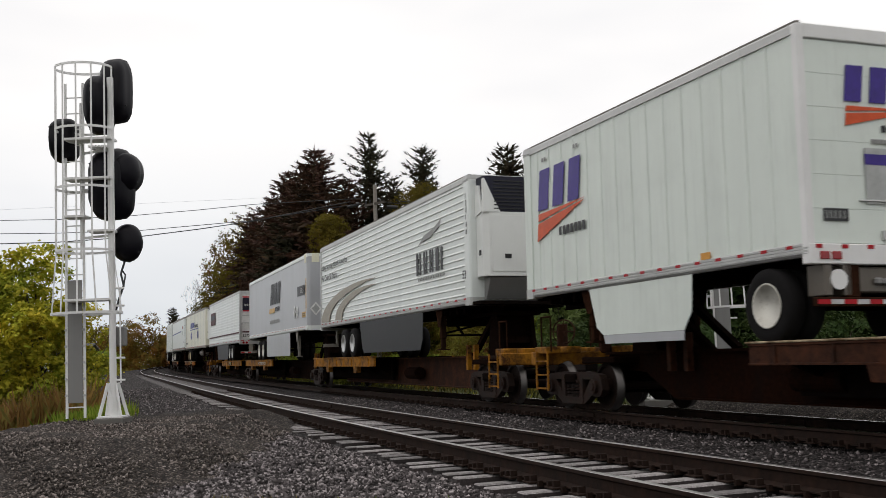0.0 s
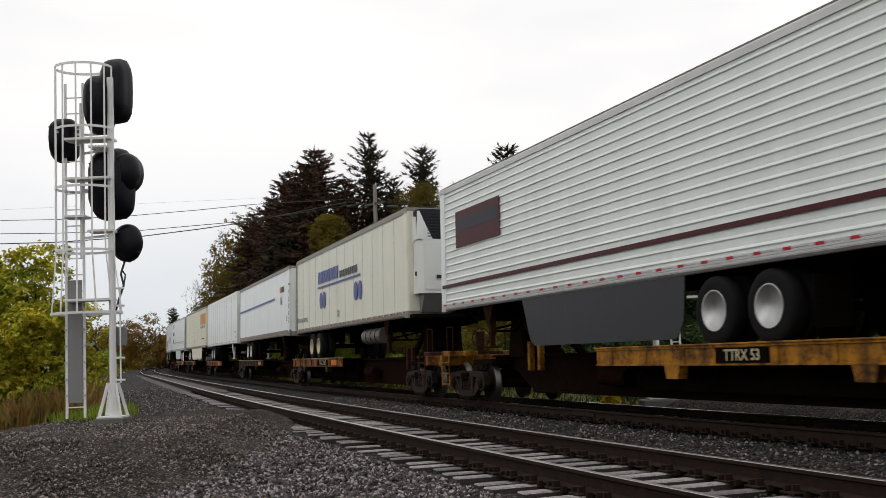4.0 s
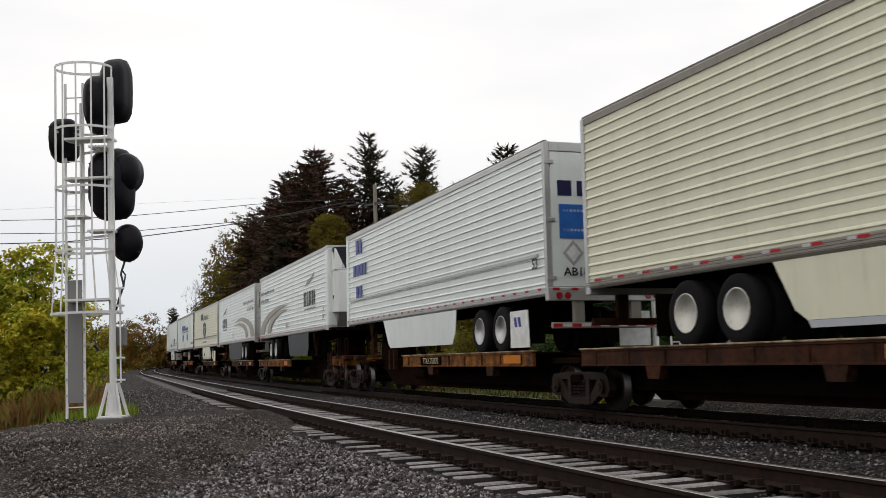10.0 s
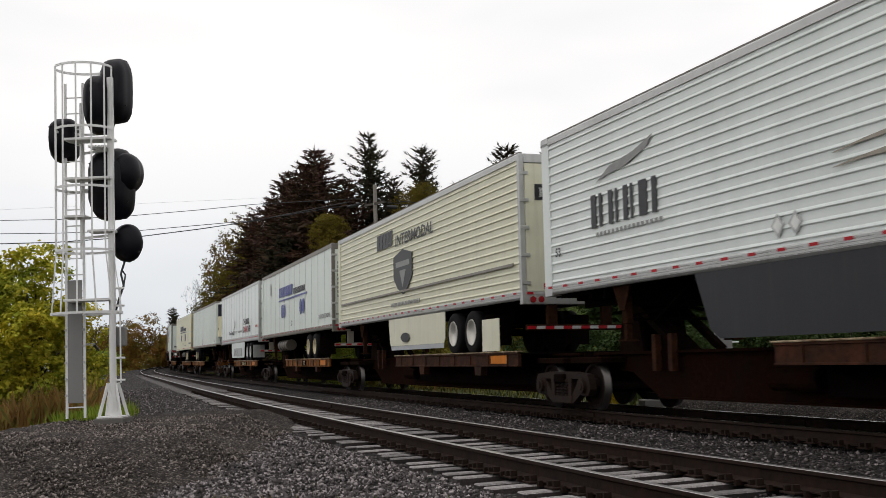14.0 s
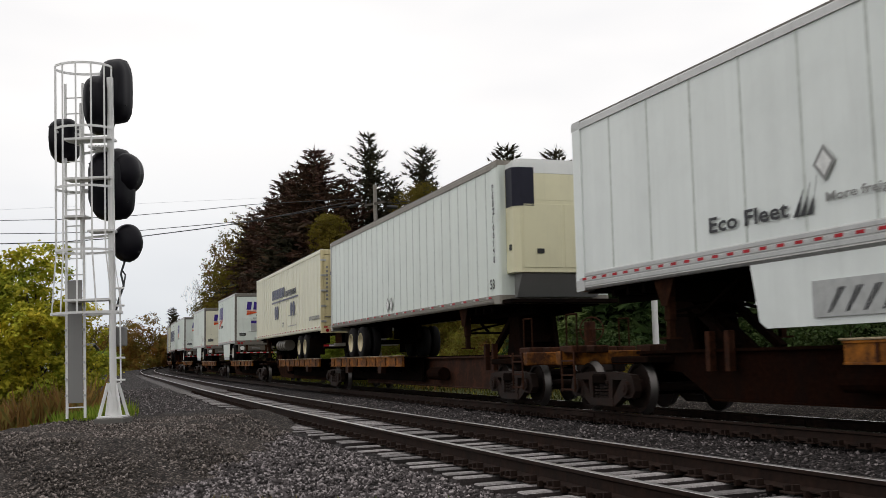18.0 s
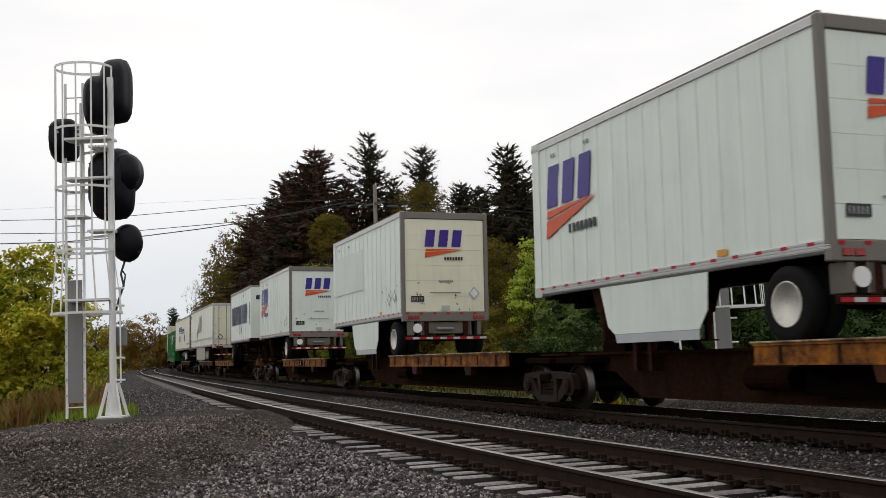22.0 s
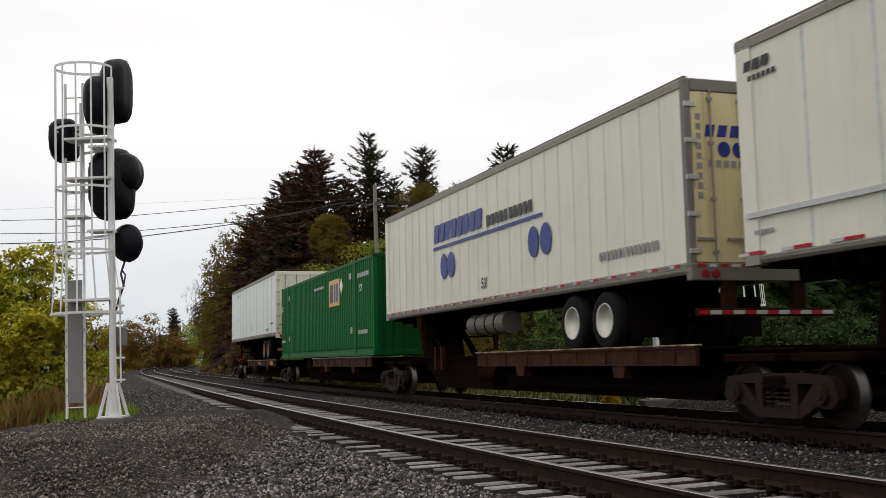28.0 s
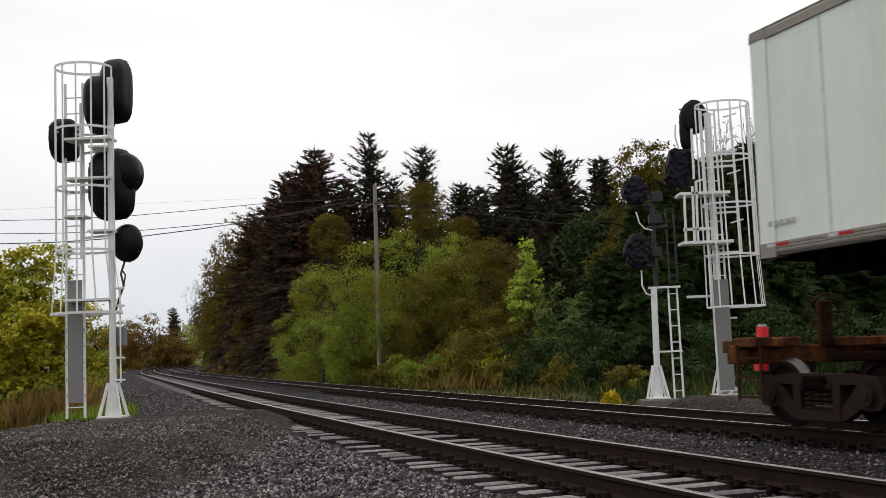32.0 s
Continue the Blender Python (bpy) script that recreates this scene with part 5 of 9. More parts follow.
for x, y, h, w, m in ((7.7, 40, 6.9, 3.8, "fir"), (9.2, 42, 8.0, 4.0, "fir"), (6.4, 41, 5.0, 3.4, "fir"), (11.2, 43, 9.0, 5.0, "fir"), (13.2, 44, 9.8, 5.4, "fir"), (15.2, 45, 9.4, 5.4, "fir"), (17.0, 46, 10.6, 5.6, "fir"), (19.2, 47, 10.0, 5.6, "fir"), (21.4, 48, 10.8, 6, "fir"), (24.0, 48, 9.6, 5, "fir"), (26.5, 49, 10, 5, "fir")):
    spruce(x, y, h, w, L[m], "dense green fir in the hedge row behind the signals", 48, 0.0, 0.62, sprig=0.36, droop=0.45, taper=0.50)
for x, y, h, w in ((10.4, 52, 11.6, 6), (12.8, 54, 11.0, 6)):
    broadleaf(x, y, h, w, L["olive"], "olive autumn tree behind the firs", 24000, 0.16, 24, 0.3, gaps=0.4, tufts=16)
for x, y, h in ((16.5, 57, 13.2), (19.3, 58, 14.0), (22.0, 58, 13.6), (25.0, 60, 14.2), (1.0, 88, 15.5)):
    bare_tree(x, y, h, 6.0, "nearly bare grey-brown tree above the firs", leaves=L["twig"])
bare_tree(-33.8, 150, 14.5, 8.0, "bare tree at the end of the wood", leaves=L["rusty"])
for x, y, h, w in ((8.2, 33, 2.2, 3.0), (10.6, 34, 2.6, 3.2), (13.2, 35, 2.4, 3.4), (16.0, 36, 2.6, 3.4), (18.8, 37, 2.5, 3.4), (5.2, 37, 2.4, 2.8), (21.5, 38, 2.8, 3.6), (2.9, 43, 2.2, 2.6), (1.2, 45, 2.6, 3.0)):
    broadleaf(x, y, h, w, L["fir"] if x > 2 else L["bush"], "low green brush below the firs", 2600, 0.13, 10, 0.05, name="shrub", group="low brush", gaps=0.3, trunk=0.05)
# left of the line
broadleaf(-16.4, 42, 7.0, 4.6, L["yellowgreen"], "yellow-green autumn tree beside the line", 17000, 0.19, 24, 0.04, gaps=0.4, tufts=14)
broadleaf(-18.9, 43, 6.4, 4.4, L["yellowgreen"], "yellow-green autumn tree beside the railway", 13000, 0.19, 20, 0.04, gaps=0.4, tufts=14)
broadleaf(-15.2, 44, 4.6, 3.0, L["yellowgreen"], "small yellow-green tree beside the railway", 3500, 0.15, 14, 0.05, gaps=0.4)
broadleaf(-21.5, 47, 7.2, 5.0, L["green"], "green and yellow autumn tree", 6000, 0.17, 18, 0.06, gaps=0.4)
for x, y, h, w, m in ((-48.6, 170, 9.2, 11, "amberleaf"), (-55.5, 178, 8.6, 10, "amberleaf"), (-44, 168, 5.0, 8, "amberleaf"), (-50.4, 208, 9.4, 12, "green"), (-42, 200, 7.5, 12, "green"), (-62, 190, 8.5, 10, "olive"), (-68, 185, 7, 10, "green"), (-36, 190, 8.5, 12, "olive"), (-58, 150, 5.4, 8, "olive"), (-48, 142, 3.4, 7, "green")):
    broadleaf(x, y, h, w, L[m], "far autumn tree beyond the bend of the line", 6500, 0.36, 14, 0.03, gaps=0.3, group="far trees")
spruce(-52.3, 200, 11.5, 6.0, L["spruce"], "far dark conifer beyond the bend", 22, 0.05, 0.8, sprig=0.7)
for x, y, h, w in ((-44, 176, 2.0, 6), (-40, 182, 2.2, 7), (-36, 178, 2.2, 7)):
    broadleaf(x, y, h, w, L["lime"], "bright low scrub at the bend", 1200, 0.3, 8, 0.05, name="shrub", group="low brush", gaps=0.3, trunk=0.05)


def house():
    ob = thing("house", "small far house with grey roof behind trees", "house", m=Matrix.Translation((-54.6, 146, -0.4)))
    part("wall", Build().box(-5, -3.5, 0, 5, 3.5, 3.4, 0.05), M["white"], ob)
    part("roof", Build().prism([(-4.1, 3.3), (0, 5.0), (4.1, 3.3), (4.0, 3.15), (0, 4.8), (-4.0, 3.15)], -5.4, 5.4, "x"), M["asphalt"], ob)
    for x in (-2.5, 2.2):
        wd = part("window", Build().box(x - 0.6, -3.55, 1.2, x + 0.6, -3.48, 2.5, 0.02), M["grille"], ob)
        part("window_frame", Build().box(x - 0.7, -3.54, 1.1, x + 0.7, -3.505, 1.2).box(x - 0.7, -3.54, 2.5, x + 0.7, -3.505, 2.6), M["clean"], wd)


house()

# weeds, grass and far woods: what nobody could count
def blades(name, n, xs, ys, hh, ww, mat, label, lean=0.35, keep=None, clump=0.0, on_pad=False):
    x, y = rng.uniform(*xs, n), rng.uniform(*ys, n)
    if clump:
        cx, cy = rng.uniform(*xs, max(3, n // 60)), rng.uniform(*ys, max(3, n // 60))
        k = rng.integers(0, len(cx), n)
        x, y = cx[k] + rng.normal(scale=clump, size=n), cy[k] + rng.normal(scale=clump, size=n)
    s, l = stations(x, y)
    ok = (l < -9.2) | (l > 2.9)
    ok &= ~((l < 0) & (s < 25) & (l > -13.0) & (x > -9.5))
    ok &= ~((l > 0) & (l < 10) & (s < 21))
    if on_pad:
        ok = x == x
    if keep is not None:
        ok &= keep(x, y, s, l)
    x, y, s, l = x[ok], y[ok], s[ok], l[ok]
    n = len(x)
    z = -0.62 + np.interp(s, _S, _PZ) + np.where(l > 6, np.clip((l - 6) * 0.012, 0, 2), 0) + np.where(l > 2.6, 0.28, 0)
    if on_pad:
        z = np.maximum(z, pad_z(x, y))
    h = hh * rng.uniform(0.45, 1.2, n) * (0.8 + 0.35 * smooth_noise(x, y, 0.5, 4))
    D = np.column_stack([rng.normal(scale=lean, size=n), rng.normal(scale=lean, size=n), np.ones(n)])
    D /= np.linalg.norm(D, axis=1, keepdims=True)
    C = np.column_stack([x, y, z]) + D * h[:, None] / 2
    Q = rhombs(C, D, unit(n) * np.array([1, 1, 0.1]), h, ww * rng.uniform(0.6, 1.4, n))
    return tagged(new(name, quadmesh(name, Q, mat)), label, "vegetation", kind="stuff")


blades("weeds", 16000, (-30, -8), (16, 60), 0.95, 0.07, L["weed"], "tall red-brown dry weeds beside the gravel")
blades("weeds", 2600, (-10.2, -8.0), (20.5, 26), 1.05, 0.08, L["weed"], "orange-brown dry weeds beside the ladder", clump=0.3, on_pad=True)
blades("grass", 900, (-7.9, -6.5), (20.2, 21.6), 0.26, 0.035, L["grass"], "bright green grass tuft behind the ladder", clump=0.22, on_pad=True)
blades("straw_grass", 15000, (-34, -8), (16, 80), 0.75, 0.06, L["straw"], "straw-coloured tall grass")
blades("grass", 12000, (-14, -7.2), (18, 34), 0.62, 0.05, L["grass"], "bright green grass tufts by the pad", clump=0.35)
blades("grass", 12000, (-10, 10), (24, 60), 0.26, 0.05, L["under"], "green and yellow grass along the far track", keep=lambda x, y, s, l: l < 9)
blades("weeds", 1500, (-8, 9), (26, 56), 0.55, 0.05, L["bush"], "yellowing tall weeds along the far track", keep=lambda x, y, s, l: l < 10)
blades("weeds", 700, (-2, 5), (38, 52), 0.9, 0.06, L["weed"], "reddish dry weeds along the far track", keep=lambda x, y, s, l: l < 10)
blades("grass", 9000, (-70, -20), (60, 190), 0.9, 0.3, L["straw"], "far straw-coloured grass")
blades("grass", 8000, (4, 26), (22, 46), 0.5, 0.07, L["fir"], "green grass below the firs")
def tuft(name, cx, cy, n, spread, hh, ww, mat, label):
    """A low tuft on the near gravel."""
    x, y = cx + rng.normal(scale=spread, size=n), cy + rng.normal(scale=spread * 0.6, size=n)
    st, lt = stations(x, y)
    z = np.maximum(ballast_z(st, lt), pad_z(x, y))
    D = unit(n) * np.array([0.6, 0.6, 0.2]) + np.array([0, 0, 1])
    D /= np.linalg.norm(D, axis=1, keepdims=True)
    h = hh * rng.uniform(0.5, 1.3, n)
    C = np.column_stack([x, y, z]) + D * h[:, None] / 2
    return tagged(new(name, quadmesh(name, rhombs(C, D, unit(n), h, np.full(n, ww)), mat)), label, "vegetation", kind="stuff")


for cx, cy, n_, m_, l_ in ((-2.9, 10.1, 240, "grass", "small green weeds in the near gravel"), (-3.5, 10.2, 260, "weed", "rust-red moss and weeds in the gravel"), (-0.9, 9.75, 160, "grass", "small green weeds in the near gravel"), (-2.2, 10.25, 160, "straw", "dry grass in the near gravel")):
    tuft("weeds", cx, cy, n_, 0.28, 0.05, 0.012, L[m_], l_)
n = 190
c = np.column_stack([3.72 + rng.normal(scale=0.10, size=n), 24.3 + rng.normal(scale=0.1, size=n), -0.30 + rng.uniform(0.02, 0.42, n)])
tagged(new("yellow_plant", quadmesh("yellow_plant", rhombs(c, unit(n) + np.array([0, 0, 0.6]), unit(n), np.full(n, 0.16), np.full(n, 0.09)), L["goldleaf"])), "low golden yellow plant by the far rail", "plant")

# woods that close the place all round
def woods(name, pts, h, mat, label, leaf=0.9, per=260):
    P = []
    for x, y in pts:
        hh = h * rng.uniform(0.7, 1.15)
        w = hh * rng.uniform(0.4, 0.6)
        d = unit(per)
        q = np.column_stack([x + d[:, 0] * w * rng.uniform(0.3, 1, per), y + d[:, 1] * w * rng.uniform(0.3, 1, per), hh * 0.52 + d[:, 2] * hh * 0.52])
        P.append(q)
    C = np.concatenate(P)
    n = len(C)
    return tagged(new(name, trimesh(name, spikes(C, unit(n), unit(n), leaf * rng.uniform(0.6, 1.5, n), leaf * rng.uniform(0.4, 0.8, n)), mat)), label, "woods", kind="stuff")


ring_pts = [(a, r) for a in np.radians(np.arange(0, 360, 2.2)) for r in (240,)]
woods("far_woods", [(r * math.sin(a) + rng.uniform(-12, 12), r * math.cos(a) + rng.uniform(-15, 15)) for a, r in ring_pts], 9.0, L["olive"], "far autumn woods round the place", 1.3)
woods("far_woods", [(x, 52 + rng.uniform(0, 14)) for x in np.arange(9, 60, 1.5)], 9.6, L["woodfir"], "dark green woods behind the fir row", 0.34, 5200)
woods("far_woods", [(x, 88 + rng.uniform(0, 12)) for x in np.arange(-9, 22, 1.7)], 11.6, L["spruce"], "dark wood behind the spruces", 0.55, 2400)
woods("far_woods", [(-30 + 1.1 * i + rng.uniform(-1, 1), 152 - 2.9 * i + rng.uniform(0, 6)) for i in range(20)], 12.5, L["spruce"], "dark wood inside the bend", 0.7, 1800)
woods("near_woods", [(rng.uniform(-60, 60), rng.uniform(-60, -35)) for _ in range(60)], 10.0, L["green"], "green trees on the other side of the place", 0.8)


# ---------------------------------------------------------------- the train
DECK = 1.10
_meshes = {}


def cached(key, make):
    if key not in _meshes:
        _meshes[key] = make()
    return _meshes[key]


_fonts = {}


def glyphs(text, h, mat, width=None, vertical=False, lean=0.0, bold=0.022):
    """Built-in letters as a thin flat mesh in the xy plane, lower left at the origin."""
    key = (text, h, mat.name, width, vertical, lean, bold)
    if key in _fonts:
        return _fonts[key]
    cu = bpy.data.curves.new("lettering", "FONT")
    cu.body = "\n".join(text) if vertical else text
    cu.size, cu.extrude, cu.resolution_u, cu.offset = 1.0, 0.0, 2, bold
    cu.align_x = "CENTER" if vertical else "LEFT"
    cu.space_line = 0.82
    tmp = bpy.data.objects.new("lettering", cu)
    scene.collection.objects.link(tmp)
    me = bpy.data.meshes.new_from_object(tmp)
    bpy.data.objects.remove(tmp)
    co = np.empty(len(me.vertices) * 3, dtype=np.float32)
    me.vertices.foreach_get("co", co)
    co = co.reshape(-1, 3)
    lo, hi = co.min(0), co.max(0)
    sy = h / (hi[1] - lo[1])
    sx = sy if width is None else width / (hi[0] - lo[0])
    co[:, 0] = (co[:, 0] - lo[0]) * sx
    co[:, 1] = (co[:, 1] - lo[1]) * sy
    co[:, 0] += co[:, 1] * lean
    co[:, 2] = 0
    me.vertices.foreach_set("co", co.ravel())
    me.materials.clear()
    me.materials.append(mat)
    me.update()
    _fonts[key] = me
    return me


class Van:
    """One road trailer on its wheels. tail is +1 where the doors lead, -1 where the nose leads. d counts metres back from its leading end."""

    def __init__(self, u, L, tail, label, name="semi_trailer", side="plate", skin="white", rails="alu", posts="alu", z0=2.17, z1=5.19,
                 pitch=1.22, axles=(3.2, 4.45), rim="rim_white", gear=2.7, lead="plain", group="piggyback trailers", rail_h=0.17, flap="under"):
        self.L, self.tail, self.u, self.W = L, tail, u + L / 2, 1.295
        self.z0, self.z1 = z0, z1
        self.ob = thing(name, label, "trailer", group)
        self.ob.matrix_world = ride(self.u, 7.0 if L > 12 else 4.0, 0.0, DECK)
        self.skin, self.posts, self.railm = M[skin], M[posts], M[rails]
        W, h = self.W, L / 2
        zb, zt = z0 + rail_h, z1 - 0.14
        # walls
        for sy in (-1, 1):
            b = self.b()
            if side == "flute":
                prof, z = [(sy * (W - 0.06), zb), (sy * (W - 0.025), zb)], zb + 0.05
                while z < zt - 0.10:
                    prof += [(sy * (W - 0.025), z), (sy * (W - 0.007), z + 0.006), (sy * (W - 0.003), z + 0.016), (sy * (W - 0.012), z + 0.040), (sy * (W - 0.025), z + 0.056)]
                    z += pitch
                prof += [(sy * (W - 0.025), zt), (sy * (W - 0.06), zt)]
                b.prism(prof, -h + 0.1, h - 0.1)
            else:
                b.box(-h + 0.1, sy * (W - 0.06), zb, h - 0.1, sy * (W - 0.025), zt)
            wall = part("side_wall", b, self.skin, self.ob)
            if side in ("post", "seam"):
                pb = self.b()
                n = int(round((L - 0.3) / pitch))
                for i in range(1, n):
                    x = -h + 0.15 + (L - 0.3) * i / n
                    wd, dp = (0.028, 0.021) if side == "post" else (0.030, 0.011)
                    pb.prism([(x - wd, sy * (W - 0.025)), (x - wd * 0.5, sy * (W - 0.025 + dp)), (x + wd * 0.5, sy * (W - 0.025 + dp)), (x + wd, sy * (W - 0.025))],
                             zb + 0.01, zt - 0.01, "z")
                if sy < 0:
                    pieces("wall_post" if side == "post" else "panel_seam", pb, self.skin if side == "post" else M["seam"], wall)
            t = self.b().prism([(sy * (W - 0.10), z1), (sy * (W - 0.015), z1 - 0.012), (sy * W, z1 - 0.04), (sy * W, zt - 0.005), (sy * (W - 0.05), zt - 0.005)], -h + 0.02, h - 0.02)
            part("top_rail", t, self.railm, self.ob)
            part("roof_edge", self.b().box(-h + 0.03, sy * (W - 0.085), z1 - 0.004, h - 0.03, sy * (W - 0.02), z1 + 0.020), M["frame_brown"], self.ob)
            gp, gh = [(sy * (W - 0.08), zb + 0.004), (sy * (W - 0.006), zb + 0.004), (sy * W, zb - 0.012)], (rail_h - 0.05) / 3
            for k in range(3):
                zz = zb - 0.014 - gh * k
                gp += [(sy * (W - 0.001), zz - gh * 0.60), (sy * (W - 0.010), zz - gh * 0.70), (sy * (W - 0.010), zz - gh * 0.86), (sy * (W - 0.001), zz - gh * 0.97)]
            r = self.b().prism(gp + [(sy * (W - 0.03), z0), (sy * (W - 0.12), z0)], -h + 0.02, h - 0.02)
            part("bottom_rail", r, self.railm, self.ob)
        part("roof", self.b().box(-h + 0.03, -W + 0.09, z1 - 0.035, h - 0.03, W - 0.09, z1 - 0.008), M["alu"], self.ob)
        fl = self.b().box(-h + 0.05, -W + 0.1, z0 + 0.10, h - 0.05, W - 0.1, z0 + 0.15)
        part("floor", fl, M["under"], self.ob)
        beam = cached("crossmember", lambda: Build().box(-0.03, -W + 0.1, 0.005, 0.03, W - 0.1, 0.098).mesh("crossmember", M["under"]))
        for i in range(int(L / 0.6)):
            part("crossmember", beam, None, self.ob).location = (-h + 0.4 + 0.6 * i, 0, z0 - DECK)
        self.nose(lead)
        self.rear()
        # wheels
        self.axles = axles
        for a in axles:
            self.axle(self.xt(a), rim)
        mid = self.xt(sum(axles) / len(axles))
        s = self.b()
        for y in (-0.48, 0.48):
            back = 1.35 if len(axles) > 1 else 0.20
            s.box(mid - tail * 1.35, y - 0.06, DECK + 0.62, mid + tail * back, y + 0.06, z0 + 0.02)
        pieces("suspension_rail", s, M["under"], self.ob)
        fl = self.b()
        for y in (-1, 1):
            x = mid + tail * (0.62 * len(axles) + 0.25 if len(axles) > 1 else 0.56)
            fl.box(x - 0.01, y * 0.66, DECK + 0.18, x + 0.01, y * 1.26, DECK + 0.85)
        if len(axles) > 1:
            pieces("mud_flap", fl, M[flap], self.ob)
        # landing gear
        g = -tail * (h - gear)
        for y in (-1, 1):
            lb = self.b()
            lb.box(g - 0.07, y * 0.98, DECK + 0.42, g + 0.07, y * 1.12, z0 + 0.03, 0.015)
            lb.box(g - 0.05, y * 1.0, DECK + 0.16, g + 0.05, y * 1.1, DECK + 0.42)
            lb.box(g - 0.14, y * 0.93, DECK + 0.13, g + 0.14, y * 1.17, DECK + 0.16)
            lb.prism([(g - 0.30, z0 + 0.02), (g + 0.30, z0 + 0.02), (g + 0.08, z0 - 0.42), (g - 0.08, z0 - 0.42)], y * 1.14, y * 1.155, "y")
            part("landing_leg", lb, M["galv"] if skin == "clean" and rails == "clean" else M["rail_grey"] if skin == "ltgrey" else M["spine3"], self.ob)
        br = self.b()
        br.beam((g, -1.0, DECK + 0.55), (g, 1.0, z0 - 0.12), 0.05, 0.05).beam((g, 1.0, DECK + 0.55), (g, -1.0, z0 - 0.12), 0.05, 0.05)
        br.beam((g, 1.0, DECK + 0.5), (g, -1.0, DECK + 0.5), 0.05, 0.05)
        br.beam((g, -0.5, DECK + 0.5), (g + tail * 1.2, -0.5, z0), 0.05, 0.05)
        part("landing_gear_brace", br, M["under"], self.ob)
        rl = self.b()
        for y in (-0.46, 0.46):
            rl.box(g, y - 0.05, z0 - 0.24, -tail * (h - 0.15), y + 0.05, z0 + 0.01)
        for k in range(4):
            x = g - tail * (0.2 + 0.5 * k)
            rl.box(x - 0.04, -1.1, z0 - 0.16, x + 0.04, 1.1, z0)
        pieces("frame_rail", rl, M["under"], self.ob)
        part("gear_panel", self.b().box(g - 0.03, -0.95, DECK + 0.72, g + 0.03, 0.95, z0, 0.01), M["under"], self.ob)

    def b(self):
        return Build((0, 0, -DECK))

    def xt(self, a):
        """x of a place a metres in from the doors."""
        return self.tail * (self.L / 2 - a)

    def xd(self, d):
        return self.L / 2 - d

    def nose(self, lead):
        h, W, z0, z1, n = self.L / 2, self.W, self.z0, self.z1, -self.tail
        c = 0.22 if lead == "round" else 0.13 if lead == "abf" else 0.05
        prof = [(n * (h - 0.35), -W), (n * (h - c), -W), (n * (h - c * 0.35), -W + c * 0.35), (n * h, -W + c), (n * h, W - c), (n * (h - c * 0.35), W - c * 0.35), (n * (h - c), W), (n * (h - 0.35), W)]
        front = part("front_wall", self.b().prism(prof, z0 + 0.17, z1 - 0.10, "z"), self.skin, self.ob)
        cap = [(x * 1.0004, y * 1.003) for x, y in prof]
        part("nose_cap", self.b().prism(cap, z1 - 0.098, z1 + 0.005, "z"), self.railm, self.ob)
        part("nose_sill", self.b().prism(cap, z0 - 0.02, z0 + 0.168, "z"), M["spine3"] if self.L < 12 and n > 0 else self.railm, self.ob)
        part("coupler_plate", self.b().box(n * (h - 1.5), -1.1, z0 - 0.05, n * (h - 0.1), 1.1, z0 - 0.005), M["under"], self.ob)
        if lead.startswith("reefer"):
            x0, x1 = n * (h + 0.005), n * (h + 0.48)
            shell = M["reefer_cream"] if lead == "reefer_cream" else M["reefer"]
            body = [(x0, -1.12), (n * (h + 0.40), -1.12), (x1, -0.98), (x1, 0.98), (n * (h + 0.40), 1.12), (x0, 1.12)]
            unit = part("refrigeration_unit", self.b().prism(body, z0 + 0.62, z1 - 0.92, "z"), shell, self.ob)
            top = [(x, y * 0.985) for x, y in body]
            if lead == "reefer":
                part("grille", self.b().prism(top, z1 - 0.915, z1 - 0.10, "z"), M["grille"], unit, "dark louvred grille")
            else:
                part("upper_cowl", self.b().prism(body, z1 - 0.915, z1 - 0.34, "z"), shell, unit)
                part("top_cowl", self.b().prism(top, z1 - 0.335, z1 - 0.10, "z").prism([(x * 0.998, y * 0.9) for x, y in body], z1 - 0.10, z1 - 0.03, "z"), M["reefer"], unit, "white rounded top cowl")
            sl = self.b()
            for i in range(9):
                zz = z1 - 0.86 + i * 0.08
                sl.box(x1, -0.86, zz, x1 + n * 0.02, 0.86, zz + 0.025)
            if lead == "reefer":
                pieces("grille_slat", sl, M["black"], unit)
            if lead == "reefer":
                chk = self.b()
                for y in (-1, 1):
                    chk.prism([(y * 1.12, z1 - 0.93), (y * 0.70, z1 - 0.93), (y * 0.90, z1 - 0.55), (y * 1.08, z1 - 0.16), (y * 1.12, z1 - 0.16)], x1 - n * 0.09, x1 + n * 0.012, "x")
                    chk.prism([(x0, z1 - 1.0), (x0, z1 - 0.25), (n * (h + 0.25), z1 - 0.3), (n * (h + 0.42), z1 - 0.92)], y * 1.105, y * 1.145, "y")
                pieces("cheek", chk, shell, unit)
            else:
                wrap = [(n * (h + 0.06), -1.135), (n * (h + 0.405), -1.135), (x1 + n * 0.012, -0.985), (x1 + n * 0.012, -0.66), (x1 - n * 0.02, -0.66), (x1 - n * 0.02, -0.97), (n * (h + 0.395), -1.10), (n * (h + 0.06), -1.10)]
                part("side_grille", self.b().prism(wrap, z1 - 1.05, z1 - 0.22, "z"), M["grille"], unit, "dark honeycomb side grille")
            dr = self.b()
            for y0, y1 in ((-0.92, -0.03), (0.03, 0.92)):
                dr.box(x1, y0, z0 + 0.72, x1 + n * 0.012, y1, z1 - 1.0, 0.006)
            pieces("access_door", dr, shell, unit)
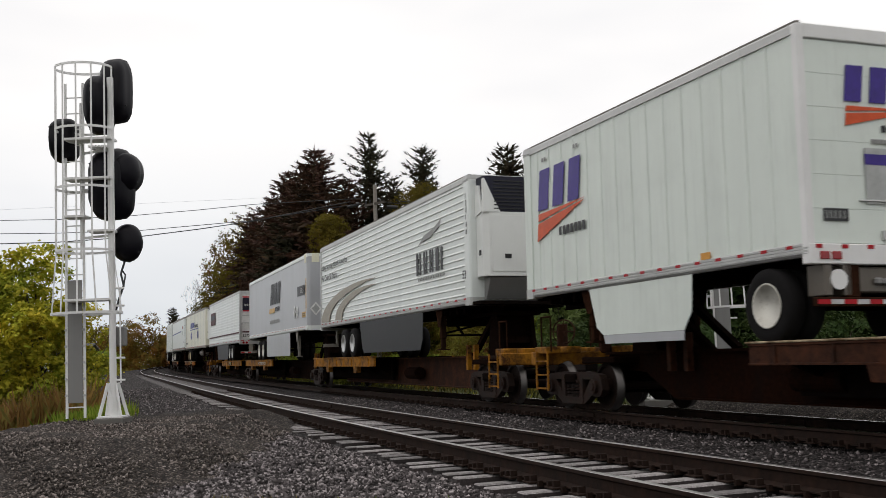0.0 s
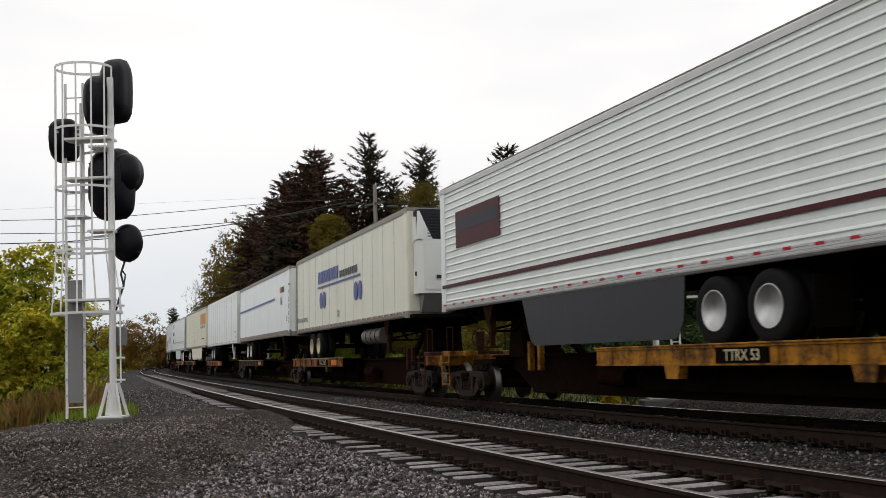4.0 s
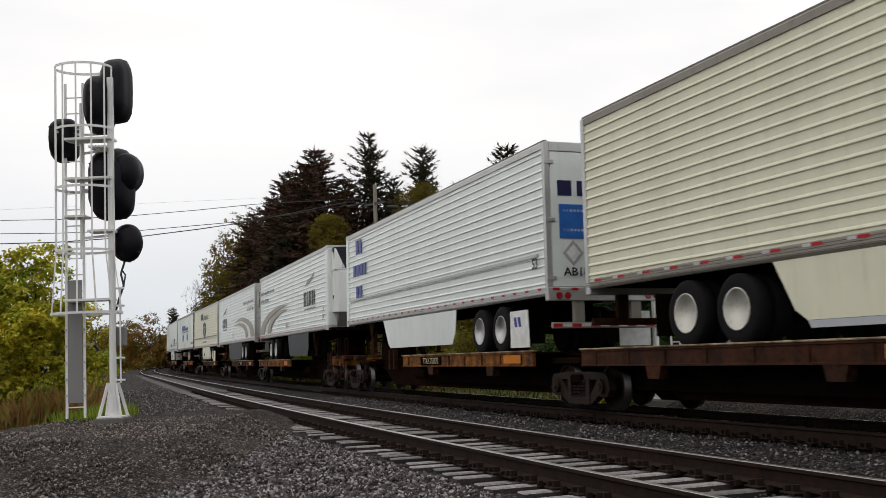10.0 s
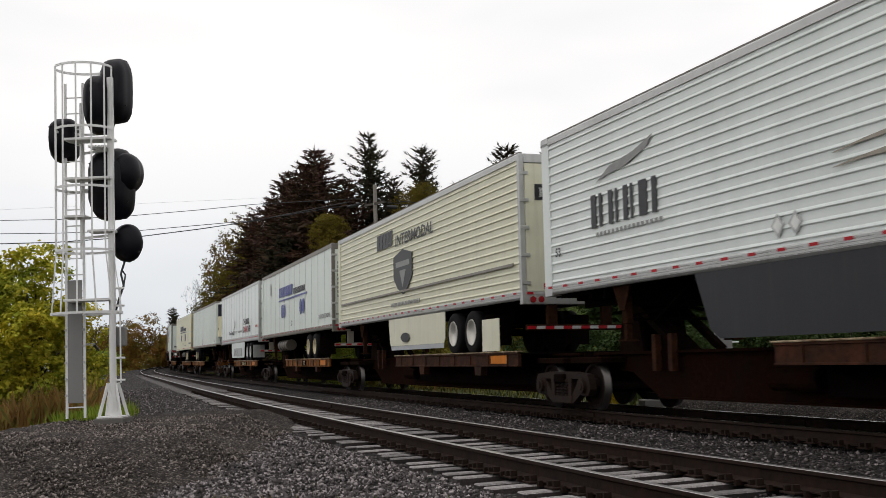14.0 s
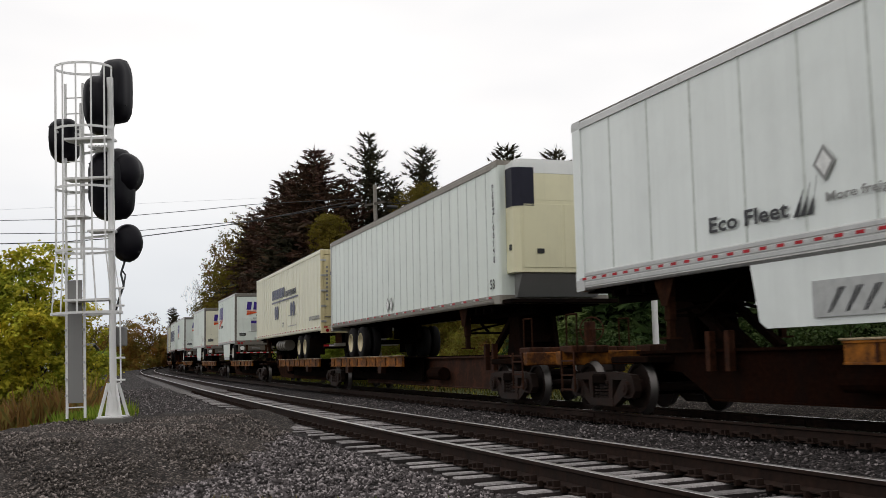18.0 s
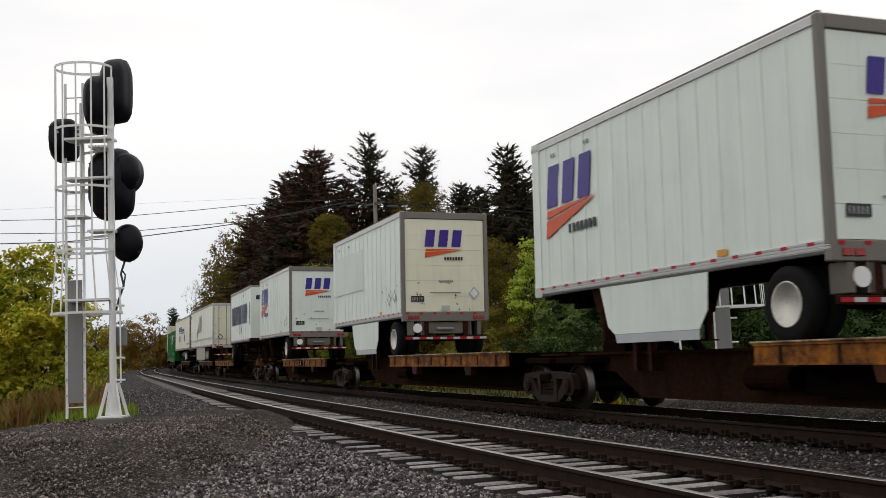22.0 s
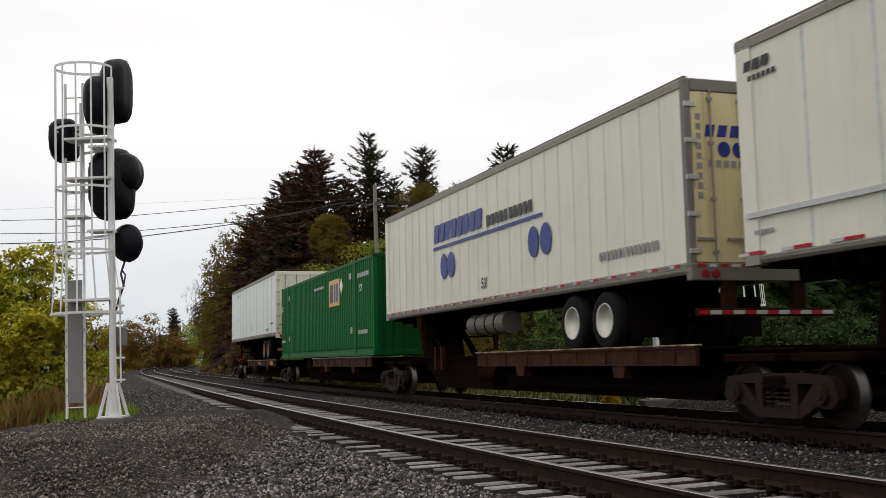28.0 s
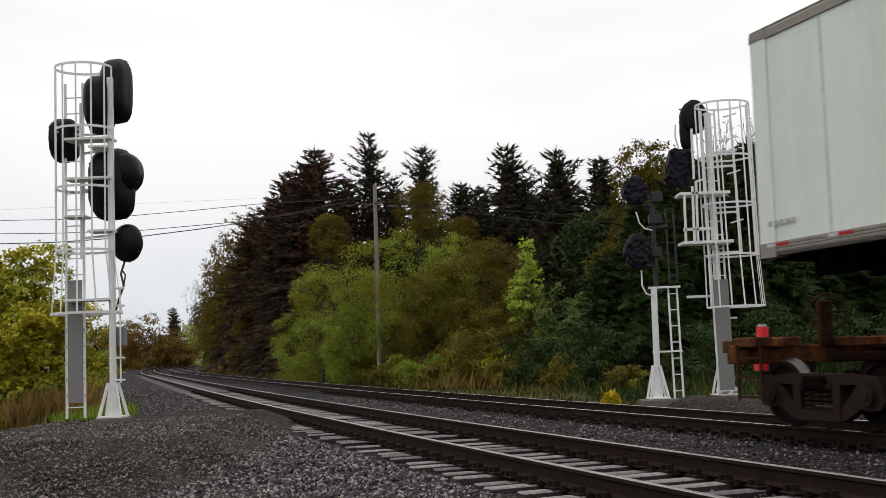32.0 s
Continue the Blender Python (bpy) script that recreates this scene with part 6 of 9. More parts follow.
            part("latch", self.b().box(x1 + n * 0.012, -0.62, z0 + 1.02, x1 + n * 0.03, -0.46, z0 + 1.12).box(n * (h + 0.2), -1.14, z0 + 1.1, n * (h + 0.3), -1.12, z0 + 1.22), M["black"], unit)
            low = self.b().prism([(x0, z0 + 0.6), (n * (h + 0.42), z0 + 0.6), (n * (h + 0.12), z0 + 0.12), (x0, z0 + 0.12)], -0.95, 0.95, "y")
            part("lower_cowl", low, M["galv_grey"], unit)
            part("sill_step", self.b().box(x0, -1.25, z0 - 0.02, n * (h + 0.5), 1.25, z0 + 0.06), M["under"], unit)
        if lead == "abf":
            cp = self.b()
            for y in (-1, 1):
                cp.prism([(n * (h - 0.55), y * (W + 0.012)), (n * (h - 0.2), y * (W + 0.012)), (n * (h + 0.012), y * (W - 0.2)), (n * (h + 0.012), y * (W - 0.5)), (n * (h - 0.5), y * (W - 0.5))], z1 - 0.34, z1 + 0.02, "z")
            part("corner_cap", cp, M["cream"], self.ob, "cream plastic corner cap")

    def rear(self, doors=True):
        h, W, z0, z1, n = self.L / 2, self.W, self.z0, self.z1, self.tail
        f = M["frame_brown"] if self.posts == M["frame_brown"] else self.posts
        for y in (-1, 1):
            part("corner_post", self.b().box(n * (h - 0.12), y * (W - 0.11), z0 + 0.1, n * h, y * (W + 0.004), z1 - 0.02, 0.012), f, self.ob)
        part("header", self.b().box(n * (h - 0.10), -W + 0.11, z1 - 0.20, n * (h - 0.004), W - 0.11, z1 - 0.01, 0.012), f, self.ob)
        part("rear_sill", self.b().box(n * (h - 0.14), -W + 0.005, z0 - 0.10, n * (h + 0.006), W - 0.005, z0 + 0.16, 0.012), f, self.ob)
        # lamps and under-ride guard
        pup = self.L < 12
        for y in (-1, 1):
            for k in (0, 1):
                yy = y * (1.06 - 0.18 * k)
                lm = self.b()
                if pup:
                    lm.box(n * (h + 0.004), yy - 0.075, z0 - 0.04, n * (h + 0.026), yy + 0.075, z0 + 0.06, 0.008)
                else:
                    lm.cyl((n * (h + 0.004), yy, z0 + 0.0), (n * (h + 0.03), yy, z0 + 0.0), 0.066, 12)
                part("tail_lamp", lm, M["lampred"], self.ob)
        gd = self.b()
        gd.box(n * (h - 0.10), -1.2, DECK + 0.44, n * h, 1.2, DECK + 0.56, 0.01)
        for y in (-0.62, 0.62):
            gd.box(n * (h - 0.14), y - 0.11, DECK + 0.56, n * (h - 0.02), y + 0.11, z0 - 0.09, 0.01)
        guard = part("under_ride_guard", gd, M["rail_grey"] if self.skin in (M["clean"], M["white"], M["ltgrey"]) and not pup else M["spine3"], self.ob)
        tp, tw = self.b(), self.b()
        for i in range(12):
            y = -1.2 + 0.2 * i
            (tp if i % 2 == 0 else tw).box(n * h, y + 0.004, DECK + 0.47, n * (h + 0.006), y + 0.196, DECK + 0.53)
            if i % 2 == 0 or not pup:
                (tp if i % 2 == 0 else tw).box(n * (h + 0.007), y + 0.01, z0 + 0.10, n * (h + 0.013), y + (0.11 if pup else 0.15), z0 + 0.15)
        pieces("red_tape", tp, M["red"], guard)
        pieces("white_tape", tw, M["silver"], guard)

    def doors(self, skin, posts="alu", bars=4, hinges=5):
        """Two hinged doors with lock rods."""
        h, W, z0, z1, n = self.L / 2, self.W, self.z0, self.z1, self.tail
        for y0, y1 in ((-W + 0.12, -0.008), (0.008, W - 0.12)):
            d = part("door", self.b().box(n * (h - 0.07), y0, z0 + 0.17, n * (h - 0.018), y1, z1 - 0.205, 0.01), M[skin], self.ob)
            rod = self.b()
            for k in range(bars // 2):
                y = y0 + (y1 - y0) * ((k + 0.6) / (bars // 2 + 0.2)) if bars > 2 else (-0.20 if y1 < 0 else 0.20)
                rod.cyl((n * (h + 0.012), y, z0 + 0.12), (n * (h + 0.012), y, z1 - 0.16), 0.017, 8)
                for zz in (z0 + 0.3, z0 + 1.1, z0 + 1.95, z1 - 0.35):
                    rod.box(n * (h - 0.018), y - 0.04, zz, n * (h + 0.03), y + 0.04, zz + 0.05)
                rod.box(n * (h - 0.01), y - (0.3 if y < 0 else -0.3), z0 + 0.5, n * (h + 0.02), y, z0 + 0.54)
            part("lock_rod", rod, M["rail_grey"], d)
        for y in (-1, 1):
            hg = self.b()
            for k in range(hinges):
                zz = z0 + 0.3 + (z1 - z0 - 0.75) * k / (hinges - 1)
                hg.box(n * (h - 0.02), y * (W - 0.20), zz, n * (h + 0.014), y * (W + 0.008), zz + 0.075, 0.005)
            pieces("door_hinge", hg, M["alu"], self.ob)

    def shutter(self, skin):
        """A roll-up rear door in six panels."""
        h, W, z0, z1, n = self.L / 2, self.W, self.z0, self.z1, self.tail
        for i in range(6):
            a = z0 + 0.17 + (z1 - 0.21 - z0 - 0.17) * i / 6
            c = z0 + 0.17 + (z1 - 0.21 - z0 - 0.17) * (i + 1) / 6 - 0.0025
            part("door_panel", self.b().box(n * (h - 0.07), -W + 0.12, a, n * (h - 0.03), W - 0.12, c, 0.003), M[skin], self.ob)
        bar = self.b().cyl((n * (h - 0.005), -0.45, z0 + 0.72), (n * (h - 0.005), 0.45, z0 + 0.72), 0.015, 6).box(n * (h - 0.03), -0.12, z0 + 0.22, n * (h + 0.01), 0.12, z0 + 0.34)
        part("pull_bar", bar, M["alu"], self.ob)

    def dock_frame(self):
        """The heavy step and ducting under a short van's tail."""
        h, n, z0 = self.L / 2, self.tail, self.z0
        b = self.b()
        b.box(n * (h - 0.5), -0.62, DECK + 0.62, n * (h - 0.06), 0.62, z0 - 0.12, 0.02)
        for y in (-1.0, -0.70, 0.70, 1.0):
            b.box(n * (h - 0.35), y - 0.06, DECK + 0.58, n * (h - 0.02), y + 0.06, z0 - 0.1, 0.01)
        part("rear_underframe", b, M["tanksteel"], self.ob)
        part("spare_carrier", self.b().cyl((n * (h - 0.04), -0.85, DECK + 0.78), (n * (h + 0.0), -0.85, DECK + 0.78), 0.13, 14), M["galv"], self.ob)
        part("hitch_hook", self.b().box(n * (h - 0.06), -0.28, DECK + 0.72, n * (h + 0.005), -0.16, z0 - 0.26, 0.02).box(n * (h - 0.06), -0.16, DECK + 0.72, n * (h + 0.005), 0.22, DECK + 0.80, 0.02), M["galv_grey"], self.ob)

    def axle(self, x, rim):
        ty = cached("tyre", lambda: Build().lathe([(-0.125, 0.30), (-0.135, 0.38), (-0.12, 0.465), (-0.09, 0.495), (0.09, 0.495), (0.12, 0.465), (0.135, 0.38), (0.125, 0.30)], 28, "y").mesh("tyre", M["tyre"], True))
        rm = cached("rim_" + rim, lambda: Build().lathe([(-0.128, 0.302), (-0.140, 0.295), (-0.128, 0.274), (0.045, 0.256), (0.050, 0.17), (0.0, 0.12), (-0.05, 0.095), (-0.06, 0.05), (-0.06, 0.0)], 24, "y").mesh("rim", M[rim], True))
        hub = cached("hub_" + rim, lambda: _hub(M[rim]))
        nuts = cached("nuts_" + rim, lambda: _nuts(M[rim]))
        holes = cached("hand_holes", _holes)
        part("axle", self.b().cyl((x, -1.0, DECK + 0.495), (x, 1.0, DECK + 0.495), 0.065, 10), M["under"], self.ob)
        for y, s in ((-1.155, 1), (-0.84, 1), (0.84, -1), (1.155, -1)):
            t = part("tyre", ty, None, self.ob)
            t.location = (x, y, 0.495)
            if s < 0:
                t.rotation_euler = (0, 0, math.pi)
            if abs(y) > 1:
                part("rim", rm, None, t)
                part("hub", hub, None, t)
                tagged(part("hand_hole", holes, None, t), kind="stuff")
                tagged(part("wheel_nut", nuts, None, t), kind="stuff")

    # ----- what is on the walls
    def tape(self, first=0.4, step=0.78, length=0.24, z=None, white=True):
        z = self.z0 + 0.115 if z is None else z
        a, w = self.b(), self.b()
        d = first
        while d < self.L - 0.3:
            a.box(self.xd(d), -self.W - 0.004, z, self.xd(d + length * 0.8), -self.W + 0.01, z + 0.042)
            w.box(self.xd(d + length * 0.8 + 0.004), -self.W - 0.004, z, self.xd(d + length * 1.4), -self.W + 0.01, z + 0.042)
            d += step
        pieces("red_tape", a, M["red"], self.ob)
        if white:
            pieces("white_tape", w, M["silver"], self.ob)

    def shape(self, name, pts, mat, label="", end=False, depth=0.004):
        """A flat marking. pts: (d, z) on the side wall, or (y, z) on the leading end."""
        b = self.b()
        if end:
            x = self.L / 2 + (0.0 if self.tail < 0 else -0.018)
            b.prism(list(pts), x, x + 0.006 + depth, "x")
        else:
            b.prism([(self.xd(d), z) for d, z in pts], -self.W + 0.001, -self.W - 0.001 - depth, "y")
        return part(name, b, M[mat], self.ob, label)

    def blocks(self, d0, d1, z0, z1, n, mat, lean=0.12, gap=0.22, end=False, name="logo_block"):
        """A wordmark as a row of plain leaning blocks. It runs from d0 (rear) to d1 (ahead)."""
        wide = (d0 - d1) / n if not end else (d1 - d0) / n
        hh = z1 - z0
        for i in range(n):
            if end:
                a = d0 + wide * i
                q = a + wide * (1 - gap)
                pts = [(a, z0), (q, z0), (q + hh * lean, z1), (a + hh * lean, z1)]
            else:
                a = d0 - wide * i
                q = a - wide * (1 - gap)
                pts = [(a, z0), (q, z0), (q - hh * lean, z1), (a - hh * lean, z1)]
            self.shape(name, pts, mat, end=end)

    def text(self, s, d, z, h, mat, width=None, end=False, vertical=False, lean=0.0, name="lettering", bold=0.022):
        me = glyphs(s, h, M[mat], width, vertical, lean, bold)
        ob = part(name, me, None, self.ob)
        if end:
            x = self.L / 2 + (0.012 if self.tail < 0 else 0.004)
            ob.matrix_local = pose(x, d, z - DECK, 90, 0, 90)
        else:
            ob.matrix_local = pose(self.xd(d), -self.W - 0.006, z - DECK, 90, 0, 0)
        return ob

    def diamond(self, d, z, r=0.16, mat="palegrey", end=False, hole=True):
        p = self.shape("placard_holder", [(d - r, z), (d, z + r * 1.15), (d + r, z), (d, z - r * 1.15)], mat, end=end)
        if hole:
            q = r * 0.68
            self.shape("placard_face", [(d - q, z), (d, z + q * 1.15), (d + q, z), (d, z - q * 1.15)], "paper" if mat != "paper" else "palegrey", end=end, depth=0.007)

    def oval(self, d, z, rx, rz, mat, end=False, name="logo_disc", depth=0.004):
        self.shape(name, [(d + rx * math.cos(a), z + rz * math.sin(a)) for a in (2 * math.pi * i / 28 for i in range(28))], mat, end=end, depth=depth)

    def skirt(self, d0, d1, mat, z=1.27, cut=0.35, dark=0.0):
        k = min(0.22, cut)
        pts = [(d0, self.z0 - 0.005), (d1, self.z0 - 0.005), (d1 + cut * 0.2, z + dark + k * 1.2), (d1 + cut * 0.2 + k, z + dark), (d0 - cut - k, z + dark), (d0 - cut, z + dark + k * 0.6)]
        b = self.b().prism([(self.xd(a), q) for a, q in pts], -1.265, -1.245, "y")
        p = part("side_skirt", b, M[mat], self.ob)
        if dark:
            b = self.b().prism([(self.xd(a), q) for a, q in [(d0 - cut - k, z + dark - 0.004), (d1 + cut * 0.2 + k, z + dark - 0.004), (d1 + cut * 0.25 + k, z), (d0 - cut - k - 0.06, z)]], -1.262, -1.248, "y")
            part("skirt_edge", b, M["ltgrey"], p)
        return p

    def tank(self, d):
        x = self.xd(d)
        t = part("fuel_tank", self.b().cyl((x - 1.1, -0.85, DECK + 0.68), (x + 1.1, -0.85, DECK + 0.68), 0.25, 18), M["tanksteel"], self.ob, smooth=False)
        part("tank_end", self.b().cyl((x - 1.115, -0.85, DECK + 0.68), (x - 1.1, -0.85, DECK + 0.68), 0.23, 18), M["galv"], t, "pale round tank end")
        s = self.b()
        for k in (-0.55, 0.05, 0.6):
            s.cyl((x + k - 0.03, -0.85, DECK + 0.68), (x + k + 0.03, -0.85, DECK + 0.68), 0.257, 18)
        pieces("tank_strap", s, M["under"], t)


def _hub(mat):
    return Build().cyl((0, -0.11, 0), (0, -0.05, 0), 0.07, 12).mesh("hub", mat)


def _nuts(mat):
    b = Build()
    for i in range(8):
        a = 2 * math.pi * i / 8
        b.cyl((0.145 * math.cos(a), -0.01, 0.145 * math.sin(a)), (0.145 * math.cos(a), 0.04, 0.145 * math.sin(a)), 0.017, 6)
    return b.mesh("wheel_nut", mat)


def _holes():
    b = Build()
    for i in range(8):
        a = 2 * math.pi * (i + 0.5) / 8
        b.cyl((0.213 * math.cos(a), 0.042, 0.213 * math.sin(a)), (0.213 * math.cos(a), 0.060, 0.213 * math.sin(a)), 0.034, 8)
    return b.mesh("hand_hole", M["under"])


# ----- railway vehicles under the trailers
def wheelset_mesh():
    def make():
        b = Build()
        for s in (-1, 1):
            y = s * 0.80
            prof = [(y - s * 0.09, 0.455), (y - s * 0.065, 0.452), (y - s * 0.052, 0.422), (y + s * 0.045, 0.415), (y + s * 0.05, 0.36), (y + s * 0.005, 0.34), (y - s * 0.02, 0.14), (y + s * 0.06, 0.12), (y + s * 0.06, 0.05)]
            b.lathe(prof, 28, "y")
        b.cyl((0, -1.02, 0), (0, 1.02, 0), 0.075, 12)
        return b.mesh("wheelset", M["wheeliron"], False)
    return cached("wheelset", make)


def tread_mesh(s):
    y = s * 0.80
    return cached("tread%d" % s, lambda: Build().lathe([(y - s * 0.093, 0.44), (y - s * 0.09, 0.4565), (y - s * 0.064, 0.4535), (y - s * 0.051, 0.4235), (y + s * 0.044, 0.4165), (y + s * 0.0445, 0.410)], 28, "y", False).mesh("tread", M["tread"], True))


def side_frame_mesh(s):
    def make():
        b = Build()
        y0, y1 = s * 0.93, s * 1.07
        b.prism([(-1.12, 0.58), (-1.06, 0.67), (-0.5, 0.715), (0.5, 0.715), (1.06, 0.67), (1.12, 0.58)], y0, y1, "y")
        for k in (-1, 1):
            b.prism([(k * 0.74, 0.598), (k * 1.12, 0.598), (k * 1.17, 0.40), (k * 1.08, 0.29), (k * 0.92, 0.27), (k * 0.76, 0.30), (k * 0.66, 0.24)], y0, y1, "y")
            b.prism([(k * 0.738, 0.598), (k * 0.658, 0.24), (k * 0.44, 0.13), (k * 0.30, 0.16), (k * 0.47, 0.34)], y0, y1 - s * 0.008, "y")
            b.prism([(k * 0.44, 0.598), (k * 0.30, 0.598), (k * 0.29, 0.262), (k * 0.42, 0.262)], y0 + s * 0.02, y1 + s * 0.01, "y")
            b.cyl((k * 0.89, s * 0.98, 0.457), (k * 0.89, s * 1.13, 0.457), 0.135, 14)
            b.cyl((k * 0.89, s * 1.13, 0.457), (k * 0.89, s * 1.15, 0.457), 0.075, 10)
        b.prism([(-0.44, 0.26), (0.44, 0.26), (0.40, 0.13), (-0.40, 0.13)], y0, y1 + s * 0.004, "y")
        b.box(-0.28, y0 + s * 0.03, 0.50, 0.28, y1 + s * 0.03, 0.575, 0.02)
        return b.mesh("side_frame", M["truckmetal"])
    return cached("sframe%d" % s, make)


def spring_mesh():
    def make():
        b = Build()
        for k in range(4):
            b.cyl((0, 0, 0.265 + 0.058 * k), (0, 0, 0.30 + 0.058 * k), 0.072, 10)
        return b.mesh("spring", M["truckmetal"])
    return cached("spring", make)


TRUCKS, CARS, VANS = [], [], []


def truck(u):
    ob = thing("rail_truck", "brown cast-steel four-wheel railway truck rolling on the far track", "rail truck", "trucks of the train")
    ob.matrix_world = ride(u, 0.89, 0.0)
    for s in (-1, 1):
        part("side_frame", side_frame_mesh(s), None, ob)
    for s in (-1, 1):
        for x in (-0.17, 0.0, 0.17):
            part("spring", spring_mesh(), None, ob).location = (x, s * 1.02, 0)
    part("bolster", cached("bolster", lambda: Build().box(-0.2, -1.15, 0.5, 0.2, 1.15, 0.68, 0.03).box(-0.35, -0.35, 0.6, 0.35, 0.35, 0.74, 0.03).mesh("bolster", M["under"])), None, ob)
    part("brake_beam", cached("brake", lambda: Build().beam((-0.42, -0.85, 0.36), (-0.42, 0.85, 0.36), 0.09, 0.09).beam((0.42, -0.85, 0.36), (0.42, 0.85, 0.36), 0.09, 0.09).mesh("brake_beam", M["under"])), None, ob)
    sets = []
    for x in (-0.89, 0.89):
        w = part("wheelset", wheelset_mesh(), None, ob)
        w.location = (x, 0, 0.457)
        for s in (-1, 1):
            part("tread", tread_mesh(s), None, w, "polished steel tread")
        sets.append((w, x))
    TRUCKS.append((ob, u, sets))
    return ob


def spine_car(ua, ub, deck_lead, colour, label, spine="spine", deck=None, marks=None, reflect=True, mark_at=0.0):
    """One platform between trucks at ua (leading) and ub. deck_lead: its wheel deck lies at the leading end."""
    uc, h = (ua + ub) / 2, (ub - ua) / 2
    ob = thing("spine_car", label, "rail car", "platforms of the train")
    ob.matrix_world = ride(uc, h, 0.0)
    CARS.append((ob, uc, h))
    X = lambda u: uc - u
    b = Build()
    e = h - 1.55
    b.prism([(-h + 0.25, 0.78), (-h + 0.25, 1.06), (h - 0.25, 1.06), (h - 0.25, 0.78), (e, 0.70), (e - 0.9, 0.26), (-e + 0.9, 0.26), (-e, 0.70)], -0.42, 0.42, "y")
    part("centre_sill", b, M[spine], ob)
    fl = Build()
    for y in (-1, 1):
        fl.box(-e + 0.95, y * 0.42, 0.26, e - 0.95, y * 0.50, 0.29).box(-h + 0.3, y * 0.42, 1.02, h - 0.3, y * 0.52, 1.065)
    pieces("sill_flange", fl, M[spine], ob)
    # wheel deck
    if deck is None:
        deck = (ua + 1.5, ua + 10.3) if deck_lead else (ub - 9.4, ub - 0.6)
    x1, x0 = X(deck[0]), X(deck[1])
    part("deck_plate", Build().box(x0, -1.24, 1.066, x1, 1.24, 1.10, 0.004), M["under"], ob)
    for y in (-1, 1):
        s = Build().prism([(y * 1.24, 1.105), (y * 1.33, 1.105), (y * 1.33, 1.075), (y * 1.31, 1.07), (y * 1.31, 0.85), (y * 1.33, 0.845), (y * 1.33, 0.82), (y * 1.24, 0.82)], x0, x1)
        beam = part("side_beam", s, M["orange2"] if colour == "orange" else M[colour], ob)
        if y < 0:
            br, rf = Build(), Build()
            for k in range(8):
                x = x0 + (x1 - x0) * (k + 0.5) / 8
                br.box(x - 0.02, -1.335, 0.845, x + 0.02, -1.31, 1.07)
            for x in (x0 + 2.4, x1 - 2.3):
                br.prism([(x - 0.22, 0.82), (x + 0.22, 0.82), (x + 0.16, 0.62), (x - 0.16, 0.62)], -1.32, -1.16, "y")
            pieces("stake", br, M["rust"] if colour == "orange" else M[colour], beam)
            for x in (x1 - 1.0,) if reflect and colour != "yellow" else ():
                rf.box(x - 0.45, -1.336, 0.88, x + 0.45, -1.312, 1.05)
            pieces("reflector", rf, M["reflector"], beam, "orange reflective panel")
            lip = part("deck_lip", Build().box(x0 - 0.05, -1.345, 1.106, x1 + 0.05, -1.22, 1.135, 0.008), M[colour] if colour == "yellow" else M["lip"], beam, "worn bright deck edge")
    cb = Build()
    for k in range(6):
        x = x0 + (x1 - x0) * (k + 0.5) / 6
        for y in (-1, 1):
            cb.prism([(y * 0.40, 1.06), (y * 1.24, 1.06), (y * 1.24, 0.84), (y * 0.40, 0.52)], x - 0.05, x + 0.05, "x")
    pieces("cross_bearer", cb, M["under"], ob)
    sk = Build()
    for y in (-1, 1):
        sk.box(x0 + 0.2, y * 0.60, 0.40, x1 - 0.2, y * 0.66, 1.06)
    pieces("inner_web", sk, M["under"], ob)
    # hitch stand at the other end
    hx = X(ub - 1.6) if deck_lead else X(ua + 1.1)
    d = 1 if deck_lead else -1
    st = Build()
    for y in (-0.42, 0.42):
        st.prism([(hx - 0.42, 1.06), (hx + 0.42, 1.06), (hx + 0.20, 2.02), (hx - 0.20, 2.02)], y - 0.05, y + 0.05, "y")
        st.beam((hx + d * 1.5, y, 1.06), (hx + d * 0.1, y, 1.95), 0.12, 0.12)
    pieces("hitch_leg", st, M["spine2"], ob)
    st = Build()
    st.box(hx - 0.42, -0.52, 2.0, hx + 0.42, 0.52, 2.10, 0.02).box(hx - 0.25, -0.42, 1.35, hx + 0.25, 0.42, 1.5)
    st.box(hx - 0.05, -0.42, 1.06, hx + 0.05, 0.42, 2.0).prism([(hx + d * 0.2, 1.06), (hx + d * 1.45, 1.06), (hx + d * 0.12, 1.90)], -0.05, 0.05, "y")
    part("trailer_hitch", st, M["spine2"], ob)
    bx = X(uc) + (2.2 if not deck_lead else -2.2)
    part("brake_reservoir", Build().cyl((bx - 0.5, -0.62, 0.62), (bx + 0.5, -0.62, 0.62), 0.17, 14), M["spine"], ob)
    sp = Build()
    px = hx + d * 1.0
    sp.box(px - 0.06, -0.62, 0.72, px + 0.06, -0.5, 1.34, 0.01).box(px + d * 0.5 - 0.06, -0.62, 0.72, px + d * 0.5 + 0.06, -0.5, 1.34, 0.01)
    pieces("side_post", sp, M["rust"] if colour != "yellow" else M["yellow"], ob)
    if marks:
        lx = (x0 + x1) / 2 - 0.2 - len(marks) * 0.06 + mark_at
        part("stencil_panel", Build().box(lx - 0.2, -1.3362, 0.855, lx + 0.105 * len(marks) + 0.25, -1.311, 1.065), M["under"], ob, "black painted panel for the car number")
        me = glyphs(marks, 0.16, M["stencil"])
        t = part("car_marking", me, None, ob)
        t.matrix_local = pose(lx, -1.338, 0.885, 90, 0, 0)
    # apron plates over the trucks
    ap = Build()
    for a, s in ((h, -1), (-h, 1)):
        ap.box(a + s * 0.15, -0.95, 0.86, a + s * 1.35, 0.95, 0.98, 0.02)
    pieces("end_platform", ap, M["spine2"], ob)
    return ob


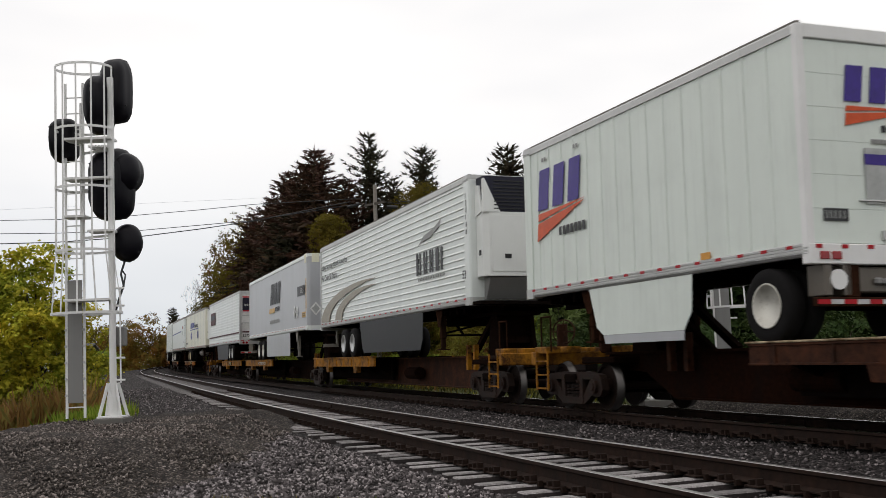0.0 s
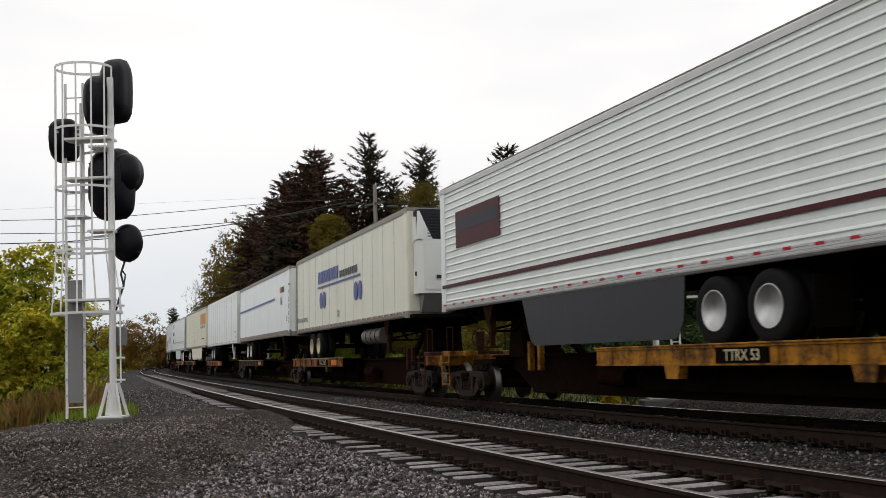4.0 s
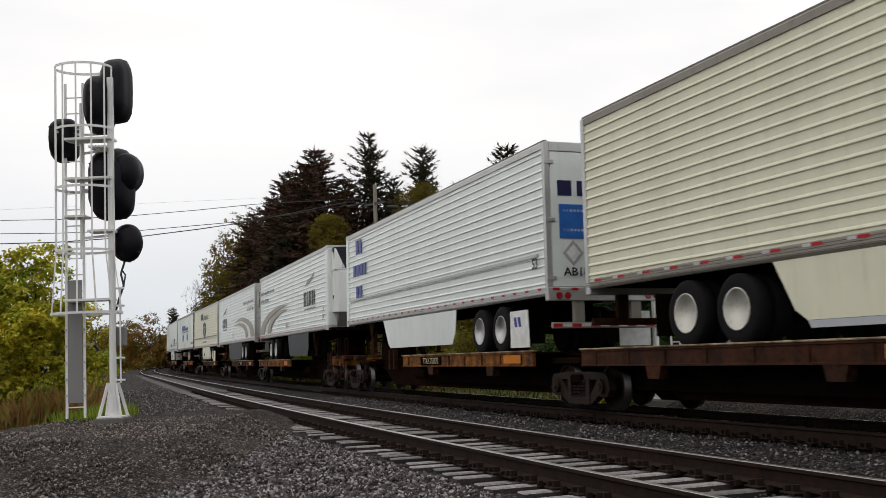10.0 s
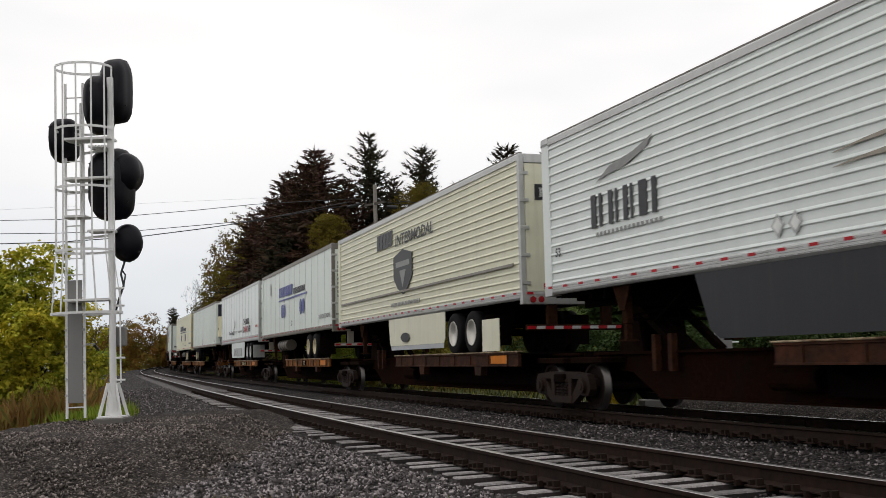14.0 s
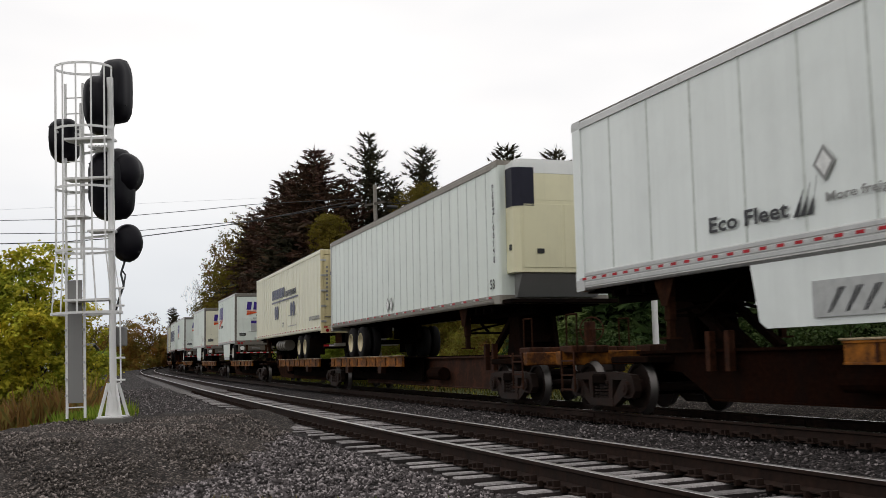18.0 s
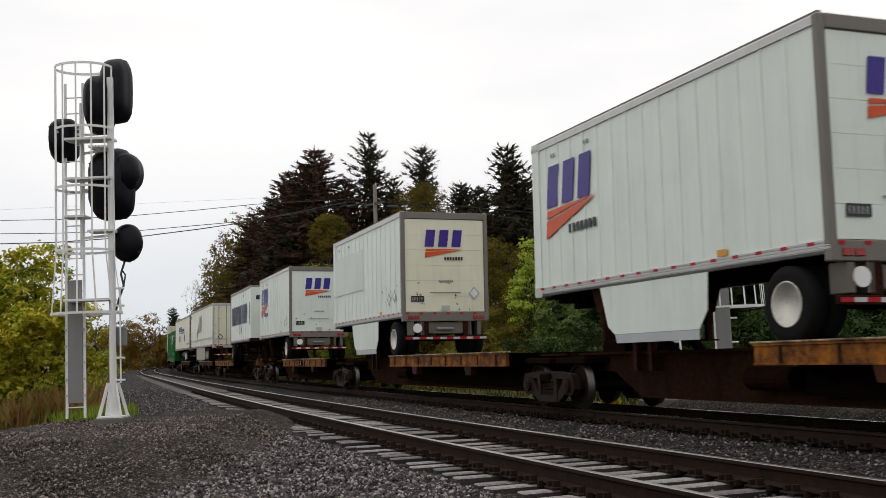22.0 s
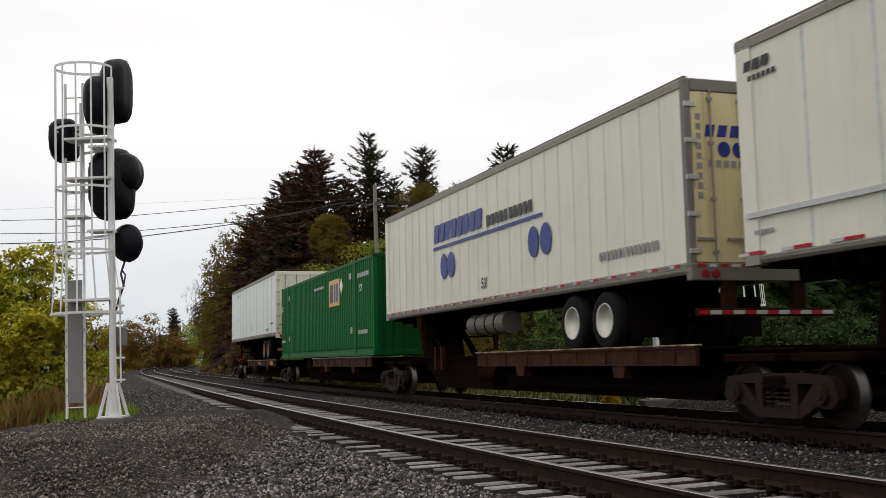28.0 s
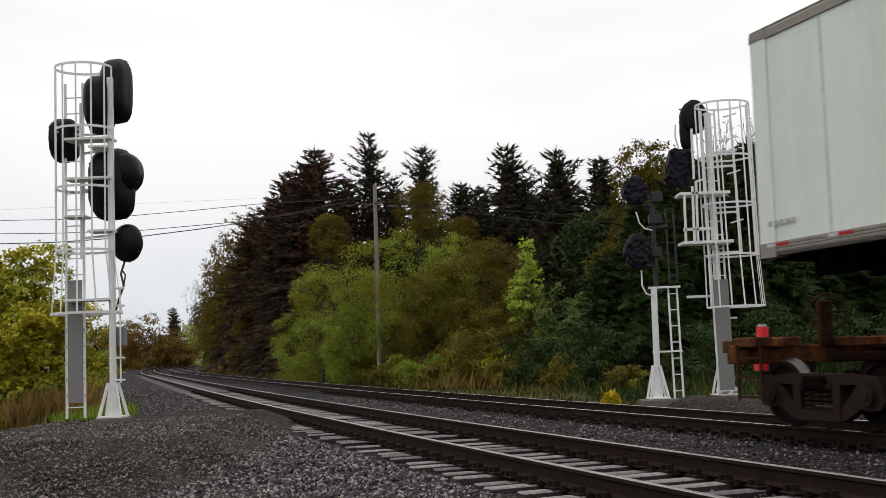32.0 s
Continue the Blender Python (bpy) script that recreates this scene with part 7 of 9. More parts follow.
def car_end(ob, ua, ub, at, lead, colour, wheel=True, rails=True):
    """End gear where two cars couple: sill, steps, rails, hand brake."""
    uc = (ua + ub) / 2
    s = 1 if lead else -1
    x = uc - at
    b = Build().box(x + s * 0.55, -1.28, 0.84, x + s * 0.75, 1.28, 1.10, 0.02)
    sill = part("end_sill", b, M["orange2"] if colour == "rust" else M[colour], ob)
    pd = Build()
    for y in (-1.05, -0.6, 0.6, 1.05):
        pd.box(x + s * 0.2, y - 0.16, 1.06, x + s * 0.72, y + 0.16, 1.20, 0.02)
    pieces("corner_pad", pd, M[colour], sill)
    part("coupler", Build().box(x + s * 0.6, -0.14, 0.70, x + s * 1.35, 0.14, 0.96, 0.03).box(x + s * 1.15, -0.2, 0.66, x + s * 1.5, 0.2, 1.0, 0.05), M["truckmetal"], ob)
    st = Build()
    st.beam((x + s * 0.5, -1.28, 0.36), (x + s * 0.5, -1.28, 1.1), 0.03, 0.03).beam((x - s * 0.0, -1.28, 0.36), (x, -1.28, 1.1), 0.03, 0.03)
    for z in (0.40, 0.66, 0.92):
        st.beam((x + s * 0.5, -1.28, z), (x, -1.28, z), 0.03, 0.03)
    part("sill_step", st, M["rust"] if colour != "yellow" else M[colour], ob)
    hr = Build()
    for y in (-1.1, 1.1):
        for k in (0.0, 0.42):
            hr.cyl((x + s * (0.2 + k), y, 1.1), (x + s * (0.2 + k), y, 1.78), 0.018, 6)
        hr.cyl((x + s * 0.2, y, 1.78), (x + s * 0.62, y, 1.78), 0.018, 6)
    if rails:
        pieces("grab_rail", hr, M["spine3"], ob)
    if wheel:
        w = Build()
        n = 16
        c = Vector((x + s * 0.50, 0.3, 1.55))
        ring = [c + Vector((0.20 * math.cos(2 * math.pi * i / n), 0.17 * math.cos(2 * math.pi * i / n), 0.26 * math.sin(2 * math.pi * i / n))) for i in range(n + 1)]
        w.tube(ring, 0.016, 5)
        for i in range(0, n, 4):
            w.cyl(c, ring[i], 0.012, 5)
        w.box(c.x - 0.12, 0.18, 1.06, c.x - 0.03, 0.42, 1.72, 0.02)
        part("hand_brake", w, M["rust"], ob)


def container(u, L, label):
    """A 53-foot steel box on the deck."""
    ob = thing("shipping_container", label, "container", "boxes on the train")
    c = u + L / 2
    h, W, z0, z1 = L / 2, 1.30, 1.17, 4.28
    B = lambda: Build((0, 0, -z0))
    ob.matrix_world = ride(c, 7.0, 0.0, z0)
    VANS.append((ob, c, 7.0, z0))
    for s in (-1, 1):
        w = B()
        prof, x = [], -h + 0.12
        while x < h - 0.30:
            prof += [(x, s * (W - 0.012)), (x + 0.10, s * (W - 0.012)), (x + 0.135, s * (W - 0.045)), (x + 0.235, s * (W - 0.045)), (x + 0.27, s * (W - 0.012))]
            x += 0.27
        prof += [(h - 0.12, s * (W - 0.012)), (h - 0.12, s * (W - 0.07)), (-h + 0.12, s * (W - 0.07))]
        part("side_wall", w.prism(prof, z0 + 0.26, z1 - 0.10, "z"), M["greenpaint"], ob)
        part("bottom_rail", B().prism([(s * (W - 0.08), z0), (s * W, z0), (s * W, z0 + 0.10), (s * (W - 0.02), z0 + 0.12), (s * (W - 0.02), z0 + 0.22), (s * W, z0 + 0.25), (s * (W - 0.08), z0 + 0.262)], -h + 0.1, h - 0.1), M["greenpaint"], ob)
        part("top_rail", B().box(-h + 0.1, s * (W - 0.08), z1 - 0.10, h - 0.1, s * W, z1, 0.01), M["greenpaint"], ob)
        for d in (2.39, 14.5):
            part("support_post", B().box(h - d - 0.12, s * (W - 0.06), z0 - 0.02, h - d + 0.12, s * (W + 0.018), z1 + 0.01, 0.015), M["greenpaint"], ob)
        for e in (-1, 1):
            part("corner_post", B().box(e * (h - 0.14), s * (W - 0.14), z0 + 0.1, e * h, s * (W + 0.004), z1 - 0.1, 0.015), M["greenpaint"], ob)
            for z in (z0 - 0.005, z1 - 0.11):
                part("corner_casting", B().box(e * (h - 0.19), s * (W - 0.17), z, e * (h + 0.006), s * (W + 0.008), z + 0.12, 0.012), M["darkgreen"], ob)
    part("roof", B().box(-h + 0.1, -W + 0.07, z1 - 0.05, h - 0.1, W - 0.07, z1 - 0.02), M["darkgreen"], ob)
    part("floor", B().box(-h + 0.1, -W + 0.07, z0 + 0.03, h - 0.1, W - 0.07, z0 + 0.15), M["under"], ob)
    w, y, prof = B(), -W + 0.14, []
    while y < W - 0.3:
        prof += [(h - 0.02, y), (h - 0.02, y + 0.12), (h - 0.06, y + 0.16), (h - 0.06, y + 0.27)]
        y += 0.31
    prof += [(h - 0.02, W - 0.14), (h - 0.1, W - 0.14), (h - 0.1, -W + 0.14)]
    part("end_wall", w.prism(prof, z0 + 0.16, z1 - 0.1, "z"), M["darkgreen"], ob)
    part("end_sill", B().box(h - 0.12, -W + 0.14, z0, h, W - 0.14, z0 + 0.16, 0.01).box(h - 0.12, -W + 0.14, z1 - 0.12, h, W - 0.14, z1, 0.01), M["darkgreen"], ob)
    part("door", B().box(-h + 0.0, -W + 0.14, z0 + 0.02, -h + 0.07, W - 0.14, z1 - 0.02, 0.01), M["darkgreen"], ob)
    Y = lambda d0, d1, a, b, m, n, l="": part(n, B().box(h - d0, -W - 0.006, a, h - d1, -W + 0.012, b), M[m], ob, l)
    lg = Y(6.28, 4.62, 2.95, 3.88, "gold", "logo_panel", "yellow square logo panel")
    for a, q, m in ((6.12, 5.62, "ink"), (5.46, 5.24, "blue"), (5.14, 4.80, "blue")):
        part("logo_bar", B().prism([(h - a, 3.08), (h - q, 3.08), (h - q + 0.03, 3.72), (h - a + 0.03, 3.72)], -W - 0.009, -W - 0.004, "y"), M[m], lg)
    part("placard", B().prism([(h - 4.34 - 0.22, 3.58), (h - 4.34, 3.58 - 0.27), (h - 4.34 + 0.22, 3.58), (h - 4.34, 3.58 + 0.27)], -W - 0.006, -W + 0.01, "y"), M["paper"], ob, "white diamond placard")
    part("placard", B().prism([(-0.55 - 0.2, 3.3), (-0.55, 3.05), (-0.55 + 0.2, 3.3), (-0.55, 3.55)], h - 0.02, h + 0.004, "x"), M["paper"], ob, "white diamond placard")
    part("label_plate", B().box(h - 0.02, 0.35, 1.75, h + 0.004, 0.75, 2.0), M["ghost"], ob)
    for s, d, z, hh in (("53'", 1.75, 3.22, 0.24), ("53'", 16.0, 3.22, 0.24)):
        t = part("lettering", glyphs(s, hh, M["paper"]), None, ob)
        t.matrix_local = pose(h - d, -W - 0.008, z - z0, 90, 0, 0)
    for d0, d1, z, hh in ((2.0, 0.55, 3.68, 0.14), (1.95, 0.75, 1.86, 0.13), (8.9, 7.2, 3.70, 0.09), (16.0, 15.2, 1.86, 0.1), (3.0, 2.75, 1.9, 0.22), (3.15, 2.85, 3.72, 0.2), (14.35, 14.15, 1.9, 0.2), (14.35, 14.15, 3.65, 0.2)):
        n = max(2, int((d0 - d1) / 0.16))
        for i in range(n):
            a = d0 - (d0 - d1) * i / n
            Y(a, a - (d0 - d1) / n * 0.62, z, z + hh, "palegrey", "lettering_bar")
    return ob


# ----- the trailers, one by one along the train
def van(*a, **k):
    v = Van(*a, **k)
    VANS.append((v.ob, v.u, 7.0 if v.L > 12 else 4.0, DECK))
    return v


def bars(v, d0, d1, z, h, mat, n, gap=0.35, end=False, name="lettering_bar"):
    """Small writing that cannot be read: a row of plain bars."""
    w = (d1 - d0) / n
    for i in range(n):
        a = d0 + w * i
        c = a + w * (1 - gap)
        v.shape(name, [(a, z), (c, z), (c, z + h), (a, z + h)], mat, end=end)


def freight_pup(u, label, stained, side_logo):
    v = van(u, 8.53, 1, label, "pup_trailer", "post", "white", "alu", "galv" if u < 20 else "frame_brown", pitch=0.50, z1=5.17, axles=(0.90,), rim="rim_white", gear=2.4, group="short freight trailers")
    v.shutter("ivory" if stained == 2 else "white")
    v.dock_frame()
    v.tape(0.30, 0.52, 0.16, white=False)
    if side_logo:
        for k in range(3):
            a = 7.85 - 0.64 * k
            v.shape("logo_block", [(a, 3.84), (a - 0.44, 3.84), (a - 0.56, 4.62), (a - 0.12, 4.62)], "purple")
        v.shape("logo_wedge", [(7.90, 3.24), (7.86, 3.58), (5.90, 3.80)], "orangev", "orange wedge under the wordmark")
        v.shape("logo_wedge", [(7.85, 3.63), (7.83, 3.77), (5.90, 3.83)], "orangev")
        bars(v, 6.95, 5.85, 3.26, 0.16, "ink", 7)
    else:
        v.shape("removed_logo", [(8.2, 3.25), (4.3, 3.25), (4.3, 4.55), (8.2, 4.55)], "ghost", "paler patch where a logo was removed", depth=0.001)
    for k in range(3):
        a = -0.60 + 0.40 * k
        v.shape("logo_block", [(a, 4.18), (a + 0.27, 4.18), (a + 0.33, 4.66), (a + 0.06, 4.66)], "purple", end=True)
    v.shape("logo_wedge", [(-0.60, 3.86), (-0.58, 4.02), (0.55, 4.10)], "orangev", end=True)
    v.shape("logo_wedge", [(-0.58, 4.05), (-0.57, 4.12), (0.55, 4.12)], "orangev", end=True)
    bars(v, -0.02, 0.56, 3.80, 0.09, "ink", 7, end=True)
    if stained == 0:
        v.shape("notice_panel", [(-0.33, 2.85), (0.50, 2.85), (0.50, 3.58), (-0.33, 3.58)], "palegrey", end=True)
        v.shape("notice_band", [(-0.33, 3.36), (0.50, 3.36), (0.50, 3.5), (-0.33, 3.5)], "purple", end=True, depth=0.007)
        bars(v, -0.2, 0.4, 3.64, 0.06, "midgrey", 9, 0.2, end=True)
    else:
        bars(v, -0.2, 0.25, 3.18, 0.05, "midgrey", 8, 0.25, end=True)
        rnd = random.Random(int(u))
        for i in range(16 if stained == 2 else 7):
            y0, zz, q = rnd.uniform(-1.05, 1.0), 2.38 + 0.9 * rnd.random() ** 2, rnd.uniform(0.02, 0.09)
            v.shape("scuff", [(y0, zz), (y0 + q, zz + rnd.uniform(-0.02, 0.02)), (y0 + q * 0.8, zz + 0.03), (y0 + q * 0.2, zz + rnd.uniform(0.02, 0.06))], "rail_grey" if i % 3 else "spine3", end=True, depth=0.001)
        for i in range(9 if stained == 2 else 4):
            d0, zz, q = rnd.uniform(0.3, 2.4), rnd.uniform(2.42, 3.1), rnd.uniform(0.02, 0.07)
            v.shape("scuff", [(d0, zz), (d0 + q, zz + 0.02), (d0 + q * 0.7, zz + rnd.uniform(0.05, 0.14)), (d0 + q * 0.1, zz + 0.05)], "rail_grey", depth=0.001)
    v.shape("number_plate_bars", [(-1.02, 2.62), (-0.64, 2.62), (-0.64, 2.78), (-1.02, 2.78)], "ink", end=True)
    bars(v, -1.0, -0.66, 2.65, 0.1, "palegrey", 5, end=True)
    v.diamond(0.86, 2.86, 0.17, "palegrey", True)
    if stained:
        v.diamond(1.30, 2.75, 0.17, "midgrey")
        v.diamond(0.75, 2.82, 0.17, "midgrey")
    for d in (6.1, 7.45):
        bars(v, d, d + 0.22, 4.78, 0.07, "midgrey", 2)
    v.shape("side_marker", [(2.1, 2.34), (2.34, 2.34), (2.34, 2.44), (2.1, 2.44)], "amber")
    if stained != 3:
        v.skirt(5.9, 2.65, "white", 1.20, 0.25, 0.15)
    return v


def shippers(u, tail, skin, label, A, www, n53, dots, lead="plain", **k):
    """White vans with a blue wordmark over a rule and two pairs of discs."""
    v = van(u, 16.15, tail, label, side=k.pop("side", "seam"), skin=skin, rails="ivory" if skin == "ivory" else "rail_grey", posts="stained" if skin == "ivory" else "frame_brown", rim=k.pop("rim", "rim_cream"), lead=lead, **k)
    col = "navy" if skin in ("ivory", "cream") else "blue"
    for i in range(8):
        a = A - 0.42 * i
        q = a - 0.34
        top = 4.36
        v.shape("logo_block", [(a, 3.92), (q, 3.92), (q - 0.09, top), (a - 0.09, top)], col)
    v.shape("logo_rule", [(A + 0.05, 3.74), (A - 6.55, 3.74), (A - 6.55, 3.81), (A + 0.03, 3.81)], col)
    bars(v, A - 6.1, A - 3.55, 3.90, 0.24, "ink", 10, 0.3)
    for d in dots:
        for s in (0.29, -0.29):
            v.oval(d + s * (1 if d < 8 else 0.88), 3.28, 0.255, 0.31, col)
    v.text("53'", n53 + 0.25, 2.55, 0.24, "ink")
    bars(v, www - 2.0, www, 2.62, 0.15, "midgrey", 15, 0.42)
    v.tape(0.3, 0.66, 0.2)
    if tail > 0:
        v.doors("stained" if skin in ("ivory", "warmwhite") else skin, bars=4)
        for i in range(4):
            a = -0.95 + 0.22 * i
            v.shape("logo_block", [(a, 4.25), (a + 0.15, 4.25), (a + 0.19, 4.43), (a + 0.04, 4.43)], col, end=True)
        for y in (-0.62, -0.36):
            v.oval(y, 4.06, 0.11, 0.12, col, True)
        bars(v, -0.9, 0.3, 3.78, 0.11, "midgrey", 9, end=True)
        for i in range(9):
            v.shape("number_bar", [(-1.10, 3.3 + 0.15 * i), (-1.02, 3.3 + 0.15 * i), (-1.02, 3.39 + 0.15 * i), (-1.10, 3.39 + 0.15 * i)], "midgrey", end=True)
    return v


def reefer_logo(v, K, sweep, words, mirror):
    """Dark block wordmark under a running figure, and two taupe swooshes."""
    for i, w in enumerate((0.52, 0.42, 0.42, 0.72)):
        a = K - (0, 0.62, 1.12, 1.62)[i]
        v.shape("logo_block", [(a, 3.22), (a - w * 0.34, 3.22), (a - w * 0.34, 3.80), (a, 3.80)], "ink")
        v.shape("logo_block", [(a - w * 0.55, 3.22), (a - w * 0.75, 3.22), (a - w * 0.75, 3.80), (a - w * 0.55, 3.80)], "ink")
    v.shape("logo_figure", [(K - 0.2, 4.00), (K - 0.7, 4.22), (K - 1.5, 4.32), (K - 2.1, 4.48), (K - 1.9, 4.30), (K - 1.2, 4.12), (K - 0.6, 4.08)], "midgrey")
    bars(v, K - 2.3, K - 0.1, 3.06, 0.07, "midgrey", 16, 0.4)

    def arc(d0, d1, zb, z1, w, turn, n=18):
        """A crescent that rises from the bottom rail, bends over and runs out to a tip."""
        g = 1 if d1 > d0 else -1
        full = 1 - math.cos(radians(turn))
        out, inn = [], []
        for i in range(n + 1):
            a = radians(turn) * i / n
            k, h = 1 - math.cos(a), math.sin(a)
            out.append((d0 + (d1 - d0) * k / full, zb + (z1 - zb) * h))
            inn.append((d0 + g * w + (d1 - d0 - g * w) * k / full, zb + (z1 - zb) * h * (1 - 0.16 * math.sin(math.pi * i / n)) - 0.012))
        for i in range(n):
            v.shape("swoosh", [out[i], out[i + 1], inn[i + 1], inn[i]], "taupe", depth=0.010)

    for q in sweep:
        arc(*q)
    d, z = words
    v.text("Safely Serving North America", d, z, 0.24, "ink", 4.0)
    v.text("For Over 50 Years", d if not mirror else d - 1.55, z - 0.36, 0.24, "ink", 2.45)


# car A, trailing platform
spine_car(0.4, 17.4, True, "rust", "rusted brown spine car platform with trailer deck", deck=(2.9, 11.7), marks="TTAX 53")
truck(0.4)
_a = CARS[-1][0]
truck(17.4)
car_end(_a, 0.4, 17.4, 18.0, False, "yellow", True)
freight_pup(10.35, "white short freight trailer, purple and orange logo, side skirt", 0, True)

# car B, three yellow platforms
for ua, ub, ld, mk in ((21.6, 40.0, False, None), (40.0, 58.7, False, None), (58.7, 76.0, True, "TTRX 53")):
    spine_car(ua, ub, ld, "yellow", "yellow painted spine car platform, grimy dark spine", "spine2" if ua > 30 else "rust", marks=mk)
    truck(ua)
    if ua == 21.6:
        car_end(CARS[-1][0], ua, ub, 21.0, True, "yellow")
truck(76.0)
car_end(CARS[-1][0], 58.7, 76.0, 76.6, False, "yellow", False)

_y = CARS[-2][0]
part("car_marking", glyphs("ALL PURPOSE SPINE CAR", 0.13, M["palegrey"], 2.3), None, _y).matrix_local = pose(49.35 - 53.3, -1.338, 0.90, 90, 0, 0)
v = van(22.0, 16.15, -1, "white ribbed refrigerated trailer with taupe swooshes", "refrigerated_trailer", "flute", "clean", "alu", "alu", pitch=0.17, axles=(3.6, 4.85), lead="reefer", rim="rim_alu", z0=2.24, z1=5.25)
reefer_logo(v, 4.1, [(15.95, 8.3, 2.44, 3.56, 1.35, 105), (13.7, 8.2, 2.44, 3.36, 1.0, 105)], (15.9, 4.30), False)
v.skirt(10.4, 3.7, "skirtdark", 1.25)
v.tape(0.3, 0.62, 0.2)
v.text("53", 0.5, 2.85, 0.2, "ink")
for i, ch in enumerate("120100"):
    v.text(ch, 0.22, 4.72 - 0.17 * i, 0.13, "ink")
v.diamond(13.3, 2.62, 0.15, "palegrey"); v.diamond(12.9, 2.62, 0.15, "palegrey")

v = van(40.7, 16.15, -1, "light grey smooth-sided trailer, dark logo with yellow bar", side="plate", skin="ltgrey", rails="clean", posts="alu", axles=(3.45, 4.75), lead="abf", rim="rim_white", gear=3.0, z0=2.28, z1=5.33)
for a, w in ((9.15, 0.86), (8.16, 0.82), (7.22, 0.8)):
    v.shape("logo_block", [(a, 3.72), (a - w * 0.36, 3.72), (a - w * 0.36 - 0.26, 4.70), (a - 0.26 - w * 0.1, 4.70)], "ink")
    v.shape("logo_block", [(a - w * 0.5, 3.72), (a - w * 0.86, 3.72), (a - w * 0.86 - 0.26, 4.70), (a - w * 0.5 - 0.26, 4.70)], "ink")
v.shape("logo_bar", [(9.42, 3.33), (7.86, 3.33), (7.80, 3.55), (9.36, 3.55)], "gold", "golden yellow bar under the logo")
bars(v, 6.55, 7.72, 3.38, 0.2, "ink", 7, 0.4)
bars(v, 6.6, 9.3, 2.84, 0.15, "midgrey", 16, 0.4)
v.shape("side_panel_logo", [(2.1, 3.72), (0.62, 3.72), (0.62, 4.12), (2.1, 4.12)], "ink")
bars(v, 0.75, 1.45, 3.82, 0.2, "paper", 6, 0.3)
v.shape("number_panel", [(1.12, 2.80), (0.36, 2.80), (0.36, 3.02), (1.12, 3.02)], "gold")
bars(v, 0.42, 1.06, 2.84, 0.14, "ink", 6)
for d in (2.75, 2.2):
    v.diamond(d, 3.10, 0.25, "paper")
v.shape("vertical_number_panel", [(0.34, 3.05), (0.19, 3.05), (0.19, 4.35), (0.34, 4.35)], "gold")
for i, ch in enumerate("556636"):
    v.text(ch, 0.33, 4.15 - 0.2 * i, 0.14, "ink")
for i in range(3):
    a = -0.62 + 0.38 * i
    v.shape("logo_block", [(a, 4.42), (a + 0.24, 4.42), (a + 0.31, 4.74), (a + 0.09, 4.74)], "ink", end=True)
v.shape("logo_bar", [(-0.72, 4.28), (-0.05, 4.28), (-0.02, 4.37), (-0.69, 4.37)], "gold", end=True)
v.shape("side_panel_logo", [(-0.72, 3.68), (0.62, 3.68), (0.62, 4.06), (-0.72, 4.06)], "ink", end=True)
bars(v, -0.1, 0.5, 3.78, 0.18, "paper", 6, 0.3, end=True)
v.diamond(-0.95, 3.12, 0.24, "paper", True); v.diamond(-0.45, 3.12, 0.24, "paper", True); v.diamond(0.05, 3.12, 0.24, "palegrey", True)
v.oval(-0.62, 2.84, 0.08, 0.08, "ink", True)
v.skirt(10.35, 4.05, "ltgrey", 1.28, 0.05)
v.tape(0.5, 0.44, 0.13, white=False)

v = van(60.9, 16.15, 1, "white ribbed refrigerated trailer, maroon stripe and bright doors", "refrigerated_trailer", "flute", "clean", "alu", "alu", pitch=0.17, axles=(3.3, 4.55), rim="rim_alu")
v.doors("bright", bars=2, hinges=4)
v.shape("door_sign", [(-1.12, 4.05), (1.12, 4.05), (1.12, 4.78), (-1.12, 4.78)], "grille", end=True)
for z in (3.98, 4.79):
    v.shape("door_stripe", [(-1.12, z), (1.12, z), (1.12, z + 0.07), (-1.12, z + 0.07)], "redv", end=True)
v.shape("door_sign_stripe", [(-0.14, 4.06), (0.14, 4.06), (0.14, 4.78), (-0.14, 4.78)], "redv", end=True, depth=0.008)
bars(v, -1.0, -0.25, 4.30, 0.13, "paper", 6, 0.25, end=True); bars(v, 0.15, 1.0, 4.30, 0.13, "paper", 7, 0.25, end=True)
v.shape("door_stripe", [(-1.12, 2.75), (1.12, 2.75), (1.12, 2.83), (-1.12, 2.83)], "maroon", end=True)
for z in (3.28, 3.72):
    v.shape("door_bar", [(-1.15, z), (1.15, z), (1.15, z + 0.06), (-1.15, z + 0.06)], "alu", end=True, depth=0.02)
v.text("15727", -1.08, 2.5, 0.16, "ink", end=True)
v.shape("side_stripe", [(16.0, 2.72), (0.1, 2.72), (0.1, 2.80), (16.0, 2.80)], "maroon", "thin maroon stripe along the wall", depth=0.012)
v.shape("side_sign", [(15.0, 3.62), (12.3, 3.62), (12.3, 4.48), (15.0, 4.48)], "maroon", depth=0.010)
bars(v, 12.5, 14.8, 3.72, 0.2, "paper", 9, 0.4); v.shape("side_sign_band", [(14.9, 4.0), (12.4, 4.0), (12.4, 4.3), (14.9, 4.3)], "grille", depth=0.013)
v.skirt(11.3, 5.3, "skirtdark", 1.22)
v.tape(0.3, 0.62, 0.2)

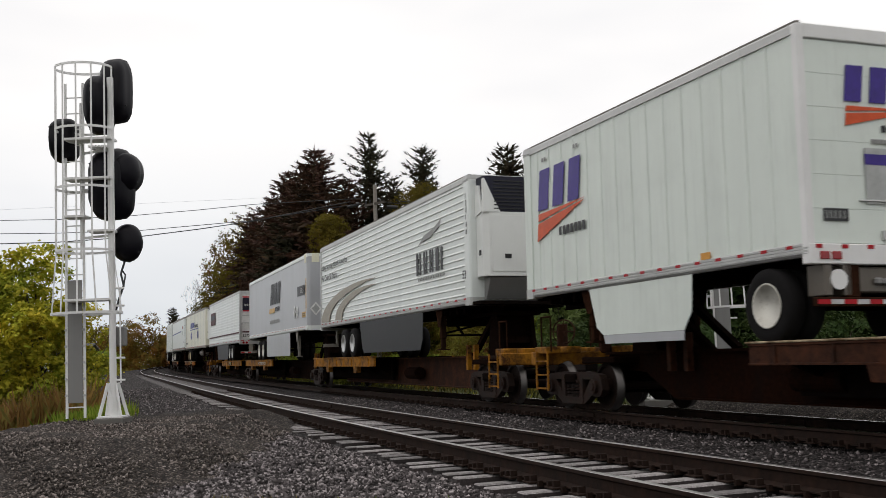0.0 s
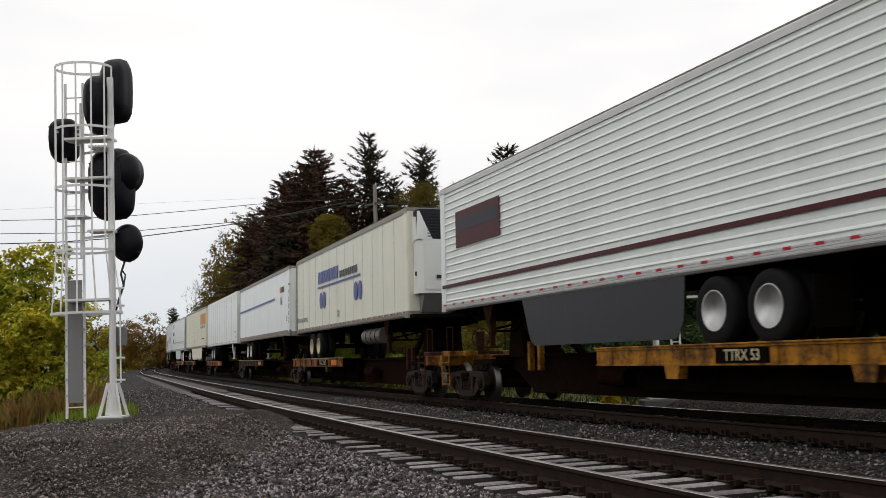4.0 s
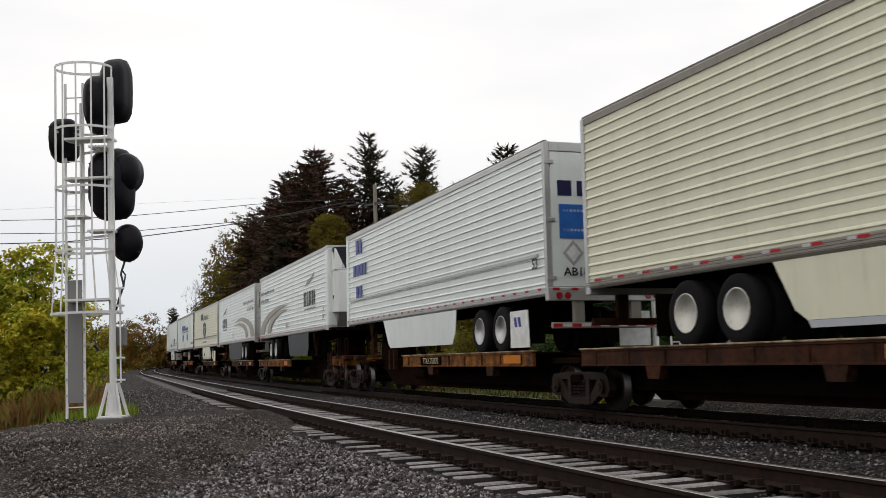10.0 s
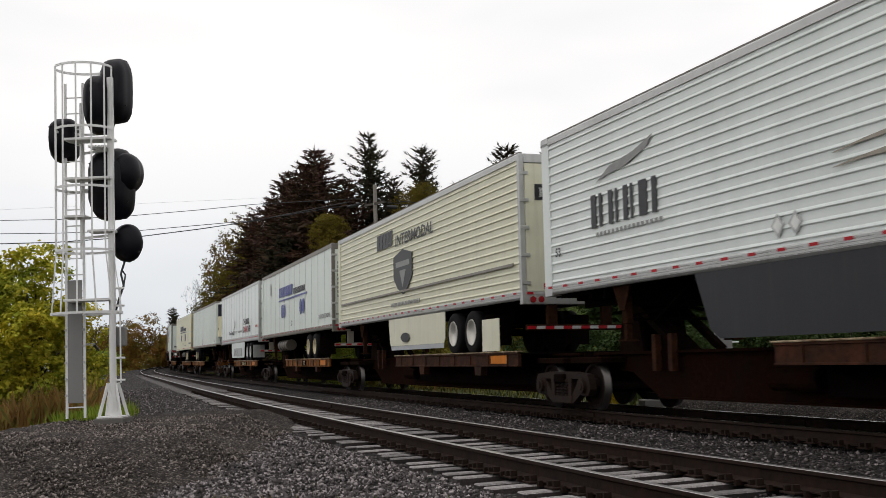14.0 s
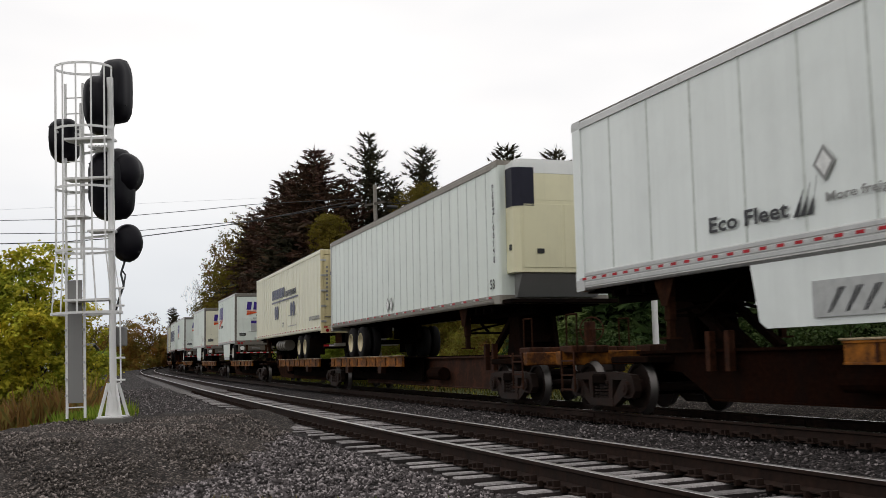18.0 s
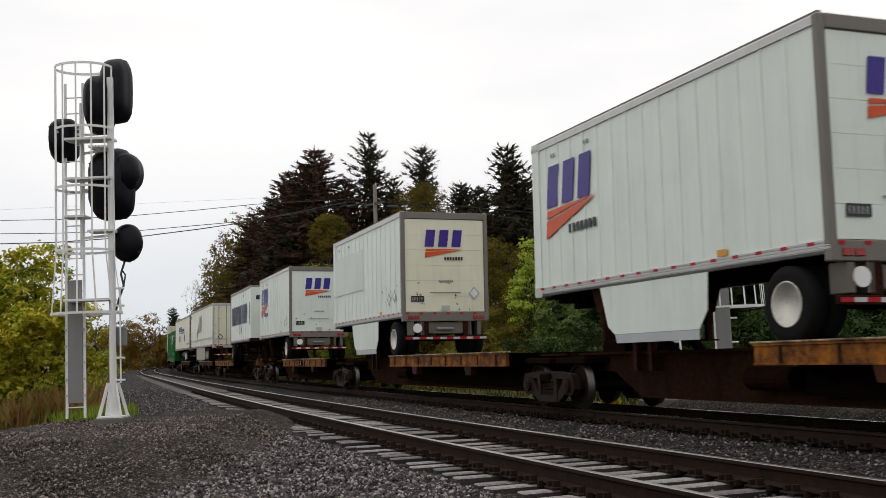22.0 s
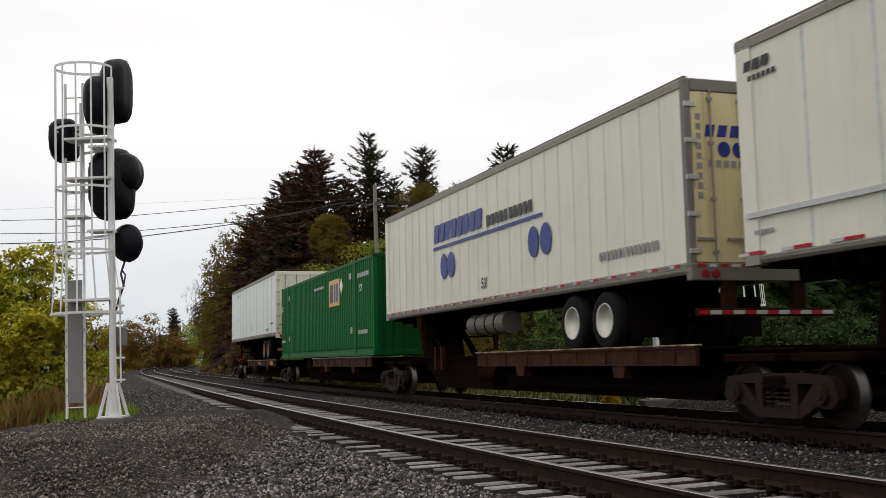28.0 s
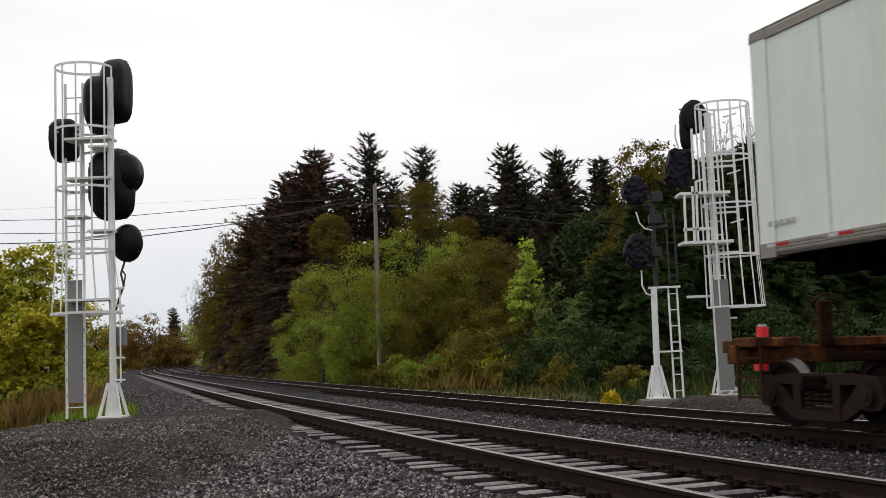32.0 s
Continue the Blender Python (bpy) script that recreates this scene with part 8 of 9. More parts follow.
# car C, five platforms
CC = (79.7, 97.3, 114.4, 132.1, 149.6, 166.3)
for i in range(5):
    spine_car(CC[i], CC[i + 1], i == 4, ("orange", "rust", "orange", "rust", "orange")[i], "brown spine car platform with worn orange deck beams", "spine", marks=("TTAX 753072", None, None, None, "TTAX 753072")[i], mark_at=(1.8, 0, 0, 0, -1.7)[i])
    truck(CC[i])
    if i == 0:
        car_end(CARS[-1][0], CC[0], CC[1], 79.0, True, "rust")
truck(CC[5])
_c = [c for c in CARS if abs(c[1] - (CC[2] + CC[3]) / 2) < 0.1][0]
part("paint_patch", Build().box(_c[1] - 120.4, -0.426, 0.30, _c[1] - 116.8, -0.4205, 1.01), M["teal"], _c[0], "faded teal paint patch on the spine")
car_end(CARS[-1][0], CC[4], CC[5], 166.9, False, "rust", False)
v = shippers(79.85, -1, "warmwhite", "off-white trailer with blue wordmark and blue discs", 11.8, 15.9, 8.35, (11.0, 5.6), lead="reefer", axles=(3.1, 4.35))
v.tank(4.9)
v = van(97.6, 16.15, -1, "white trailer with blue stripe and rounded nose", side="plate", skin="clean", rails="rail_grey", posts="alu", axles=(3.3, 4.5), lead="round", gear=2.4, rail_h=0.24)
v.shape("side_stripe", [(16.0, 3.79), (3.9, 3.90), (3.9, 4.00), (16.0, 3.89)], "blue", "long blue stripe")
v.shape("logo_block", [(2.5, 4.14), (2.2, 4.14), (2.2, 4.40), (2.5, 4.40)], "orangev")
v.blocks(2.1, 1.5, 4.16, 4.40, 3, "ink", 0.2)
v.shape("document_box", [(2.42, 3.62), (2.1, 3.62), (2.1, 3.95), (2.42, 3.95)], "palegrey")
v.text("53", 0.82, 2.8, 0.22, "ink")
for i, ch in enumerate("70062"):
    v.text(ch, 0.34, 3.94 - 0.30 * i, 0.22, "navy", bold=0.04)
bars(v, 0.0, 0.28, 4.36, 0.09, "ink", 4)
v.tape(0.6, 1.25, 0.13, white=False); v.tape(0.85, 1.25, 0.13, white=False)
v = van(115.1, 16.15, -1, "clean white plain trailer with vertical seams", side="seam", skin="clean", rails="clean", posts="alu", pitch=1.22, axles=(3.1, 4.35), lead="plain", rim="rim_alu", gear=2.95, z1=5.24)
v.tape(0.4, 0.7, 0.22)
bars(v, 0.5, 0.95, 2.82, 0.07, "midgrey", 6); bars(v, 0.3, 0.5, 2.5, 0.07, "ink", 3)
v = van(132.6, 16.15, -1, "yellowed white ribbed refrigerated trailer, amber logo", "refrigerated_trailer", "flute", "cream", "rail_grey", "alu", pitch=0.17, axles=(3.1, 4.35), lead="reefer", rim="rim_white", z1=5.25)
for i in range(6):
    a = 3.75 - 0.63 * i
    v.shape("logo_block", [(a, 3.95), (a - 0.20, 3.95), (a - 0.25, 4.78), (a - 0.05, 4.78)], "amber", depth=0.012)
    v.shape("logo_block", [(a - 0.30, 3.95), (a - 0.50, 3.95), (a - 0.55, 4.78), (a - 0.35, 4.78)], "amber", depth=0.012)
v.text("WE KEEP AMERICA MOVING", 3.72, 3.66, 0.2, "ink", 3.5)
bars(v, 1.0, 2.6, 2.82, 0.1, "ink", 13, 0.35)
v.diamond(8.3, 2.78, 0.16, "ink", hole=True)
for i, ch in enumerate("28240"):
    v.text(ch, 0.26, 4.55 - 0.20 * i, 0.15, "ink")
v.text("53", 0.5, 2.5, 0.24, "ink")
v.skirt(11.0, 2.9, "cream", 1.28, 0.4, 0.10)
v.tape(0.4, 0.8, 0.26)
v = van(150.3, 16.15, 1, "white ribbed trailer with blue logo and skirt", "refrigerated_trailer", "flute", "clean", "alu", "alu", pitch=0.17, axles=(2.45, 3.7), rim="rim_alu")
v.doors("clean", bars=2, hinges=3)
for z, s in ((4.45, 1), (2.95, 1)):
    for k in (0, 0.42):
        v.shape("logo_stripe", [(14.75 - k, z), (14.45 - k, z), (14.75 - k - 0.25 + 0.0, z + 0.45), (15.05 - k - 0.25, z + 0.45)], "blue", depth=0.012)
for i in range(4):
    a = 15.1 - 0.42 * i
    v.shape("logo_block", [(a, 3.74), (a - 0.30, 3.74), (a - 0.30, 4.10), (a, 4.10)], "blue", depth=0.012)
for i in range(3):
    a = -1.02 + 0.42 * i
    v.shape("logo_block", [(a, 4.12), (a + 0.30, 4.12), (a + 0.30, 4.42), (a, 4.42)], "navy", end=True)
v.shape("blue_placard", [(-1.0, 3.28), (-0.38, 3.28), (-0.38, 3.95), (-1.0, 3.95)], "skyblue", "bright blue notice on the door", end=True)
bars(v, -0.92, -0.46, 3.8, 0.05, "paper", 6, end=True); bars(v, -0.92, -0.46, 3.42, 0.05, "paper", 6, end=True)
v.diamond(-0.72, 3.0, 0.22, "palegrey", True); v.diamond(-0.2, 3.0, 0.2, "palegrey", True)
v.text("AB1660", -0.95, 2.55, 0.17, "ink", 0.8, end=True)
v.text("53", 0.7, 2.72, 0.22, "ink")
v.shape("rub_rail", [(15.6, 2.95), (0.4, 2.95), (0.4, 3.01), (15.6, 3.01)], "alu", depth=0.03)
v.skirt(11.7, 5.3, "clean", 1.35, 0.5)
v.shape("mud_flap_sign", [(1.9, 1.2), (0.95, 1.2), (1.0, 1.95), (1.9, 1.95)], "paper", depth=-0.02)
part("mud_flap_sign", v.b().box(v.xd(0.62), 0.55, 1.2, v.xd(0.60), 1.25, 1.9), M["paper"], v.ob)
for k in (0, 0.2):
    v.shape("logo_stripe", [(1.65 - k, 1.62), (1.52 - k, 1.62), (1.58 - k, 1.82), (1.71 - k, 1.82)], "blue", depth=0.002)
v.tape(0.3, 0.62, 0.2)

# car D
CD = (170.0, 186.3, 203.3, 220.6, 238.0, 254.7)
for i in range(5):
    spine_car(CD[i], CD[i + 1], i != 0, ("orange", "rust", "rust", "orange", "orange")[i], "rusty brown spine car platform with orange reflectors", "spine", marks=(None, "TTAX 655", None, "TTX", "TTAX 653136  53")[i])
    truck(CD[i])
    if i == 0:
        car_end(CARS[-1][0], CD[0], CD[1], 169.3, True, "rust")
truck(CD[5])
car_end(CARS[-1][0], CD[4], CD[5], 255.3, False, "rust", False)
v = van(169.4, 16.15, -1, "white ribbed refrigerated trailer, taupe swooshes, louvred nose unit", "refrigerated_trailer", "flute", "clean", "alu", "alu", pitch=0.17, axles=(3.45, 4.8), lead="reefer", rim="rim_alu", gear=3.2, z1=5.25)
reefer_logo(v, 4.5, [(15.95, 8.2, 2.40, 3.56, 1.35, 105), (13.7, 8.1, 2.40, 3.36, 1.0, 105)], (15.8, 4.28), False)
v.skirt(8.3, 3.7, "skirtdark", 1.25)
v.text("53", 0.85, 2.86, 0.17, "ink"); v.text("136", 0.95, 2.6, 0.17, "ink")
v.diamond(8.6, 2.62, 0.14, "palegrey"); v.diamond(8.25, 2.62, 0.14, "palegrey")
v.tape(0.3, 0.62, 0.2)
v = van(187.3, 16.15, 1, "white ribbed refrigerated trailer with bright doors", "refrigerated_trailer", "flute", "clean", "alu", "alu", pitch=0.17, axles=(3.4, 4.7), rim="rim_alu")
v.doors("bright", bars=2, hinges=3)
reefer_logo(v, 14.15, [(0.15, 8.0, 2.40, 3.55, 1.3, 122), (2.5, 8.0, 2.40, 3.30, 0.9, 118)], (4.45, 4.18), True)
for z in (3.3, 3.95):
    v.shape("door_bar", [(-1.15, z), (1.15, z), (1.15, z + 0.07), (-1.15, z + 0.07)], "alu", end=True, depth=0.02)
v.shape("logo_block", [(-0.35, 4.15), (-0.22, 4.15), (-0.22, 4.5), (-0.35, 4.5)], "ink", end=True); v.shape("logo_block", [(-0.2, 4.15), (0.05, 4.15), (-0.1, 4.5), (-0.2, 4.4)], "ink", end=True)
v.diamond(-0.68, 2.92, 0.25, "paper", True); v.diamond(-0.12, 2.82, 0.25, "paper", True)
for i in range(7):
    v.shape("number_bar", [(-1.08, 3.9 + 0.12 * i), (-1.0, 3.9 + 0.12 * i), (-1.0, 3.98 + 0.12 * i), (-1.08, 3.98 + 0.12 * i)], "ink", end=True)
v.skirt(11.1, 5.25, "skirtdark", 1.2)
v.text("53", 15.6, 2.86, 0.17, "ink")
v.diamond(9.1, 2.62, 0.14, "palegrey"); v.diamond(8.75, 2.62, 0.14, "palegrey")
v.tape(0.3, 0.62, 0.2)
v = van(204.5, 16.15, 1, "yellowed ribbed trailer with dark shield logo", "refrigerated_trailer", "flute", "cream", "alu", "alu", pitch=0.17, axles=(3.0, 4.25), rim="rim_white")
v.doors("ivory", bars=2, hinges=5)
v.blocks(11.0, 9.3, 4.28, 4.74, 5, "ink", 0.1, 0.12)
v.text("INTERMODAL", 9.0, 4.22, 0.32, "ink", 3.4, lean=0.18)
v.shape("shield_logo", [(9.2, 3.92), (8.3, 4.08), (7.42, 3.92), (7.42, 3.3), (7.8, 3.0), (8.3, 2.82), (8.8, 3.0), (9.2, 3.3)], "ink", "dark shield shaped logo", depth=0.012)
v.shape("shield_band", [(8.95, 3.75), (7.65, 3.75), (7.65, 3.6), (8.95, 3.6)], "midgrey", depth=0.015)
v.shape("shield_band", [(8.6, 3.5), (8.0, 3.5), (8.3, 3.0)], "midgrey", depth=0.015)
bars(v, 6.8, 9.6, 2.52, 0.1, "midgrey", 20, 0.35)
v.shape("rub_rail", [(15.6, 2.88), (0.4, 2.88), (0.4, 2.94), (15.6, 2.94)], "rail_grey", depth=0.03)
v.shape("door_sign", [(-0.95, 4.22), (-0.1, 4.22), (-0.1, 4.55), (-0.95, 4.55)], "ink", end=True)
bars(v, -0.85, -0.1, 4.28, 0.2, "paper", 5, 0.3, end=True)
v.shape("door_badge", [(-0.8, 2.38), (-0.5, 2.38), (-0.5, 2.5), (-0.8, 2.5)], "redv", end=True)
v.skirt(9.9, 4.9, "ivory", 1.28, 0.1, 0.12)
v.oval(8.2, 1.62, 0.4, 0.13, "ink")
v.tape(0.3, 0.62, 0.2)
for k in (2.3,):
    v.shape("mud_flap_sign", [(k, 1.15), (k - 1.0, 1.15), (k - 1.0, 1.85), (k, 1.85)], "ivory", depth=-0.02)
v = shippers(221.6, 1, "white", "off-white trailer with blue wordmark and discs, brown doors", 11.2, 2.4, 7.9, (10.1, 5.7), axles=(3.2, 4.45), z1=5.24)
v.shape("document_box", [(13.75, 4.2), (13.4, 4.2), (13.4, 4.75), (13.75, 4.75)], "palegrey")
v.tank(11.6)
v = van(238.95, 16.15, 1, "white trailer with bold black slogan and red tape", side="seam", skin="clean", rails="alu", posts="alu", pitch=1.22, axles=(3.0, 4.25), rim="rim_alu", rail_h=0.30, z1=5.22, flap="palegrey")
v.doors("clean", bars=2, hinges=4)
v.text("THE", 5.7, 3.12, 0.34, "ink", 0.95, bold=0.045); v.blocks(4.65, 3.5, 3.14, 3.44, 4, "ink", 0, 0.18)
v.text("AD", 6.05, 2.68, 0.36, "ink", 0.66, bold=0.045); v.text("VAN", 5.32, 2.68, 0.36, "redv", 0.98, bold=0.045); v.text("TAGE", 4.28, 2.68, 0.36, "ink", 1.25, bold=0.045)
v.text("Eco Fleet", 11.95, 2.70, 0.22, "ink", 1.75); v.text("More freight.", 9.5, 2.76, 0.15, "midgrey", 1.3); bars(v, 6.4, 8.0, 2.76, 0.09, "midgrey", 12, 0.4)
v.diamond(9.5, 3.28, 0.2, "midgrey")
for k in (0, 0.13, 0.26):
    v.shape("leaf_logo", [(10.12 - k, 2.68), (10.02 - k, 2.68), (9.90 - k, 3.02 + k * 0.5), (9.96 - k, 2.92)], "ink")
v.text("480573", -0.95, 4.72, 0.2, "ink", 1.05, end=True)
bars(v, -0.95, 0.5, 4.05, 0.14, "redv", 11, 0.3, end=True); bars(v, -0.7, 0.25, 3.92, 0.07, "ink", 9, end=True)
v.shape("logo_diamond", [(-0.85, 3.32), (-0.15, 3.52), (0.58, 3.32), (-0.15, 3.12)], "redv", end=True); v.shape("logo_block", [(-0.6, 3.25), (0.3, 3.25), (0.33, 3.40), (-0.57, 3.40)], "ink", end=True, depth=0.008)
v.diamond(-0.3, 2.86, 0.25, "palegrey", True)
v.skirt(11.1, 5.45, "clean", 1.3, 0.15, 0.0)
v.shape("skirt_sign", [(9.85, 1.40), (6.6, 1.40), (6.6, 1.85), (9.85, 1.85)], "palegrey", depth=-0.026)
for i in range(5):
    a = 9.6 - 0.3 * i
    v.shape("skirt_logo", [(a, 1.45), (a - 0.08, 1.45), (a - 0.35, 1.75), (a - 0.22, 1.75)], "ink", depth=-0.02)
v.text("Less CO2", 7.95, 1.47, 0.2, "ink", 1.25).location.y += 0.036
v.tape(0.25, 0.36, 0.18, z=2.34)
v.shape("side_marker", [(1.1, 2.86), (0.88, 2.86), (0.88, 2.98), (1.1, 2.98)], "orangev"); v.shape("side_marker", [(0.75, 2.86), (0.5, 2.86), (0.5, 2.98), (0.75, 2.98)], "orangev")

# car E
CE = (258.8, 275.4, 292.7, 309.9, 327.3, 343.6)
for i in range(5):
    spine_car(CE[i], CE[i + 1], i != 0, ("orange", "orange", "orange", "orange", "orange")[i], "rust-brown spine car platform with worn orange deck edge", "rust" if i == 0 else "spine3", marks=(None, None, "53", None, "53")[i], reflect=False)
    truck(CE[i])
    if i == 0:
        car_end(CARS[-1][0], CE[0], CE[1], 258.1, True, "rust")
truck(CE[5])
car_end(CARS[-1][0], CE[4], CE[5], 344.2, False, "rust", False)
v = van(258.65, 16.15, -1, "white trailer with cream nose unit", "refrigerated_trailer", "seam", "white", "rail_grey", "alu", pitch=0.61, axles=(2.9, 4.15), lead="reefer_cream", rim="rim_cream", z1=5.25)
for i, ch in enumerate("PEBZ100198"):
    v.text(ch, 0.32, 4.62 - 0.175 * i, 0.145, "ink", bold=0.035)
v.text("53", 0.55, 2.48, 0.22, "ink")
v.diamond(8.35, 2.6, 0.18, "midgrey"); v.diamond(8.72, 2.6, 0.18, "midgrey")
v.tape(0.5, 0.8, 0.22)
v = shippers(276.5, 1, "ivory", "yellowed trailer with navy wordmark, discs, brown-framed doors", 11.2, 2.35, 8.1, (9.95, 5.9), axles=(3.2, 4.45), side="post", pitch=0.61, rim="rim_cream", z1=5.23)
v.tank(10.1)
v.shape("outlined_box", [(6.9, 2.55), (5.0, 2.55), (5.0, 2.58), (6.9, 2.58)], "midgrey"); v.shape("outlined_box", [(6.9, 3.0), (5.0, 3.0), (5.0, 3.03), (6.9, 3.03)], "midgrey")
freight_pup(301.35, "white short freight trailer with grey frame, purple logo, notice panel", 0, True)
freight_pup(318.85, "scuffed white short freight trailer, faded side, purple door logo", 2, False)
freight_pup(336.05, "white short freight trailer with purple logo and open underside", 3, True)

# car F
CF = (347.1, 365.0, 382.3, 400.2, 417.7, 434.5)
for i in range(5):
    spine_car(CF[i], CF[i + 1], i != 0, ("orange", "rust", "rust", "rust", "rust")[i], "dark rusty brown spine car platform", "spine2" if i < 4 else "spine", deck=(355.3, 364.4) if i == 0 else None, marks=(None, None, None, None, "TTAX 653200")[i], reflect=i == 4)
    truck(CF[i])
    if i == 0:
        car_end(CARS[-1][0], CF[0], CF[1], 346.4, True, "rust")
truck(CF[5])
_e = CARS[-1][0]
car_end(_e, CF[4], CF[5], 435.3, False, "orange", True, False)
_x = (CF[4] + CF[5]) / 2 - 436.55
_k = part("marker_bracket", Build().box(_x - 0.75, -0.45, 1.00, _x + 0.6, -0.30, 1.18, 0.01).prism([(_x - 0.2, 1.0), (_x + 0.25, 1.0), (_x + 0.1, 0.9)], -0.45, -0.30, "y"), M["orange"], _e)
_k = part("marker_lamp", Build().cyl((_x + 0.30, -0.50, 1.19), (_x + 0.30, -0.50, 1.36), 0.085, 14).cyl((_x + 0.36, -0.60, 0.74), (_x + 0.36, -0.60, 1.06), 0.10, 14), M["marker"], _e, "red end-of-train marker lamp")
part("marker_cap", Build().cyl((_x + 0.30, -0.50, 1.36), (_x + 0.30, -0.50, 1.40), 0.06, 12), M["silver"], _k)

v = van(347.85, 8.53, -1, "white short trailer with large navy wordmark, scuffed", "pup_trailer", "seam", "white", "rail_grey", "frame_brown", pitch=0.95, axles=(0.95,), rim="rim_rust", gear=2.6, group="short freight trailers", rail_h=0.10)
for i, (a, w) in enumerate(((7.85, 0.72), (7.0, 0.8), (6.1, 0.75), (5.25, 0.78), (4.35, 1.1), (3.15, 0.78), (2.3, 0.8))):
    v.shape("logo_block", [(a, 3.22), (a - w * 0.34, 3.22), (a - w * 0.34 - 0.05, 4.30), (a - 0.03, 4.30)], "navy")
    v.shape("logo_block", [(a - w * 0.52, 3.22), (a - w * 0.88, 3.22), (a - w * 0.88 - 0.05, 4.30), (a - w * 0.52 - 0.03, 4.30)], "navy")
v.shape("number_strip", [(0.48, 3.1), (0.26, 3.1), (0.26, 4.32), (0.48, 4.32)], "ink")
for i, ch in enumerate("211325"):
    v.text(ch, 0.43, 4.13 - 0.195 * i, 0.14, "paper")
v.blocks(-1.0, 0.75, 4.42, 4.66, 7, "navy", 0.1, 0.2, end=True)
bars(v, 0.15, 0.75, 4.22, 0.14, "orangev", 6, 0.2, end=True)
v.diamond(-0.25, 2.78, 0.24, "palegrey", True)
v.diamond(4.4, 2.88, 0.2, "midgrey"); v.diamond(3.8, 2.92, 0.2, "palegrey"); v.diamond(5.5, 2.92, 0.1, "midgrey")
v.tape(0.6, 1.0, 0.42)
v.shape("vent", [(3.0, 4.72), (2.8, 4.72), (2.8, 4.82), (3.0, 4.82)], "ink")

v = van(366.4, 16.15, 1, "weathered white trailer with ghosted taupe logo and rub rail", side="seam", skin="warmwhite", rails="rail_grey", posts="alu", pitch=1.22, axles=(3.0, 4.25), rim="rim_cream", rail_h=0.10, z1=5.25)
v.doors("ivory", bars=4, hinges=5)
v.shape("ghost_logo", [(11.3, 3.2), (10.9, 3.2), (8.95, 4.78), (9.1, 4.62)], "taupe"); v.shape("ghost_logo", [(10.9, 3.45), (9.6, 4.1), (9.4, 4.3), (9.5, 3.6)], "taupe")
v.shape("ghost_logo", [(9.5, 3.55), (8.7, 3.62), (8.6, 4.55), (9.2, 4.6)], "taupe"); v.shape("ghost_logo", [(8.55, 3.55), (7.7, 3.62), (7.6, 4.7), (7.85, 4.7), (7.95, 3.9), (8.3, 3.9), (8.25, 4.6), (8.5, 4.6)], "taupe")
v.shape("ghost_logo", [(11.2, 2.75), (10.95, 2.75), (10.0, 3.5), (10.2, 3.55)], "taupe")
v.shape("logo_rule", [(11.4, 3.28), (7.65, 3.45), (7.65, 3.50), (11.3, 3.36)], "midgrey"); v.shape("logo_rule", [(11.2, 3.4), (7.65, 3.56), (7.65, 3.60), (11.1, 3.46)], "midgrey")
v.shape("rub_rail", [(16.0, 2.78), (0.2, 2.78), (0.2, 2.85), (16.0, 2.85)], "alu", depth=0.03)
v.blocks(15.95, 15.4, 4.78, 4.92, 3, "ink", 0.2); bars(v, 15.3, 15.9, 4.64, 0.07, "ink", 6)
v.diamond(7.95, 2.56, 0.2, "midgrey", hole=True)
v.diamond(-0.75, 2.85, 0.2, "ink", True)
v.shape("door_badge", [(0.5, 2.85), (0.95, 2.85), (0.95, 3.0), (0.5, 3.0)], "gold", end=True)
v.blocks(0.45, 0.98, 4.55, 4.68, 3, "ink", 0.1, end=True); bars(v, 0.4, 1.0, 4.42, 0.06, "ink", 7, end=True)
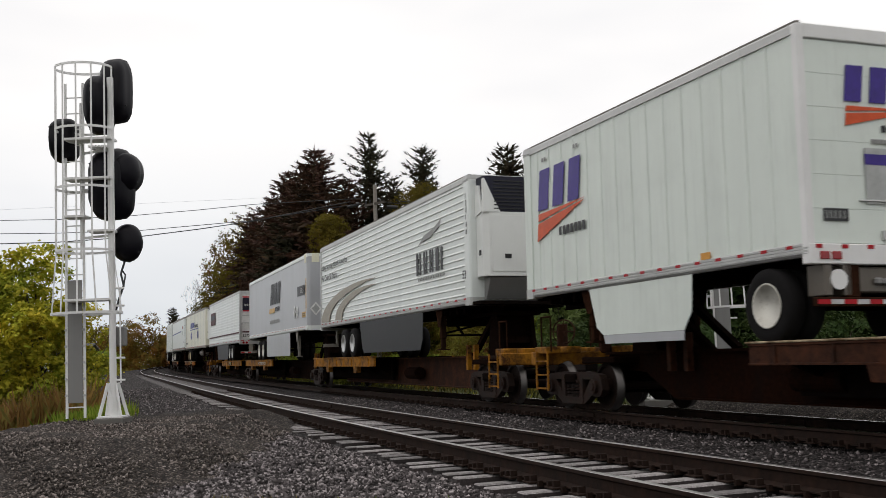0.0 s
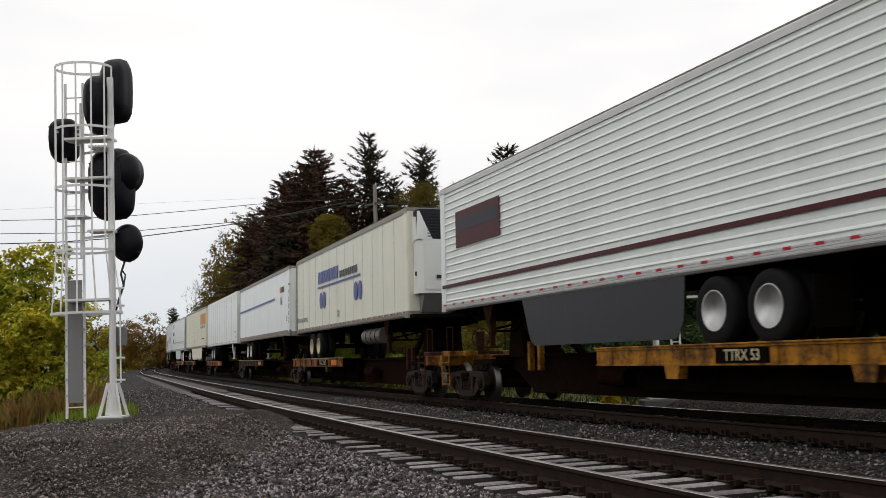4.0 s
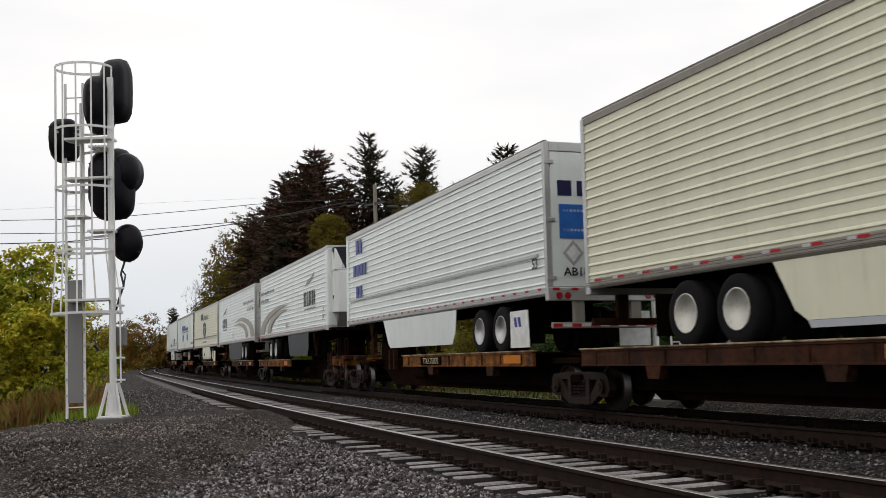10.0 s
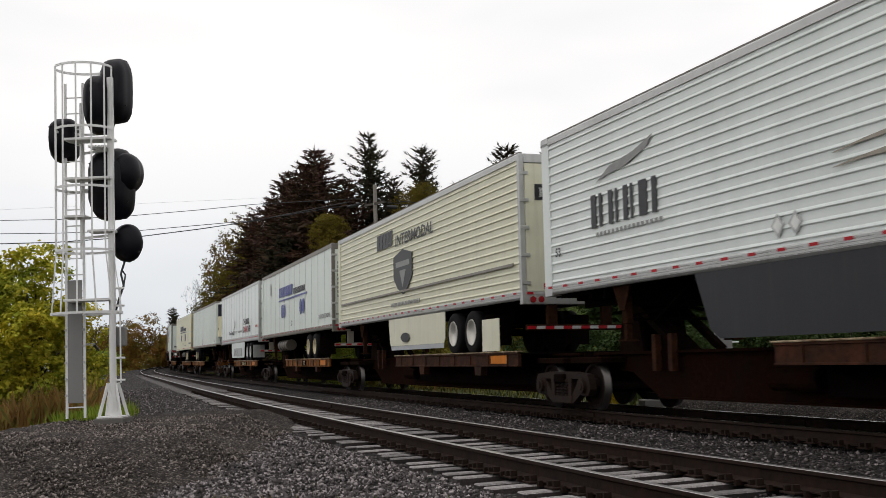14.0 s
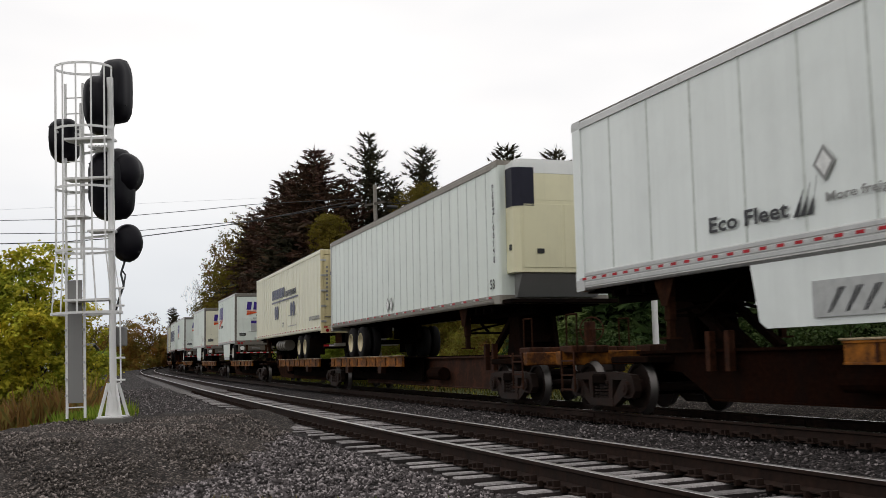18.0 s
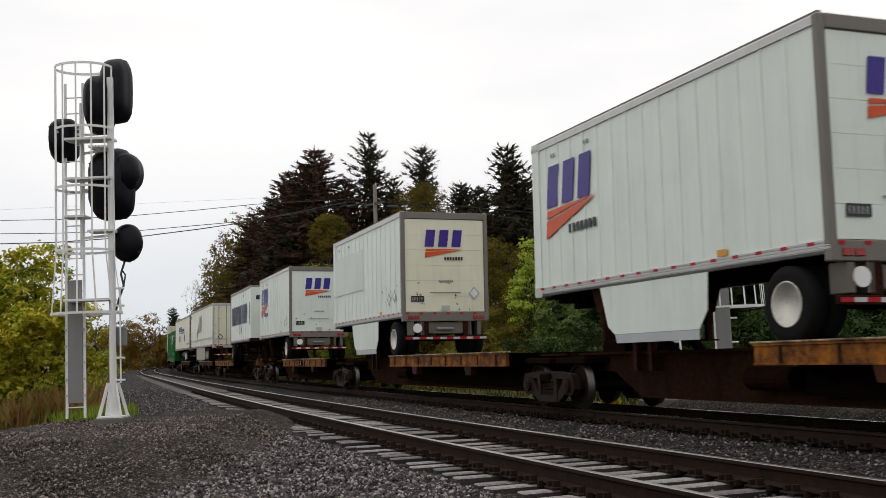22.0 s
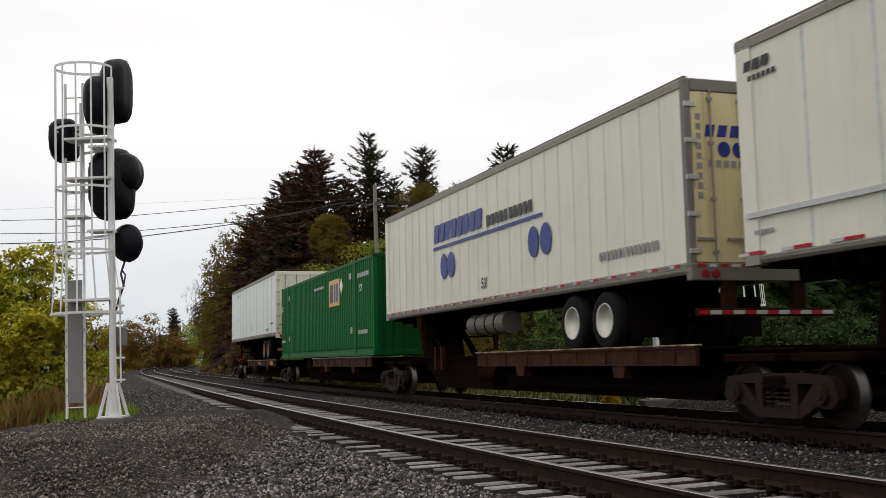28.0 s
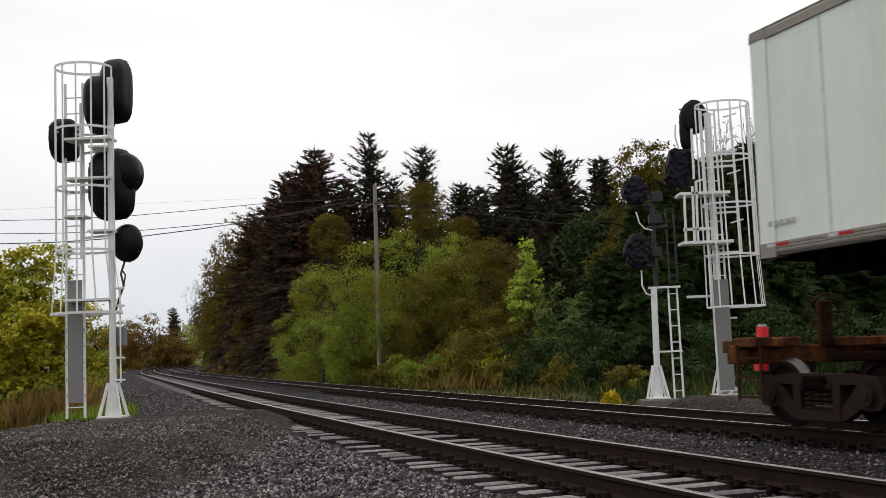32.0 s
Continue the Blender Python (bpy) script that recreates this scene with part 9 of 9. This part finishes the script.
for y0 in (-1.0, 0.55):
    v.shape("rusty_bumper", [(y0, 2.0), (y0 + 0.45, 2.0), (y0 + 0.45, 2.2), (y0, 2.2)], "rust", end=True, depth=0.03)
v.skirt(11.6, 5.3, "skirtgrey", 1.25, 0.05)
v.tape(0.4, 0.9, 0.4)
bars(v, 15.5, 15.9, 2.55, 0.06, "midgrey", 6)
v = shippers(383.8, 1, "warmwhite", "white trailer with blue wordmark and discs, rusty doors", 11.7, 2.9, 8.2, (10.7, 5.3), axles=(2.75, 4.0), side="post", z1=5.14, pitch=0.61, rim="rim_white")
v.tank(8.9)
container(401.3, 16.15, "green corrugated steel container with yellow logo panel")
v = van(419.05, 16.15, 1, "white sheet-and-post trailer with yellowed door frame", side="seam", skin="white", rails="rail_grey", posts="ivory", pitch=1.22, axles=(2.4, 3.65), rim="rim_rust", z0=2.24, z1=5.27)
v.doors("ivory", bars=4, hinges=5)
bars(v, 0.9, 1.75, 2.82, 0.09, "midgrey", 10, 0.3); bars(v, 2.2, 3.1, 2.56, 0.09, "midgrey", 8, 0.3)
v.diamond(8.0, 2.78, 0.17, "midgrey")
bars(v, 15.4, 15.95, 2.62, 0.07, "palegrey", 5); bars(v, 13.1, 13.3, 4.78, 0.1, "ink", 3)
v.tape(0.6, 1.15, 0.3)


def motions():
    """The train runs past at an even speed; its wheels turn while they are near."""
    steps = [0.5 * i for i in range(65)]
    for ob, u, half in CARS:
        walk(ob, [(t, ride(u, half, t)) for t in steps])
    for ob, u, half, up in VANS:
        walk(ob, [(t, ride(u, half, t, up)) for t in steps])
    for ob, u, sets in TRUCKS:
        walk(ob, [(t, ride(u, 0.89, t)) for t in steps])
        t0, t1 = max(0.0, (u - 48) / SPEED), min(32.0, (u + 2) / SPEED)
        n = int((t1 - t0) * FPS)
        times = sorted({round(t0 * FPS + k) / FPS for k in range(n + 1)} | {0.0, 32.0})
        for w, x in sets:
            walk(w, [(t, Matrix.Translation((x, 0, 0.457)) @ Matrix.Rotation(SPEED * (min(max(t, t0), t1) - t0) / 0.457, 4, "Y")) for t in times])


motions()
